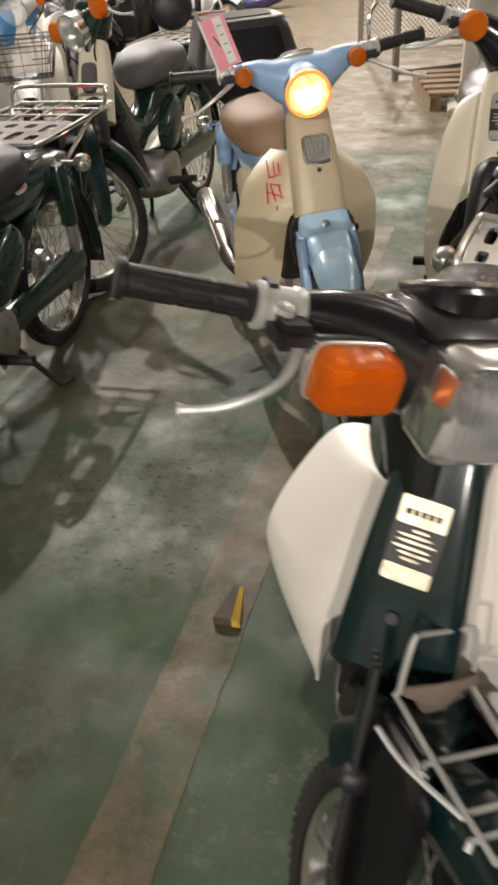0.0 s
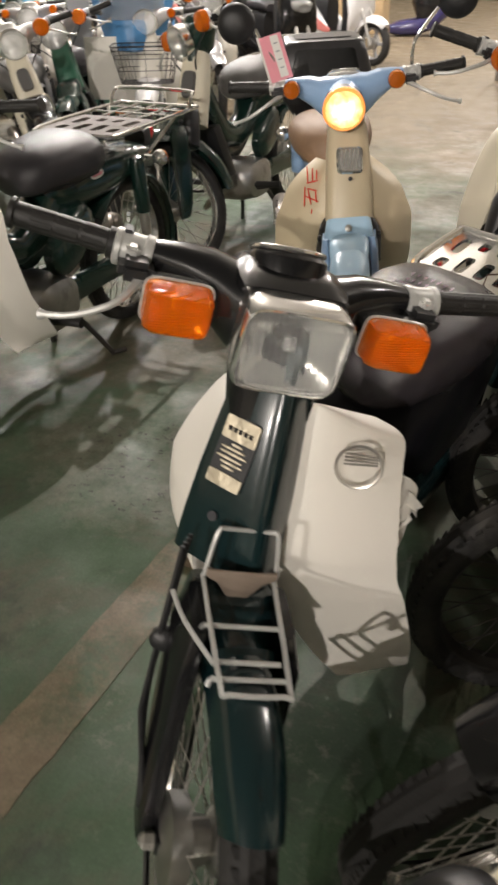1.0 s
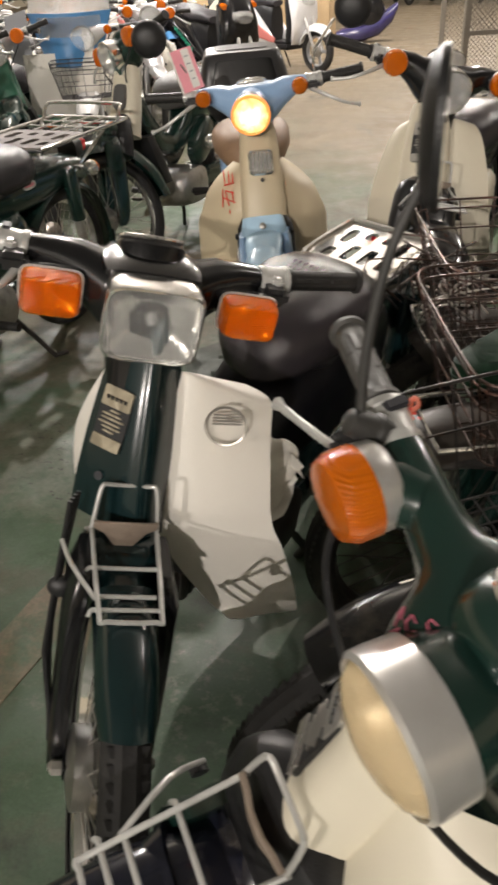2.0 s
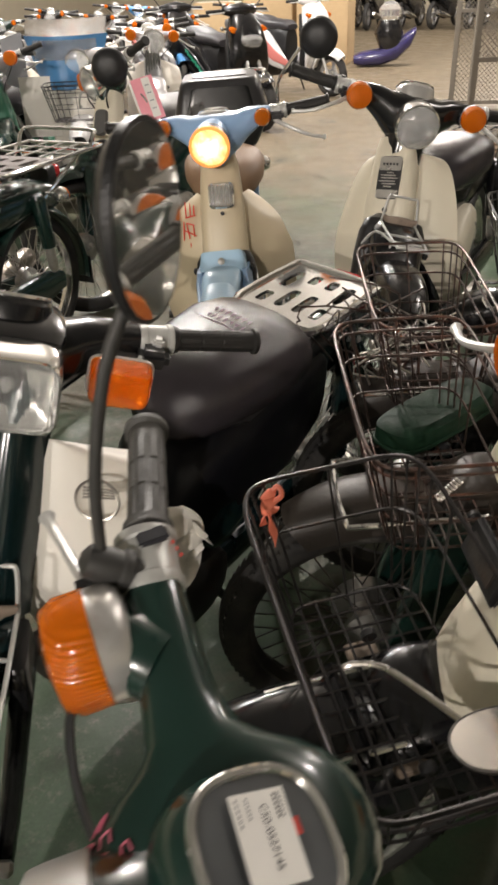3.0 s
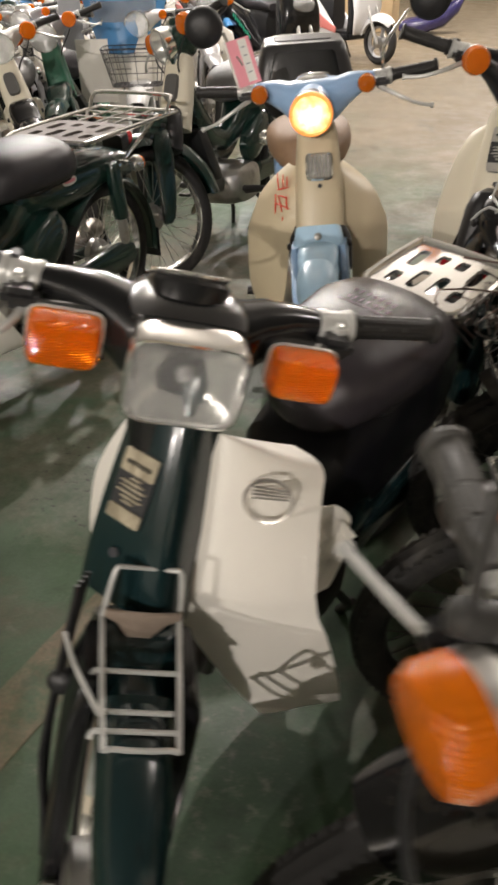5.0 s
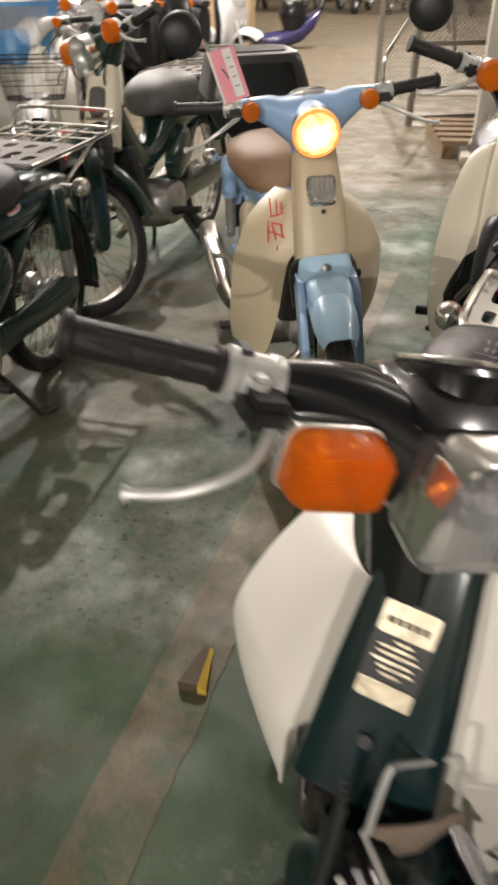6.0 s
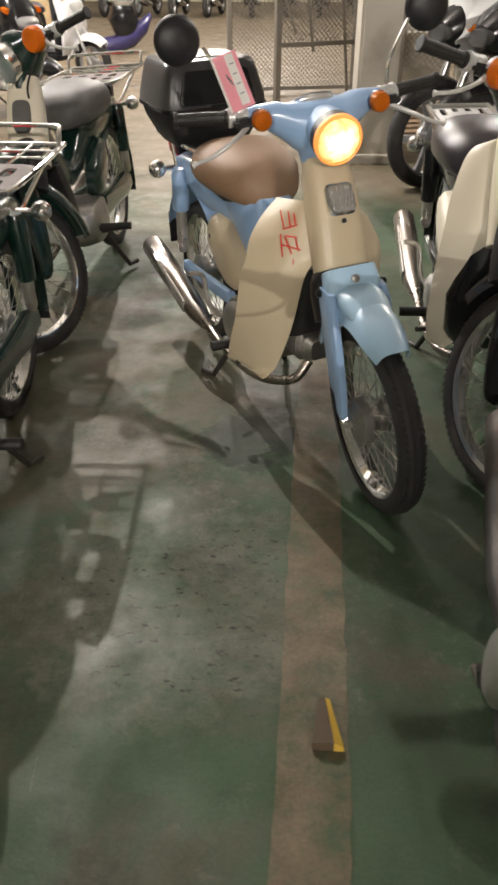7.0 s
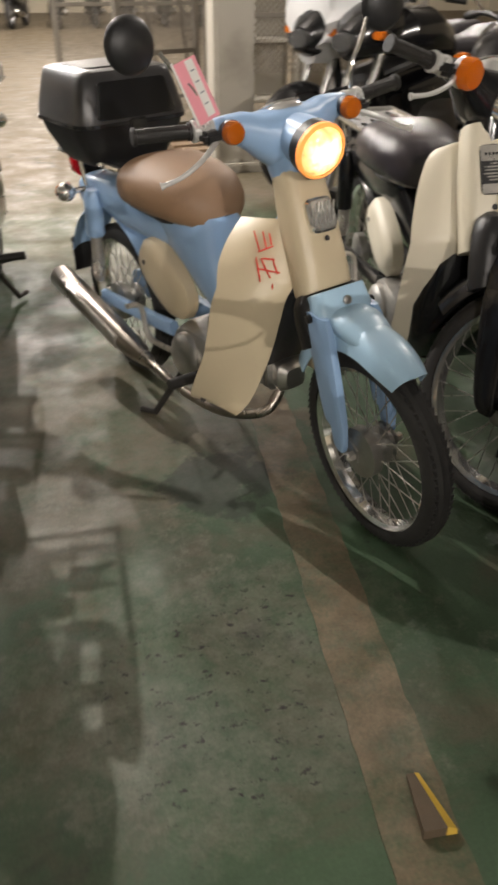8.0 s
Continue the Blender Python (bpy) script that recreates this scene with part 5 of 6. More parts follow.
# ---- scooter with a plastic body ----
def scooter(name, label, at, heading, colour, accent, side, seatm=SEATBLK, lean=0):
    root = tagged(empty(name, pose(at[0], at[1], 0, 0, 0, heading) @ pose(0, 0, 0, -lean)), label, "scooter")
    P = lambda n, bm, mt, lab="", par=root: part(n, bm, mt, par, lab)
    I = Matrix()
    wheel("front_wheel", 0.64, root, I, 0.235, 0.05, False, True)
    wheel("rear_wheel", -0.60, root, I, 0.235, 0.05, False, True)
    rows = []
    for i in range(15):
        a = radians(165 - i * 8.5)
        end = max(0.0, (i - 9) / 5)
        rows.append([V(0.64 + math.cos(a) * (0.285 - 0.07 * abs(j / 4) ** 2.5), 0.085 * (1 - 0.45 * end ** 2) * j / 4, 0.235 + math.sin(a) * (0.285 - 0.07 * abs(j / 4) ** 2.5)) for j in range(-4, 5)])
    P("front_fender", sheet(rows, 0.004), colour, "pointed front mudguard")
    P("apron", loft([oval((x, 0, z), V(0.94, 0, 0.34), Y, t, w, 24, 2.8) for x, z, t, w in ((0.34, 0.30, 0.03, 0.13), (0.40, 0.40, 0.05, 0.185), (0.43, 0.55, 0.075, 0.20), (0.41, 0.70, 0.10, 0.195), (0.36, 0.84, 0.11, 0.165), (0.30, 0.95, 0.08, 0.12))]), colour, "moulded front apron")
    P("inner_apron", loft([oval((x, 0, z), V(0.94, 0, 0.34), Y, 0.03, w, 18, 4) for x, z, w in ((0.26, 0.32, 0.15), (0.30, 0.50, 0.17), (0.27, 0.70, 0.16), (0.23, 0.86, 0.12))]), BLACKPL, "black inner panel")
    hl = P("headlight", along_x([(0.42, 0, 0.78, 0.13, 0.045), (0.50, 0, 0.755, 0.11, 0.050), (0.535, 0, 0.74, 0.07, 0.034)], 20, 2.6), PALELENS, "clear headlight with a bright reflector")
    part("reflector", along_x([(0.43, 0, 0.778, 0.11, 0.035), (0.485, 0, 0.758, 0.09, 0.036)], 16, 2.6), REFLECT, hl)
    P("bar_cowl", along_y([(-0.17, 0.27, 1.00, 0.03, 0.03), (-0.10, 0.29, 1.00, 0.06, 0.05), (0, 0.31, 1.00, 0.085, 0.065), (0.10, 0.29, 1.00, 0.06, 0.05), (0.17, 0.27, 1.00, 0.03, 0.03)], 18), accent, "handlebar cowl")
    P("floorboard", box((0.10, 0, 0.285), (0.42, 0.32, 0.09), 0.03), BLACKPL, "flat black floorboard")
    for s in (-1, 1):
        P("fork_leg", tube([(0.66, s * 0.075, 0.22), (0.55, s * 0.075, 0.46), (0.48, s * 0.06, 0.60)], 0.018, 12), SATIN)
        sp = P("side_panel", loft([oval((x, s * y, z), V(0.25, 0, 1), Y, h, t, 16, 2.8) for x, z, h, y, t in ((-0.88, 0.74, 0.03, 0.07, 0.03), (-0.76, 0.69, 0.085, 0.11, 0.045), (-0.55, 0.61, 0.14, 0.14, 0.05), (-0.32, 0.52, 0.165, 0.15, 0.05), (-0.15, 0.42, 0.12, 0.15, 0.045), (0.02, 0.33, 0.06, 0.15, 0.03))]), colour, "glossy side panel")
        part("side_flash", loft([oval((x, s * y, z), V(0.35, 0, 1), Y, h, 0.010, 14, 3) for x, z, h, y in ((-0.74, 0.70, 0.020, 0.155), (-0.55, 0.63, 0.060, 0.188), (-0.30, 0.52, 0.075, 0.200), (-0.12, 0.42, 0.055, 0.196), (0.10, 0.34, 0.028, 0.178))]), side, sp, "coloured flash along the side")
        P("grip", tube([(0.26, s * 0.18, 1.0), (0.22, s * 0.32, 0.995)], 0.017, 12), RUBBER)
        P("brake_lever", tube(spline([(0.30, s * 0.17, 0.99), (0.31, s * 0.24, 0.985), (0.27, s * 0.32, 0.98)], 3), 0.006, 6), SATIN)
        mr = P("mirror", lathe([(0.02, 0.02), (0.055, 0.012), (0.06, 0.0)], (0.30, s * 0.30, 1.20), X, 18), BLACKPL, "round black mirror")
        part("mirror_stem", tube([(0.28, s * 0.17, 1.02), (0.30, s * 0.29, 1.17)], 0.006, 6), BLACKPL, mr)
        w = P("turn_signal", loft([oval((x, s * 0.15, z), Y, Z, 0.04, 0.02, 14, 3) for x, z in ((0.40, 0.86), (0.44, 0.845))]), ORANGE, "amber turn signal")
    P("seat", along_x([(0.0, 0, 0.72, 0.08, 0.03), (-0.08, 0, 0.74, 0.125, 0.055), (-0.35, 0, 0.75, 0.145, 0.06), (-0.48, 0, 0.78, 0.14, 0.065), (-0.70, 0, 0.80, 0.115, 0.05), (-0.78, 0, 0.80, 0.08, 0.03)], 20, 2.8), seatm, "stepped dual seat")
    P("under_seat", along_x([(-0.02, 0, 0.50, 0.10, 0.20), (-0.12, 0, 0.55, 0.13, 0.20), (-0.45, 0, 0.60, 0.13, 0.15), (-0.75, 0, 0.70, 0.09, 0.07)], 16, 3), BLACKPL)
    P("tail_lamp", along_x([(-0.84, 0, 0.73, 0.07, 0.035), (-0.92, 0, 0.74, 0.05, 0.025)], 14), REDLENS, "red tail lamp")
    P("grab_rail", tube(spline([(-0.55, -0.15, 0.80), (-0.80, -0.14, 0.85), (-0.92, 0, 0.86), (-0.80, 0.14, 0.85), (-0.55, 0.15, 0.80)], 4), 0.012, 8), SATIN)
    P("engine", along_x([(-0.20, 0.03, 0.27, 0.09, 0.08), (-0.45, 0.05, 0.26, 0.11, 0.10), (-0.66, 0.06, 0.24, 0.07, 0.08)], 14, 3), DARKSTEEL, "dark swing-arm engine")
    P("muffler", tube([(-0.30, -0.13, 0.20), (-0.42, -0.15, 0.22), (-0.80, -0.16, 0.30), (-0.84, -0.16, 0.31)], [0.02, 0.045, 0.05, 0.03], 14), DARKSTEEL, "dark muffler")
    P("side_stand", tube([(-0.05, 0.13, 0.24), (-0.02, 0.22, 0.01)], 0.010, 8), DARKSTEEL)
    return root


# ---- setting ----
def slab(name, c, s, material, label, category, bevel=0.0):
    ob = part(name, box(c, s, bevel), material)
    return tagged(ob, label, category, kind="structure")


slab("floor", (0, 3, -0.05), (30, 50, 0.1), FLOORM, "worn green painted concrete warehouse floor", "floor")
slab("ceiling", (0, 3, CEIL + 0.1), (30.4, 50.4, 0.2), CEILM, "plain pale warehouse ceiling", "ceiling")
slab("wall_north", (0, 28.1, CEIL / 2), (30, 0.2, CEIL), WALLM, "plain beige warehouse wall", "wall")
slab("wall_south", (0, -22.1, CEIL / 2), (30, 0.2, CEIL), WALLM, "plain beige warehouse wall", "wall")
slab("wall_west", (-15.1, 3, CEIL / 2), (0.2, 50.4, CEIL), WALLM, "plain beige warehouse wall", "wall")
slab("wall_east", (15.1, 3, CEIL / 2), (0.2, 50.4, CEIL), WALLM, "plain beige warehouse wall", "wall")

LAMPGLASS = glow("lamp_glass", (1.0, 0.90, 0.80), 8.0)
# None of these fixtures is in view; each is added to hold a light.
for x, y, power in LAMP_SPOTS:
    e = tagged(empty("unseen_lamp", pose(x, y, CEIL)), "unseen white pendant lamp added to light the hall", "lamp", "ceiling lamps")
    part("rod", tube([(0, 0, 0), (0, 0, -0.60)], 0.012, 8), WHITEPAINT, e)
    part("cap", lathe([(0.03, -0.58), (0.07, -0.60), (0.075, -0.66), (0.05, -0.67)], (0, 0, 0), Z, 20), WHITEPAINT, e)
    globe = part("globe", lathe([(0.045, -0.67), (0.075, -0.71), (0.088, -0.78), (0.075, -0.85), (0.04, -0.885), (0.001, -0.89)], (0, 0, 0), Z, 20), LAMPGLASS, e)
    globe.visible_shadow = False
    l = new("lamp_light", bpy.data.lights.new("lamp_light", "POINT"))
    l.data.shadow_soft_size, l.data.energy, l.data.color = 0.035, power * 2.15, (1.0, 0.96, 0.93) if x < -4 else (1.0, 0.915, 0.845)
    l.matrix_basis = pose(x, y, LAMP_Z)

# worn floor line
a0, a1 = V(-0.02, 1.0, 0), V(0.265, 3.9, 0)
d = (a1 - a0).normalized()
nrm = V(d.y, -d.x, 0)
bm = loft([[a0 + d * t + nrm * e0, a0 + d * t + nrm * e1, a0 + d * t + nrm * e1 + Z * 0.002, a0 + d * t + nrm * e0 + Z * 0.002] for t, e0, e1 in [(0.04 * i - 1.2, random.uniform(-0.003, 0.003), 0.133 + random.uniform(-0.004, 0.004)) for i in range(105)]])
tagged(part("floor_line", bm, LINEM), "worn tan painted line on the floor", "floor marking", kind="structure")

# column, cage and shelves behind
col = slab("column", (0.91, 6.30, CEIL / 2), (0.27, 0.27, CEIL), CONC, "square painted concrete column", "column", 0.02)
slab("column_base", (0.91, 6.30, 0.03), (0.42, 0.38, 0.06), CONC, "low concrete plinth round the column", "plinth", 0.01)


def mesh_gate(label, p, q, h, bars, low):
    """A tube frame with expanded metal in it, from p to q."""
    p, q = Vector(p), Vector(q)
    u = (q - p).normalized()
    L = (q - p).length
    root = tagged(empty("mesh_gate", Matrix.Translation(p) @ Matrix.Rotation(math.atan2(u.y, u.x), 4, "Z")), label, "gate")
    for x in (0, L):
        part("post", box((x, 0, h / 2), (0.05, 0.05, h), 0.006), STEELGREY, root)
    for z in bars:
        part("rail", box((L / 2, 0, z), (L - 0.05, 0.035, 0.035), 0.004), STEELGREY, root)
    part("brace", tube([(0.05, 0, bars[-1]), (L * 0.45, 0, bars[0] + 0.5)], 0.014, 6), STEELGREY, root)
    part("brace", tube([(L - 0.05, 0, bars[0] + 0.1), (L * 0.6, 0, bars[-1] - 0.1)], 0.014, 6), STEELGREY, root)
    bm = bmesh.new()
    step = 0.045
    n = int((L + h) / step)
    for k in range(n):
        for sgn in (1, -1):
            x0 = k * step - (h - low if sgn > 0 else 0)
            za, zb = low, h
            xa, xb = x0, x0 + (zb - za) * 1.0
            if sgn < 0:
                xa, xb = x0, x0 - (zb - za) * 1.0
            ta, tb = 0.0, 1.0
            for lim, side in ((0.02, 0), (L - 0.02, 1)):
                dx = xb - xa
                tt = (lim - xa) / dx
                if (dx > 0) == (side == 0):
                    ta = max(ta, tt)
                else:
                    tb = min(tb, tt)
            if tb - ta > 0.01:
                pa, pb = V(xa + (xb - xa) * ta, 0, za + (zb - za) * ta), V(xa + (xb - xa) * tb, 0, za + (zb - za) * tb)
                tube([pa, pb], 0.0035, 4, bm)
    tagged(part("mesh_panel", bm, STEELGREY, root), kind="stuff")
    return root


mesh_gate("grey steel cage gate with expanded metal mesh", (0.30, 7.50, 0), (0.98, 7.85, 0), 2.3, (0.06, 0.62, 1.5, 2.28), 0.62)
mesh_gate("grey steel cage side panel with expanded metal mesh", (-0.10, 9.2, 0), (1.4, 9.5, 0), 2.3, (0.06, 0.9, 2.28), 0.08)
mesh_gate("grey steel cage side panel with expanded metal mesh", (1.25, 7.2, 0), (2.6, 7.0, 0), 2.3, (0.06, 0.9, 2.28), 0.5)
for k, x in enumerate((1.62, 2.42)):
    sh = tagged(empty("storage_shelf", pose(x, 8.4, 0)), "beige steel storage shelf behind the cage", "shelf", "shelves")
    for a in (-0.36, 0.36):
        for b in (-0.18, 0.18):
            part("upright", box((a, b, 1.0), (0.035, 0.035, 2.0), 0.004), CONC, sh)
    for z in (0.15, 0.65, 1.15, 1.7):
        part("shelf_board", box((0, 0, z), (0.76, 0.40, 0.025), 0.004), CONC, sh)
    part("back_panel", box((0, 0.20, 1.0), (0.74, 0.006, 1.8), 0.002), CONC, sh)
pl = tagged(empty("pallet", pose(1.0, 6.85, 0, 0, 0, 8)), "low wooden pallet on the floor by the column", "pallet")
for k in range(5):
    part("board", box((0, -0.4 + 0.2 * k, 0.11), (1.0, 0.12, 0.02), 0.003), WOODM, pl)
for k in range(3):
    part("bearer", box((-0.45 + 0.45 * k, 0, 0.05), (0.08, 0.95, 0.098), 0.003), WOODM, pl)

# ---- the bikes near the camera ----
two_tone, SA = cub("motorcycle", "light blue and beige step-through motorcycle with its headlight lit", (0.089, 2.756), -67.8, lean=-2.2, steer=-8, size=1.005, body=BLUE, shield=BEIGE, forkm=BLUE, barm=BLUE, fenderm=BLUE2, sidem=BEIGE, seatm=SEATBRN, rear="rack", emblem="lamp", lit=True, shoulder="soft", mirrors="RL", head_r=0.057, wr=0.25)
green_near, SB = cub("motorcycle", "dark green step-through motorcycle with white leg shield and square headlight", (0.447, 1.312), -102.8, lean=8.1, steer=48.7, front_pose=(0.625, 1.262, -103.2, -7.1), body=TEAL, shield=WHITEPL, stemm=TEAL, barm=BLACK, sidem=TEAL, seatm=SEATMAUVE, forkm=BLACK, stem_w=0.80, head="square", winker="rect", rear="rack", front="carrier", emblem="plate", shoulder="tall", low=0.375, bulky=True, pipem=DARKSTEEL, trim=(0.004, 0.052), fw=0.033)
green_meter, SC = cub("motorcycle", "dark green step-through motorcycle with cream leg shield and tagged speedometer", (1.238, 0.570), -177, lean=1.3, steer=42.6, size=0.973, body=GREEN, shield=IVORY, fenderm=NAVY, winker="big", emblem="plate", front="carrier", lensm=OLDLENS, head_r=0.063, signals=(-1,), pod=True)
basket_near, SF = cub("motorcycle", "black step-through motorcycle with cream leg shield and wire front basket", (1.485, 1.049), -167, steer=25.8, low=0.20, trim=(0.0, -0.05), shoulder="square", body=BLACK, shield=IVORY, winker="big", emblem=False, front="basket", fenderm=BLACK, fw=0.062)
black_cream, SE = cub("motorcycle", "black step-through motorcycle with cream leg shield and round headlight", (0.742, 2.878), -96, lean=-2.2, steer=35, size=1.053, trim=(0.036, 0.022), head_r=0.058, wink_k=0.84, plate_z=0.022, guard=True, lensm=PALELENS, body=BLACK, shield=CREAM, seatm=SEATMAUVE, winker="big", emblem="plate", front="carrier", shoulder="high")
basket_far, SL = cub("motorcycle", "dark green step-through motorcycle with a rusty wire basket", (1.50, 1.48), -168, steer=14, reach=0.05, wirem=RUSTWIRE, body=GREEN, shield=CREAM, winker="big", front="basket", emblem=False, fenderm=DUSTBLK)
basket_third, SM = cub("motorcycle", "black step-through motorcycle with a rusty wire basket", (1.50, 1.905), -168, steer=10, reach=0.125, wirem=RUSTWIRE, body=BLACK, shield=GREYPL, winker="big", front="basket", emblem=False, fenderm=DUSTBLK)
basket_fourth, SN = cub("motorcycle", "black step-through motorcycle with a dark wire basket", (1.62, 2.36), -170, steer=6, reach=0.04, body=BLACK, shield=GREYPL, winker="big", front="basket", emblem=False, seatm=SEATGREY)
left_rack, SG = cub("motorcycle", "dark green delivery motorcycle with white leg shield and wide chrome carrier", (-0.785, 2.13), -92.5, body=GREEN, shield=WHITEPL, rear="bigrack", seatm=SEATBLK, sidem=GREEN, trim=(0.0, 0.03))
left_cream, SH = cub("motorcycle", "dark green step-through motorcycle with narrow cream front cover", (-0.70, 3.78), -95, lean=-4, steer=-33, size=1.04, flap=True, body=GREEN, shield=CREAM, sidem=GREEN, wings=False, vent=True, emblem=False, winker="big", seatm=SEATGREY, rear="bigrack")

# ---- the bikes behind ----
cub("motorcycle", "dark step-through motorcycle with a cream front cover and panel", (-1.88, 3.98), -50, lean=-13, steer=5, body=BLACK, barm=WHITEMETAL, shield=CREAM, wings=False, emblem=False, vent=True, winker="big", fine=False, seatm=SEATGREY)
cub("motorcycle", "dark step-through motorcycle with a green plastic front cover", (-1.88, 4.56), -68, lean=-15, body=GREEN, barm=SILVER, head_r=0.08, shield=GREENPL, wings=False, emblem=False, winker="big", fine=False)
white_blue, SI = cub("motorcycle", "blue cowled delivery motorcycle with white leg shield and wire basket", (-1.74, 4.84), -65, body=WHITEPAINT, shield=WHITEPL, shoulder="square", emblem=False, winker="round", front="basket", fine=False)
cub("motorcycle", "white step-through motorcycle with a round headlight and chrome cover", (-2.30, 6.75), -60, steer=-8, body=WHITEPAINT, shield=WHITEPL, emblem="plate", winker="big", fine=False, seatm=SEATGREY)
silver_ribbed, SR = cub("motorcycle", "silver step-through motorcycle with ribbed covers and round chrome headlight", (-2.00, 6.22), -62, steer=10, body=SILVER, shield=WHITEPL, stemm=SILVER, emblem=False, winker="big", fine=False, shoulder="square", head_r=0.085)
for k in range(6):
    part("cover_rib", box((0.365 - 0.003 * k, -0.05 + 0.02 * k, 0.70), (0.05, 0.006, 0.24), 0.002), CHROME, silver_ribbed)
for x, y, h, b, w, e in ((-2.95, 5.2, -58, GREEN, CREAM, "plate"), (-3.45, 6.0, -66, SKYBLUE, WHITEPL, False), (-2.85, 6.75, -60, SILVER, WHITEPL, "plate"), (-3.9, 5.1, -55, BLACK, CREAM, False),
                         (-3.3, 4.25, -62, GREEN, GREENPL, "plate"), (-2.75, 7.7, -64, BLACK, SILVER, False), (-4.3, 6.6, -60, GREEN, CREAM, "plate"), (-3.6, 7.6, -57, SILVER, WHITEPL, False),
                         (-2.55, 4.85, -60, SILVER, WHITEPL, "plate"), (-2.45, 5.75, -58, WHITEPAINT, WHITEPL, False), (-3.05, 5.95, -60, WHITEPAINT, CREAM, "plate"), (-2.75, 4.15, -52, SILVER, CREAM, False), (-4.9, 5.9, -62, BLACK, CREAM, "plate"), (-4.6, 7.9, -60, GREEN, WHITEPL, False), (-3.0, 8.8, -66, SKYBLUE, SILVER, "plate"), (-4.1, 9.0, -62, BLACK, WHITEPL, False),
                         (-3.9, 10.1, -60, BLACK, CREAM, False), (-5.2, 7.0, -58, SILVER, WHITEPL, "plate"), (-5.1, 9.6, -64, BLACK, SILVER, False), (-5.9, 8.4, -60, GREEN, CREAM, False), (-4.7, 11.0, -58, SKYBLUE, WHITEPL, False), (-5.8, 10.6, -62, BLACK, CREAM, False), (-6.6, 9.6, -60, SILVER, WHITEPL, False), (-5.6, 12.0, -60, BLACK, SILVER, False), (-3.3, 11.2, -62, BLACK, CREAM, False), (-6.2, 7.4, -58, BLACK, WHITEPL, False)):
    cub("motorcycle", {GREEN: "dark green", SKYBLUE: "blue", SILVER: "silver", BLACK: "black", WHITEPAINT: "white"}[b] + " step-through motorcycle in the crowded row behind", (x, y), h, steer=random.uniform(-15, 15), body=b, shield=w, emblem=e, winker="round", fine=False, seatm=random.choice((SEATBLK, SEATGREY)), group="bikes in the row behind")

black_scooter = scooter("scooter", "glossy black scooter with green lettering on its side", (-2.12, 8.00), -38, BLACK, BLACK, BLACK)
scooter("scooter", "white scooter with a faded red side flash", (-2.17, 10.19), -27, WHITEPAINT, WHITEPAINT, PINK)
scooter("scooter", "dark scooter with a red flash parked beside others", (-3.1, 8.7), -42, BLACK, BLACK, PINK)
moto("motorcycle", "large black touring motorcycle with chrome parts and windscreen", (1.95, 5.52), -155, colour=BLACK, seatm=SEATBLK, size=1.05)
moto("motorcycle", "large grey touring motorcycle covered in crumpled white film", (1.79, 5.80), -155, colour=SILVER, accent=BLACK, size=1.05, film=True)
moto("motorcycle", "large black touring motorcycle with chrome parts", (2.14, 4.48), -150, colour=BLACK, screen=False)
far0 = moto("motorcycle", "dark motorcycle parked in the far row", (-7.0, 21.5), 80, colour=BLACK, group="far row of motorcycles")
for k in range(1, 15):
    copy_thing(far0, pose(-7.0 + k * 0.82 + random.uniform(-0.1, 0.1), 21.5 + random.uniform(-0.2, 0.2), 0, 0, 0, 80 + random.uniform(-10, 10)))

# ---- cartons and wrapped body panel in the distance ----
def carton(at, s, turn, label):
    root = tagged(empty("cardboard_box", pose(at[0], at[1], at[2], 0, 0, turn)), label, "box")
    part("body", box((0, 0, s[2] / 2), s, 0.008), CARD, root)
    part("tape_strip", box((0, 0, s[2] + 0.002), (s[0] * 0.98, 0.06, 0.002), 0), PAPER, root)
    part("flap_edge", box((0, -s[1] / 2 - 0.003, s[2] - 0.04), (s[0] * 0.96, 0.004, 0.07), 0.001), CARD, root)
    return root


carton((-2.75, 13.6, 0), (0.80, 0.75, 1.25), 6, "tall brown cardboard box on the floor")
carton((-3.65, 13.8, 0), (0.85, 0.75, 1.15), -4, "tall brown cardboard box beside another")
carton((-4.5, 13.4, 0), (0.7, 0.7, 0.9), 12, "brown cardboard box on the floor")
wr = tagged(empty("wrapped_bundle", pose(-1.68, 13.2, 0, 0, 0, 20)), "purple plastic panels wrapped in shiny film", "wrapped panels")
part("lower_shell", along_x([(-0.5, 0, 0.10, 0.08, 0.06), (-0.38, 0, 0.11, 0.16, 0.10), (-0.10, 0, 0.13, 0.18, 0.12), (0.15, 0, 0.22, 0.18, 0.14), (0.34, 0, 0.36, 0.15, 0.12), (0.42, 0, 0.46, 0.08, 0.06)], 16), PURPLE, wr)
part("upper_shell", along_z([(0.22, 0.06, 0, 0.16, 0.16), (0.45, 0.02, 0, 0.22, 0.20), (0.62, 0.02, 0, 0.15, 0.15)], 16), BLACK, wr)
part("film_ball", lathe([(0.08, 0), (0.16, 0.07), (0.17, 0.16), (0.09, 0.25), (0.01, 0.27)], (0.03, 0, 0.60), Z, 16), WRAP, wr)


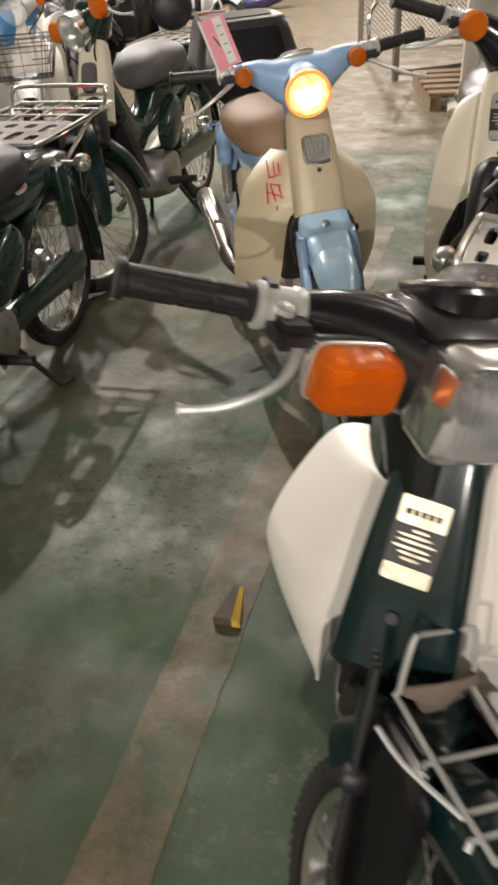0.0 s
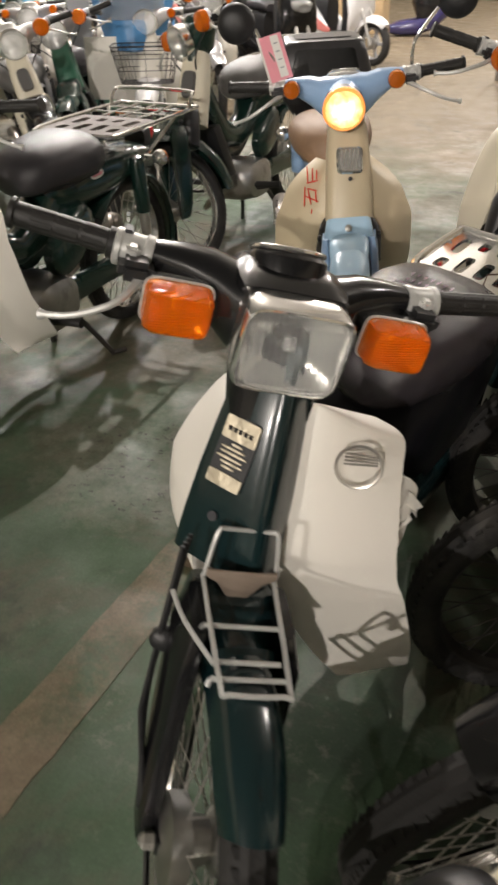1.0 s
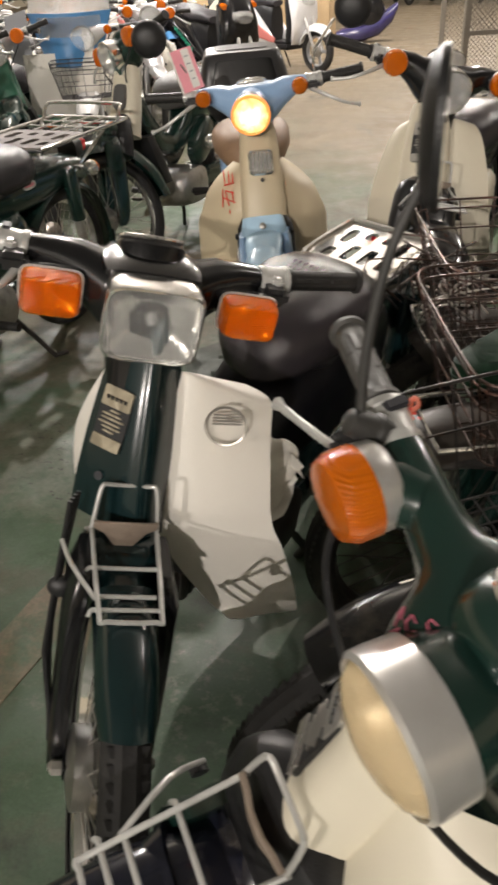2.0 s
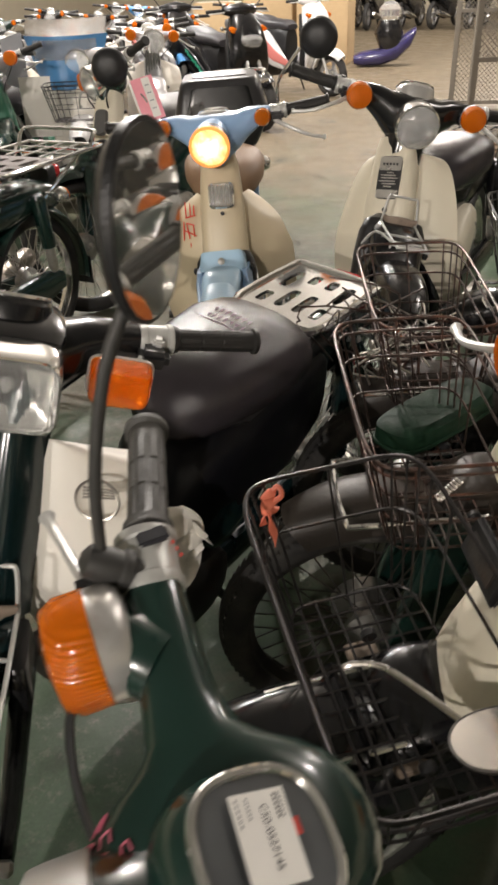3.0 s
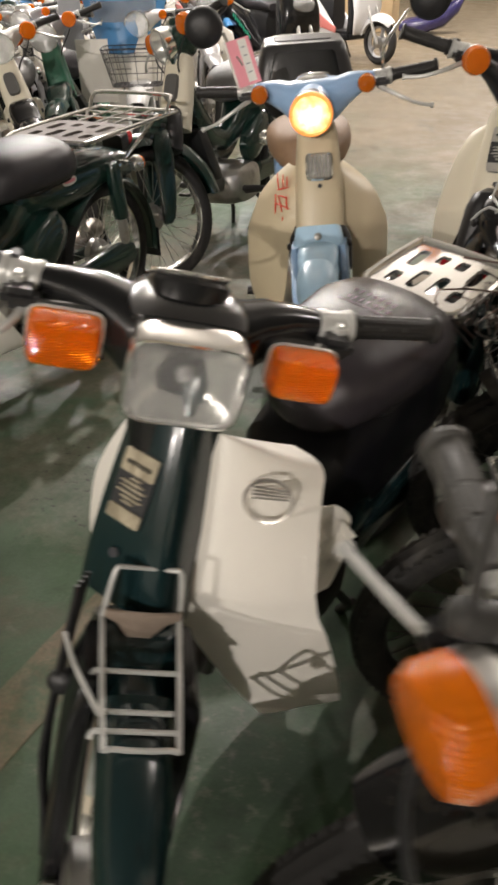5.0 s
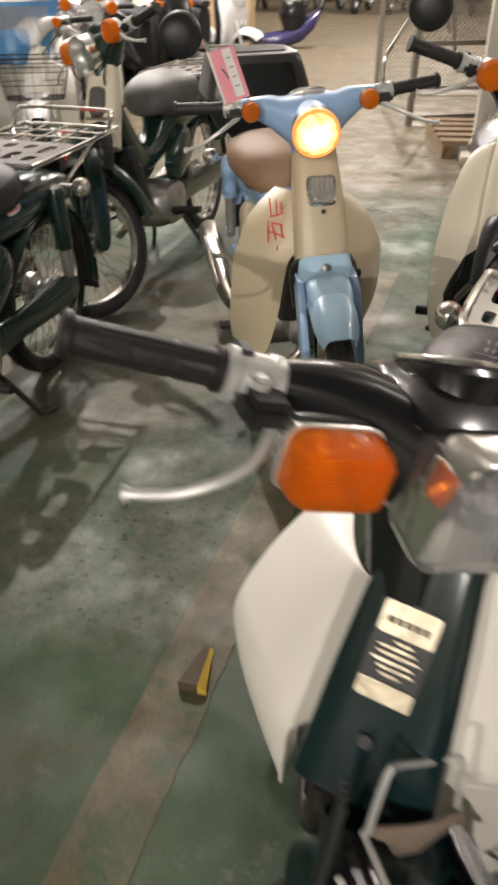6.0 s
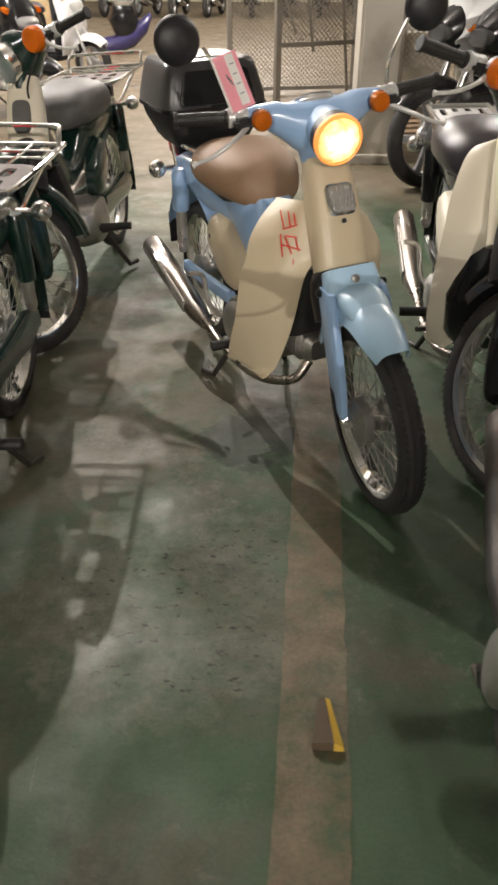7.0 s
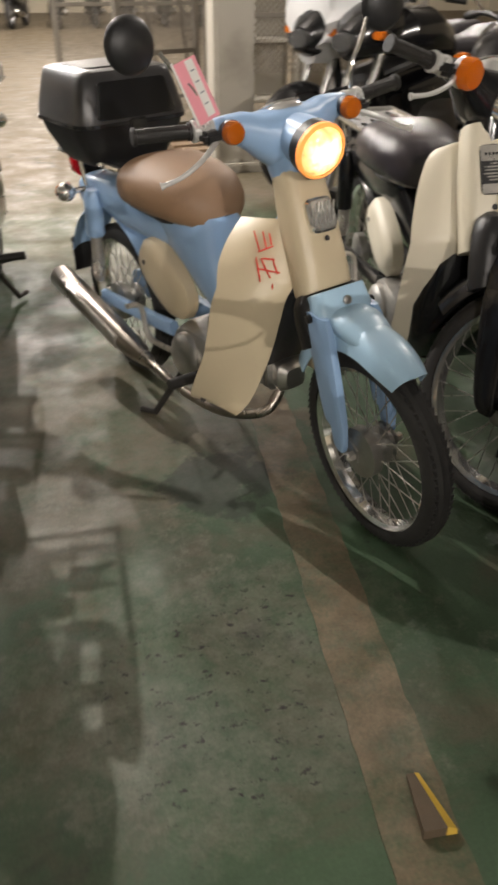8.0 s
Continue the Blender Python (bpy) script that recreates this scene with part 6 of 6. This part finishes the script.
# ---- details on the blue and beige bike ----
tb = tagged(empty("top_box", two_tone.matrix_basis @ pose(-0.575, 0, 0.712) @ Matrix.Diagonal((0.93, 0.90, 0.95, 1))), "black plastic top box on the rear carrier", "box")
part("base", loft([oval((0, 0, z), X, Y, a, b, 40, 7) for z, a, b in ((0.0, 0.112, 0.132), (0.02, 0.128, 0.148), (0.08, 0.156, 0.180), (0.120, 0.168, 0.192))]), BLACKPL, tb)
part("lid", loft([oval((dx, 0, z), X, Y, a, b, 40, p) for z, a, b, dx, p in ((0.129, 0.172, 0.196, 0, 7), (0.150, 0.171, 0.195, 0, 7), (0.215, 0.156, 0.176, -0.004, 8), (0.250, 0.146, 0.164, -0.007, 9), (0.262, 0.138, 0.155, -0.008, 9), (0.266, 0.120, 0.138, -0.008, 9))]), LIDPL, tb, "ridged satin black lid")
part("seam", loft([oval((0, 0, z), X, Y, 0.1755, 0.1995, 40, 7) for z in (0.119, 0.130)]), BLACK, tb)
part("front_panel", loft([oval((0.1745 - 0.24 * (z - 0.145), 0, z), X, Y, 0.003, w, 20, 6) for z, w in ((0.140, 0.128), (0.146, 0.140), (0.232, 0.118), (0.238, 0.106))]), BLACK, tb, "glossy black front panel")
part("lid_rib", loft([oval((-0.01, 0, z), X, Y, a, b, 28, 8) for z, a, b in ((0.264, 0.10, 0.118), (0.270, 0.095, 0.112))]), LIDPL, tb)
part("latch", box((0.176, 0, 0.122), (0.012, 0.06, 0.03), 0.005), BLACK, tb)

tag = tagged(empty("paper_tag", two_tone.matrix_basis @ SA @ pose(0.225, -0.185, 1.01, 8, -20, 20)), "pink and white paper tag on the mirror stem", "tag")
part("pink_strip", box((0, -0.004, -0.002), (0.0010, 0.066, 0.122), 0), PINKPAPER, tag)
part("white_strip", box((0, 0.006, 0), (0.0018, 0.024, 0.112), 0), PAPER, tag)
part("white_edge", box((0, -0.040, 0), (0.0012, 0.006, 0.125), 0), PAPER, tag)
for k in range(4):
    part("print_bar", box((0.0014, 0.006, 0.035 - 0.022 * k), (0.0008, 0.012, 0.003), 0), GREYPL, tag)
    part("print_bar", box((-0.0014, 0.006, 0.035 - 0.022 * k), (0.0008, 0.012, 0.003), 0), GREYPL, tag)


def strokes(name, parent, pts2, place, material, r, label):
    """Hand-drawn strokes as thin bars on a surface."""
    for a, b in pts2:
        part(name, tube([place(*a), place(*a).lerp(place(*b), 0.5), place(*b)], [r * 0.7, r, r * 0.8], 6), material, parent, label)


def on_wing(u, v):
    z = 0.62 + v
    q = wing_point(-1, z, 0.052, 0.19, 0.41 + 0.7 * u)
    return q + V(0.003, -0.001, 0.0)


marks = [((-0.22, 0.085), (-0.21, 0.060)), ((-0.10, 0.090), (-0.09, 0.056)), ((0.06, 0.093), (0.05, 0.052)), ((-0.25, 0.058), (0.08, 0.050)), ((-0.20, 0.030), (0.05, 0.036)), ((-0.16, 0.034), (-0.18, 0.000)), ((-0.24, 0.002), (0.16, 0.016)), ((0.06, 0.036), (-0.02, -0.006)), ((0.14, 0.040), (0.18, -0.012)), ((-0.04, -0.018), (-0.02, -0.050))]
strokes("ink_bar", two_tone, marks, on_wing, REDINK, 0.0022, "red marker bar")

# ---- round badge on the white leg shield ----
bc = wing_point(1, 0.738, 0.052, 0.20, 0.50, 0.042)
bn = V(0.86, 0.45, 0.25).normalized()
bu = V(-0.45, 0.86, 0).normalized()
bv = bn.cross(bu)
bm = tube([bc + bn * 0.003 + bu * math.cos(a) * 0.030 + bv * math.sin(a) * 0.030 for a in [2 * math.pi * k / 32 for k in range(32)]], 0.0022, 6, loop=True)
badge = part("badge", bm, OLDCHROME, green_near, "round raised badge in dull chrome")
for k in range(4):
    part("badge_bar", tube([bc + bn * 0.003 + bu * -0.020 + bv * (0.002 + 0.005 * k), bc + bn * 0.003 + bu * 0.024 + bv * (0.006 + 0.004 * k)], 0.0016, 5), OLDCHROME, badge)


def on_seat(u, v):
    x, y = -0.17 + v, u
    k = (-x - 0.10) / 0.08
    z, w, h = (0.6875 + 0.006 * k, 0.1135 + 0.0167 * k, 0.072 + 0.005 * k) if k < 1 else (0.6935 + 0.004 * (k - 1), 0.1302 + 0.0056 * (k - 1), 0.077 + 0.001 * (k - 1))
    return V(x, y, z + h * (1 - abs(y / w) ** 2.5) ** 0.4 + 0.0006)


for row in range(2):
    for k in range(7):
        u0 = -0.045 + 0.013 * k
        v0 = -0.065 + 0.024 * row + 0.08 * u0
        w0 = random.uniform(0.004, 0.007)
        strokes("ink_bar", green_near, [((u0, v0), (u0 + w0, v0 + random.uniform(-0.003, 0.003))), ((u0 + w0, v0 - 0.006), (u0 + random.uniform(0, w0), v0 + 0.008))], on_seat, PURPINK, 0.0010, "faded marker bar")
strokes("ink_bar", green_near, [((-0.055, -0.030), (0.0, -0.026)), ((0.0, -0.026), (0.055, -0.020))], on_seat, PURPINK, 0.0009, "faded marker bar")

# ---- tagged speedometer and its mirror ----
cm = green_meter.matrix_basis @ SC
mz = V(-0.43, 0, 0.90)
mu = V(0.90, 0, 0.43)


def dial(name, d, hu, hv, mt, parent, lab=""):
    c = V(0.221, 0.010, 0.9575)
    return part(name, loft([oval(c + mz * (d + e), mu, Y, hu, hv, 28, 3) for e in (0, 0.0012)]), mt, parent, lab, SC)


dial("dial", 0.0015, 0.0375, 0.0365, DIAL, green_meter, "dark meter dial under clear cover")
lab = tagged(empty("sticker", cm @ Matrix.Translation(V(0.221, 0.013, 0.9575) + mz * 0.0075) @ Matrix((mu, Y, mz)).transposed().to_4x4() @ pose(0.000, -0.006, 0, 0, 0, -93) @ Matrix.Diagonal((0.76, 0.76, 1, 1))), "white paper sticker printed with a number", "sticker")
part("paper", box((0, 0, 0), (0.062, 0.044, 0.0006), 0), PAPER, lab)
txt = bpy.data.curves.new("number", "FONT")
txt.body, txt.size, txt.align_x, txt.align_y = "C50-0527145", 0.0078, "CENTER", "CENTER"
tmp = bpy.data.objects.new("number", txt)
scene.collection.objects.link(tmp)
bpy.context.view_layer.update()
tme = bpy.data.meshes.new_from_object(tmp)
bpy.data.objects.remove(tmp)
tme.materials.append(INK)
num = new("printed_number", tme)
num.parent = lab
num.matrix_basis = pose(0, -0.002, 0.0008, 0, 0, 180)
for k in range(6):
    part("print_bar", box((0.0265 - 0.0034 * k, 0.0175, 0.0006), (0.0024, 0.0014, 0.0004), 0), FAINT, lab)
    part("print_bar", box((0.0265 - 0.0026 * k, 0.0095, 0.0006), (0.0019, 0.0013, 0.0004), 0), FAINT, lab)
    part("print_bar", box((0.0265 - 0.0030 * k, -0.0130, 0.0006), (0.0020, 0.0016, 0.0004), 0), SEATGREY, lab)
    part("print_bar", box((0.0265 - 0.0030 * k, -0.0165, 0.0006), (0.0020, 0.0013, 0.0004), 0), FAINT, lab)
part("red_pointer", box((0.004, -0.0255, -0.003), (0.012, 0.007, 0.001), 0), REDINK, lab)


def pod_top(u, a):
    """A point on the handlebar pod at u along the bar and angle a round it, from the front upwards."""
    rows = [(0.0, 0.239, 0.884, 0.092, 0.056)] + POD[::-1]
    for p, q in zip(rows, rows[1:]):
        if abs(u) <= q[0]:
            f = (abs(u) - p[0]) / (q[0] - p[0])
            x, z, hx, hz = [p[k] + (q[k] - p[k]) * f for k in (1, 2, 3, 4)]
            break
    return V(x + (hx + 0.0012) * abs(math.cos(a)) ** 0.8, u, z + (hz + 0.0012) * abs(math.sin(a)) ** 0.8)


for row in range(3):
    u0 = -0.046 + 0.010 * row
    while u0 < 0.034 + 0.008 * row:
        w0 = random.uniform(0.006, 0.010)
        a0 = 0.56 + 0.24 * row
        pts = [(u0 + w0 * f, a0 + g + random.uniform(-0.02, 0.02)) for f, g in random.choice((((0, -0.07), (0.2, 0.07), (0.6, -0.06), (1, 0.06)), ((0.9, 0.06), (0.1, 0.02), (0.3, -0.06), (1, -0.05)), ((0, 0.06), (0.5, -0.07), (1, 0.05), (0.5, 0.0))))]
        for aa, bb in zip(pts, pts[1:]):
            part("ink_bar", tube([pod_top(*aa), pod_top(*bb)], 0.0008, 5), PINKINK, green_meter, "pink marker bar", SC)
        u0 += w0 + 0.002
em = tagged(empty("rear_view_mirror", pose(0.922, 0.659, 1.191, 0, 0, 5)), "black oval mirror on a long stem at the handlebar", "mirror")
part("shell", loft([oval((x, 0, 0), Y, Z, a, b, 28, 2.2) for x, a, b in ((-0.012, 0.02, 0.025), (-0.008, 0.038, 0.046), (-0.001, 0.0455, 0.0525), (0.004, 0.0455, 0.0525))]), BLACKPL, em)
part("mirror_glass", loft([oval((x, 0, 0), Y, Z, 0.0432, 0.0500, 28, 2.2) for x in (0.0042, 0.0048)]), HAZY, em)
part("stem", tube(spline([(-0.040, -0.030, -0.212), (-0.038, -0.025, -0.15), (-0.026, -0.015, -0.08), (-0.006, -0.002, -0.03)], 4), 0.0042, 12), GREYBLK, em)
part("ball_joint", lathe([(0.005, -0.014), (0.011, -0.010), (0.013, 0.004), (0.0125, 0.012), (0.015, 0.014), (0.015, 0.019), (0.012, 0.021), (0.013, 0.030), (0.006, 0.034)], (-0.040, -0.032, -0.214), (0.8, 0.35, -0.45), 18), GREYBLK, em)

# ---- tape and loose mirror on the near basket ----
tp = tagged(empty("tape_knot", pose(0.880, 0.946, 0.806) @ Matrix.Diagonal((0.80, 0.80, 0.80, 1))), "salmon plastic tape knotted on the basket rim", "tape")
part("knot", loft([oval((0.003 * math.sin(3 * k), 0.003 * math.cos(2.3 * k), 0.016 - 0.007 * k), V(1, 0.2 * (k % 2), 0.3), V(0, 1, 0.2), w, w * 0.7, 10, 2.2) for k, w in enumerate((0.003, 0.011, 0.008, 0.013, 0.009, 0.012, 0.004))]), TAPE, tp)
for dx, dy, turn, n in ((0.0, -0.004, 1.0, 6), (-0.006, 0.003, -0.7, 4)):
    part("tape_end", sheet([[V(dx + turn * 0.0022 * k + 0.003 * math.sin(1.7 * k + j), dy - 0.008 + 0.008 * j + 0.002 * math.cos(2 * k), -0.014 - 0.011 * k - 0.003 * j * (k % 2)) for j in range(3)] for k in range(n)], 0.0012), TAPE, tp)
part("tape_loop", tube(spline([(0, 0, 0.004), (0.010, 0.007, 0.020), (0.018, 0.003, 0.010), (0.004, 0, -0.004)], 4), 0.004, 6), TAPE, tp)
lm = tagged(empty("loose_mirror", pose(1.158, 0.822, 0.678, -5, -6, 30) @ Matrix.Diagonal((0.90, 0.90, 0.90, 1))), "loose oval mirror with a bent stem lying in the basket", "mirror")
part("shell", loft([oval((0, 0, z), X, Y, a, b, 28, 2.2) for z, a, b in ((-0.014, 0.02, 0.014), (-0.008, 0.052, 0.036), (0.0, 0.058, 0.042), (0.003, 0.058, 0.042))]), DARKSTEEL, lm)
part("mirror_glass", loft([oval((0, 0, z), X, Y, 0.055, 0.039, 28, 2.2) for z in (0.0032, 0.0036)]), PALEMIRROR, lm)
part("stem", tube(spline([(-0.02, 0.02, -0.008), (-0.05, 0.07, 0.0), (-0.09, 0.13, 0.005), (-0.12, 0.15, 0.0), (-0.135, 0.152, -0.004)], 4), 0.004, 8), OLDCHROME, lm)

# ---- oval label on the delivery bike ----
ol = tagged(empty("oval_label", left_rack.matrix_basis @ pose(-0.33, 0.090, 0.625)), "red and white oval label on the body side", "label")
part("label_face", loft([oval((0, y, 0), X, Z, 0.038, 0.014, 24, 2.4) for y in (0, 0.0015)]), PAPER, ol)
part("label_band", loft([oval((0, y, 0), X, Z, 0.030, 0.006, 20, 3) for y in (0.0016, 0.0022)]), PINKPAPER, ol)

# ---- grey plate and coil spring on the baskets ----
pl = tagged(empty("basket_plate", pose(1.115, 0.97, 0.765, 0, 20, 25)), "dark grey plastic plate fixed to the basket rim", "plate")
part("plate_body", box((0, 0, 0), (0.012, 0.10, 0.05), 0.005), BLACKPL, pl)
part("plate_rib", box((-0.007, 0, 0), (0.004, 0.07, 0.024), 0.002), DARKSTEEL, pl)
sp = tagged(empty("coil_spring", pose(1.05, 1.035, 0.785, 0, 0, 0)), "thin steel coil spring on the basket rim", "spring")
part("coil", spring((0, 0, 0), (0.022, 0.012, 0.024), 0.0045, 9, 0.0011), OLDCHROME, sp)

# ---- tangle of wire in the third basket ----
tw_ = tagged(empty("wire_tangle", pose(0.86, 1.74, 0.62, 0, 0, 20)), "tangle of rusty wire heaped in the basket", "scrap wire")
for k in range(26):
    p0 = V(random.uniform(-0.15, 0.15), random.uniform(-0.13, 0.13), random.uniform(0, 0.04))
    p1 = p0 + V(random.uniform(-0.08, 0.08), random.uniform(-0.08, 0.08), random.uniform(0.02, 0.10))
    p2 = V(random.uniform(-0.15, 0.15), random.uniform(-0.13, 0.13), random.uniform(0.0, 0.14))
    part("rod", tube(spline([p0, p1, p2], 4), random.uniform(0.0016, 0.003), 6), RUSTWIRE if k % 3 else OLDCHROME, tw_)

# ---- panel lying in the far basket ----
gp = tagged(empty("plastic_panel", pose(0.985, 1.50, 0.612, 0, 0, 62)), "dark green rounded plastic panel lying in the wire basket", "panel")
part("panel_body", loft([oval((0, 0, z), X, Y, a * 0.9, b * 0.95, 28, 3.5) for z, a, b in ((0, 0.138, 0.048), (0.012, 0.145, 0.054), (0.038, 0.143, 0.052), (0.046, 0.130, 0.042))]), DULLGREEN, gp)
part("panel_rim", tube(oval((0, 0, 0.012), X, Y, 0.1315, 0.0515, 36, 3.5), 0.003, 6, loop=True), DULLGREEN, gp)

# ---- wedge on the floor line ----
wd = tagged(empty("rubber_wedge", pose(0.113, 1.425, 0.003, 0, 0, -4)), "small brown wedge with a yellow edge on the floor", "wedge")
YEL = mat("yellow_edge", (0.55, 0.36, 0.05), 0.6, 0, 40, 0.2, dirt=0.2)
BRN = mat("brown_rubber", (0.085, 0.06, 0.035), 0.7, 0, 40, 0.25, 0.3, 200)
part("body", loft([[V(-0.026, 0, 0), V(0.014, 0, 0), V(0.014, 0, 0.024), V(-0.026, 0, 0.022)], [V(-0.012, 0.115, 0), V(0.002, 0.115, 0), V(0.002, 0.115, 0.006), V(-0.012, 0.115, 0.005)]]), BRN, wd)
part("yellow_edge", loft([[V(0.0145, 0, 0), V(0.034, 0, 0), V(0.032, 0, 0.014), V(0.0145, 0, 0.024)], [V(0.0025, 0.115, 0), V(0.012, 0.115, 0), V(0.011, 0.115, 0.003), V(0.0025, 0.115, 0.006)]]), YEL, wd)

# ---- blue cowl on the delivery bike ----
cw = tagged(empty("leg_cowl", white_blue.matrix_basis @ pose(0.225, -0.075, 0.800) @ Matrix.Diagonal((0.95, 1.30, 0.92, 1))), "blue plastic handlebar cowl with a grey side flap", "cowl")
part("cowl_shell", sheet([[V(0.14 - 0.35 * (k / 4) ** 2 * 0.5 - 0.05 * u, 0.19 * k / 4 * (0.76 + 0.24 * u), 0.04 + 0.20 * u) for k in range(-4, 5)] for u in (-0.5, -0.2, 0.1, 0.4, 0.7, 1.0)], 0.006), SKYBLUE, cw)
part("apron", sheet([[V(0.085 - 0.02 * abs(y), y, 0.02 - 0.36 * u) for y in (-0.22, -0.14, -0.05, 0.04, 0.12)] for u in (0, 0.3, 0.6, 1.0)], 0.006), WHITEPL, cw, "white plastic apron below the cowl")
part("window", sheet([[V(0.148 - 0.35 * (k / 4) ** 2 * 0.5 - 0.05 * u, 0.19 * k / 4, 0.04 + 0.20 * u) for k in (-3, -2, -1, 0, 1, 2, 3)] for u in (0.35, 0.6, 0.9)], 0.003), WRAP, cw, "hazy clear window")
part("screen", sheet([[V(0.09 - 0.35 * (k / 4) ** 2 * 0.5 - 0.10 * u, 0.185 * k / 4, 0.24 + 0.09 * u) for k in range(-4, 5)] for u in (0, 0.5, 1.0)], 0.003), LENS, cw, "clear screen")
part("side_flap", sheet([[V(0.02 - 0.03 * a, -0.185 - 0.10 * a, 0.27 - 0.34 * u - 0.04 * a * (1 - 2 * u)) for a in (0, 0.5, 1.0)] for u in (0, 0.4, 0.8, 1.0)], 0.004), GREYPL, cw, "grey side flap")

# ---- green lettering as plain bars on the black scooter ----
TEALINK = mat("green_lettering", (0.05, 0.45, 0.28), 0.4)
for s_ in (-1, 1):
    for k in range(9):
        part("lettering_bar", box((-0.14 - 0.040 * k, s_ * 0.212, 0.475 + 0.021 * k), (0.020, 0.006, 0.036 + 0.012 * (k % 2)), 0.002), TEALINK, black_scooter)
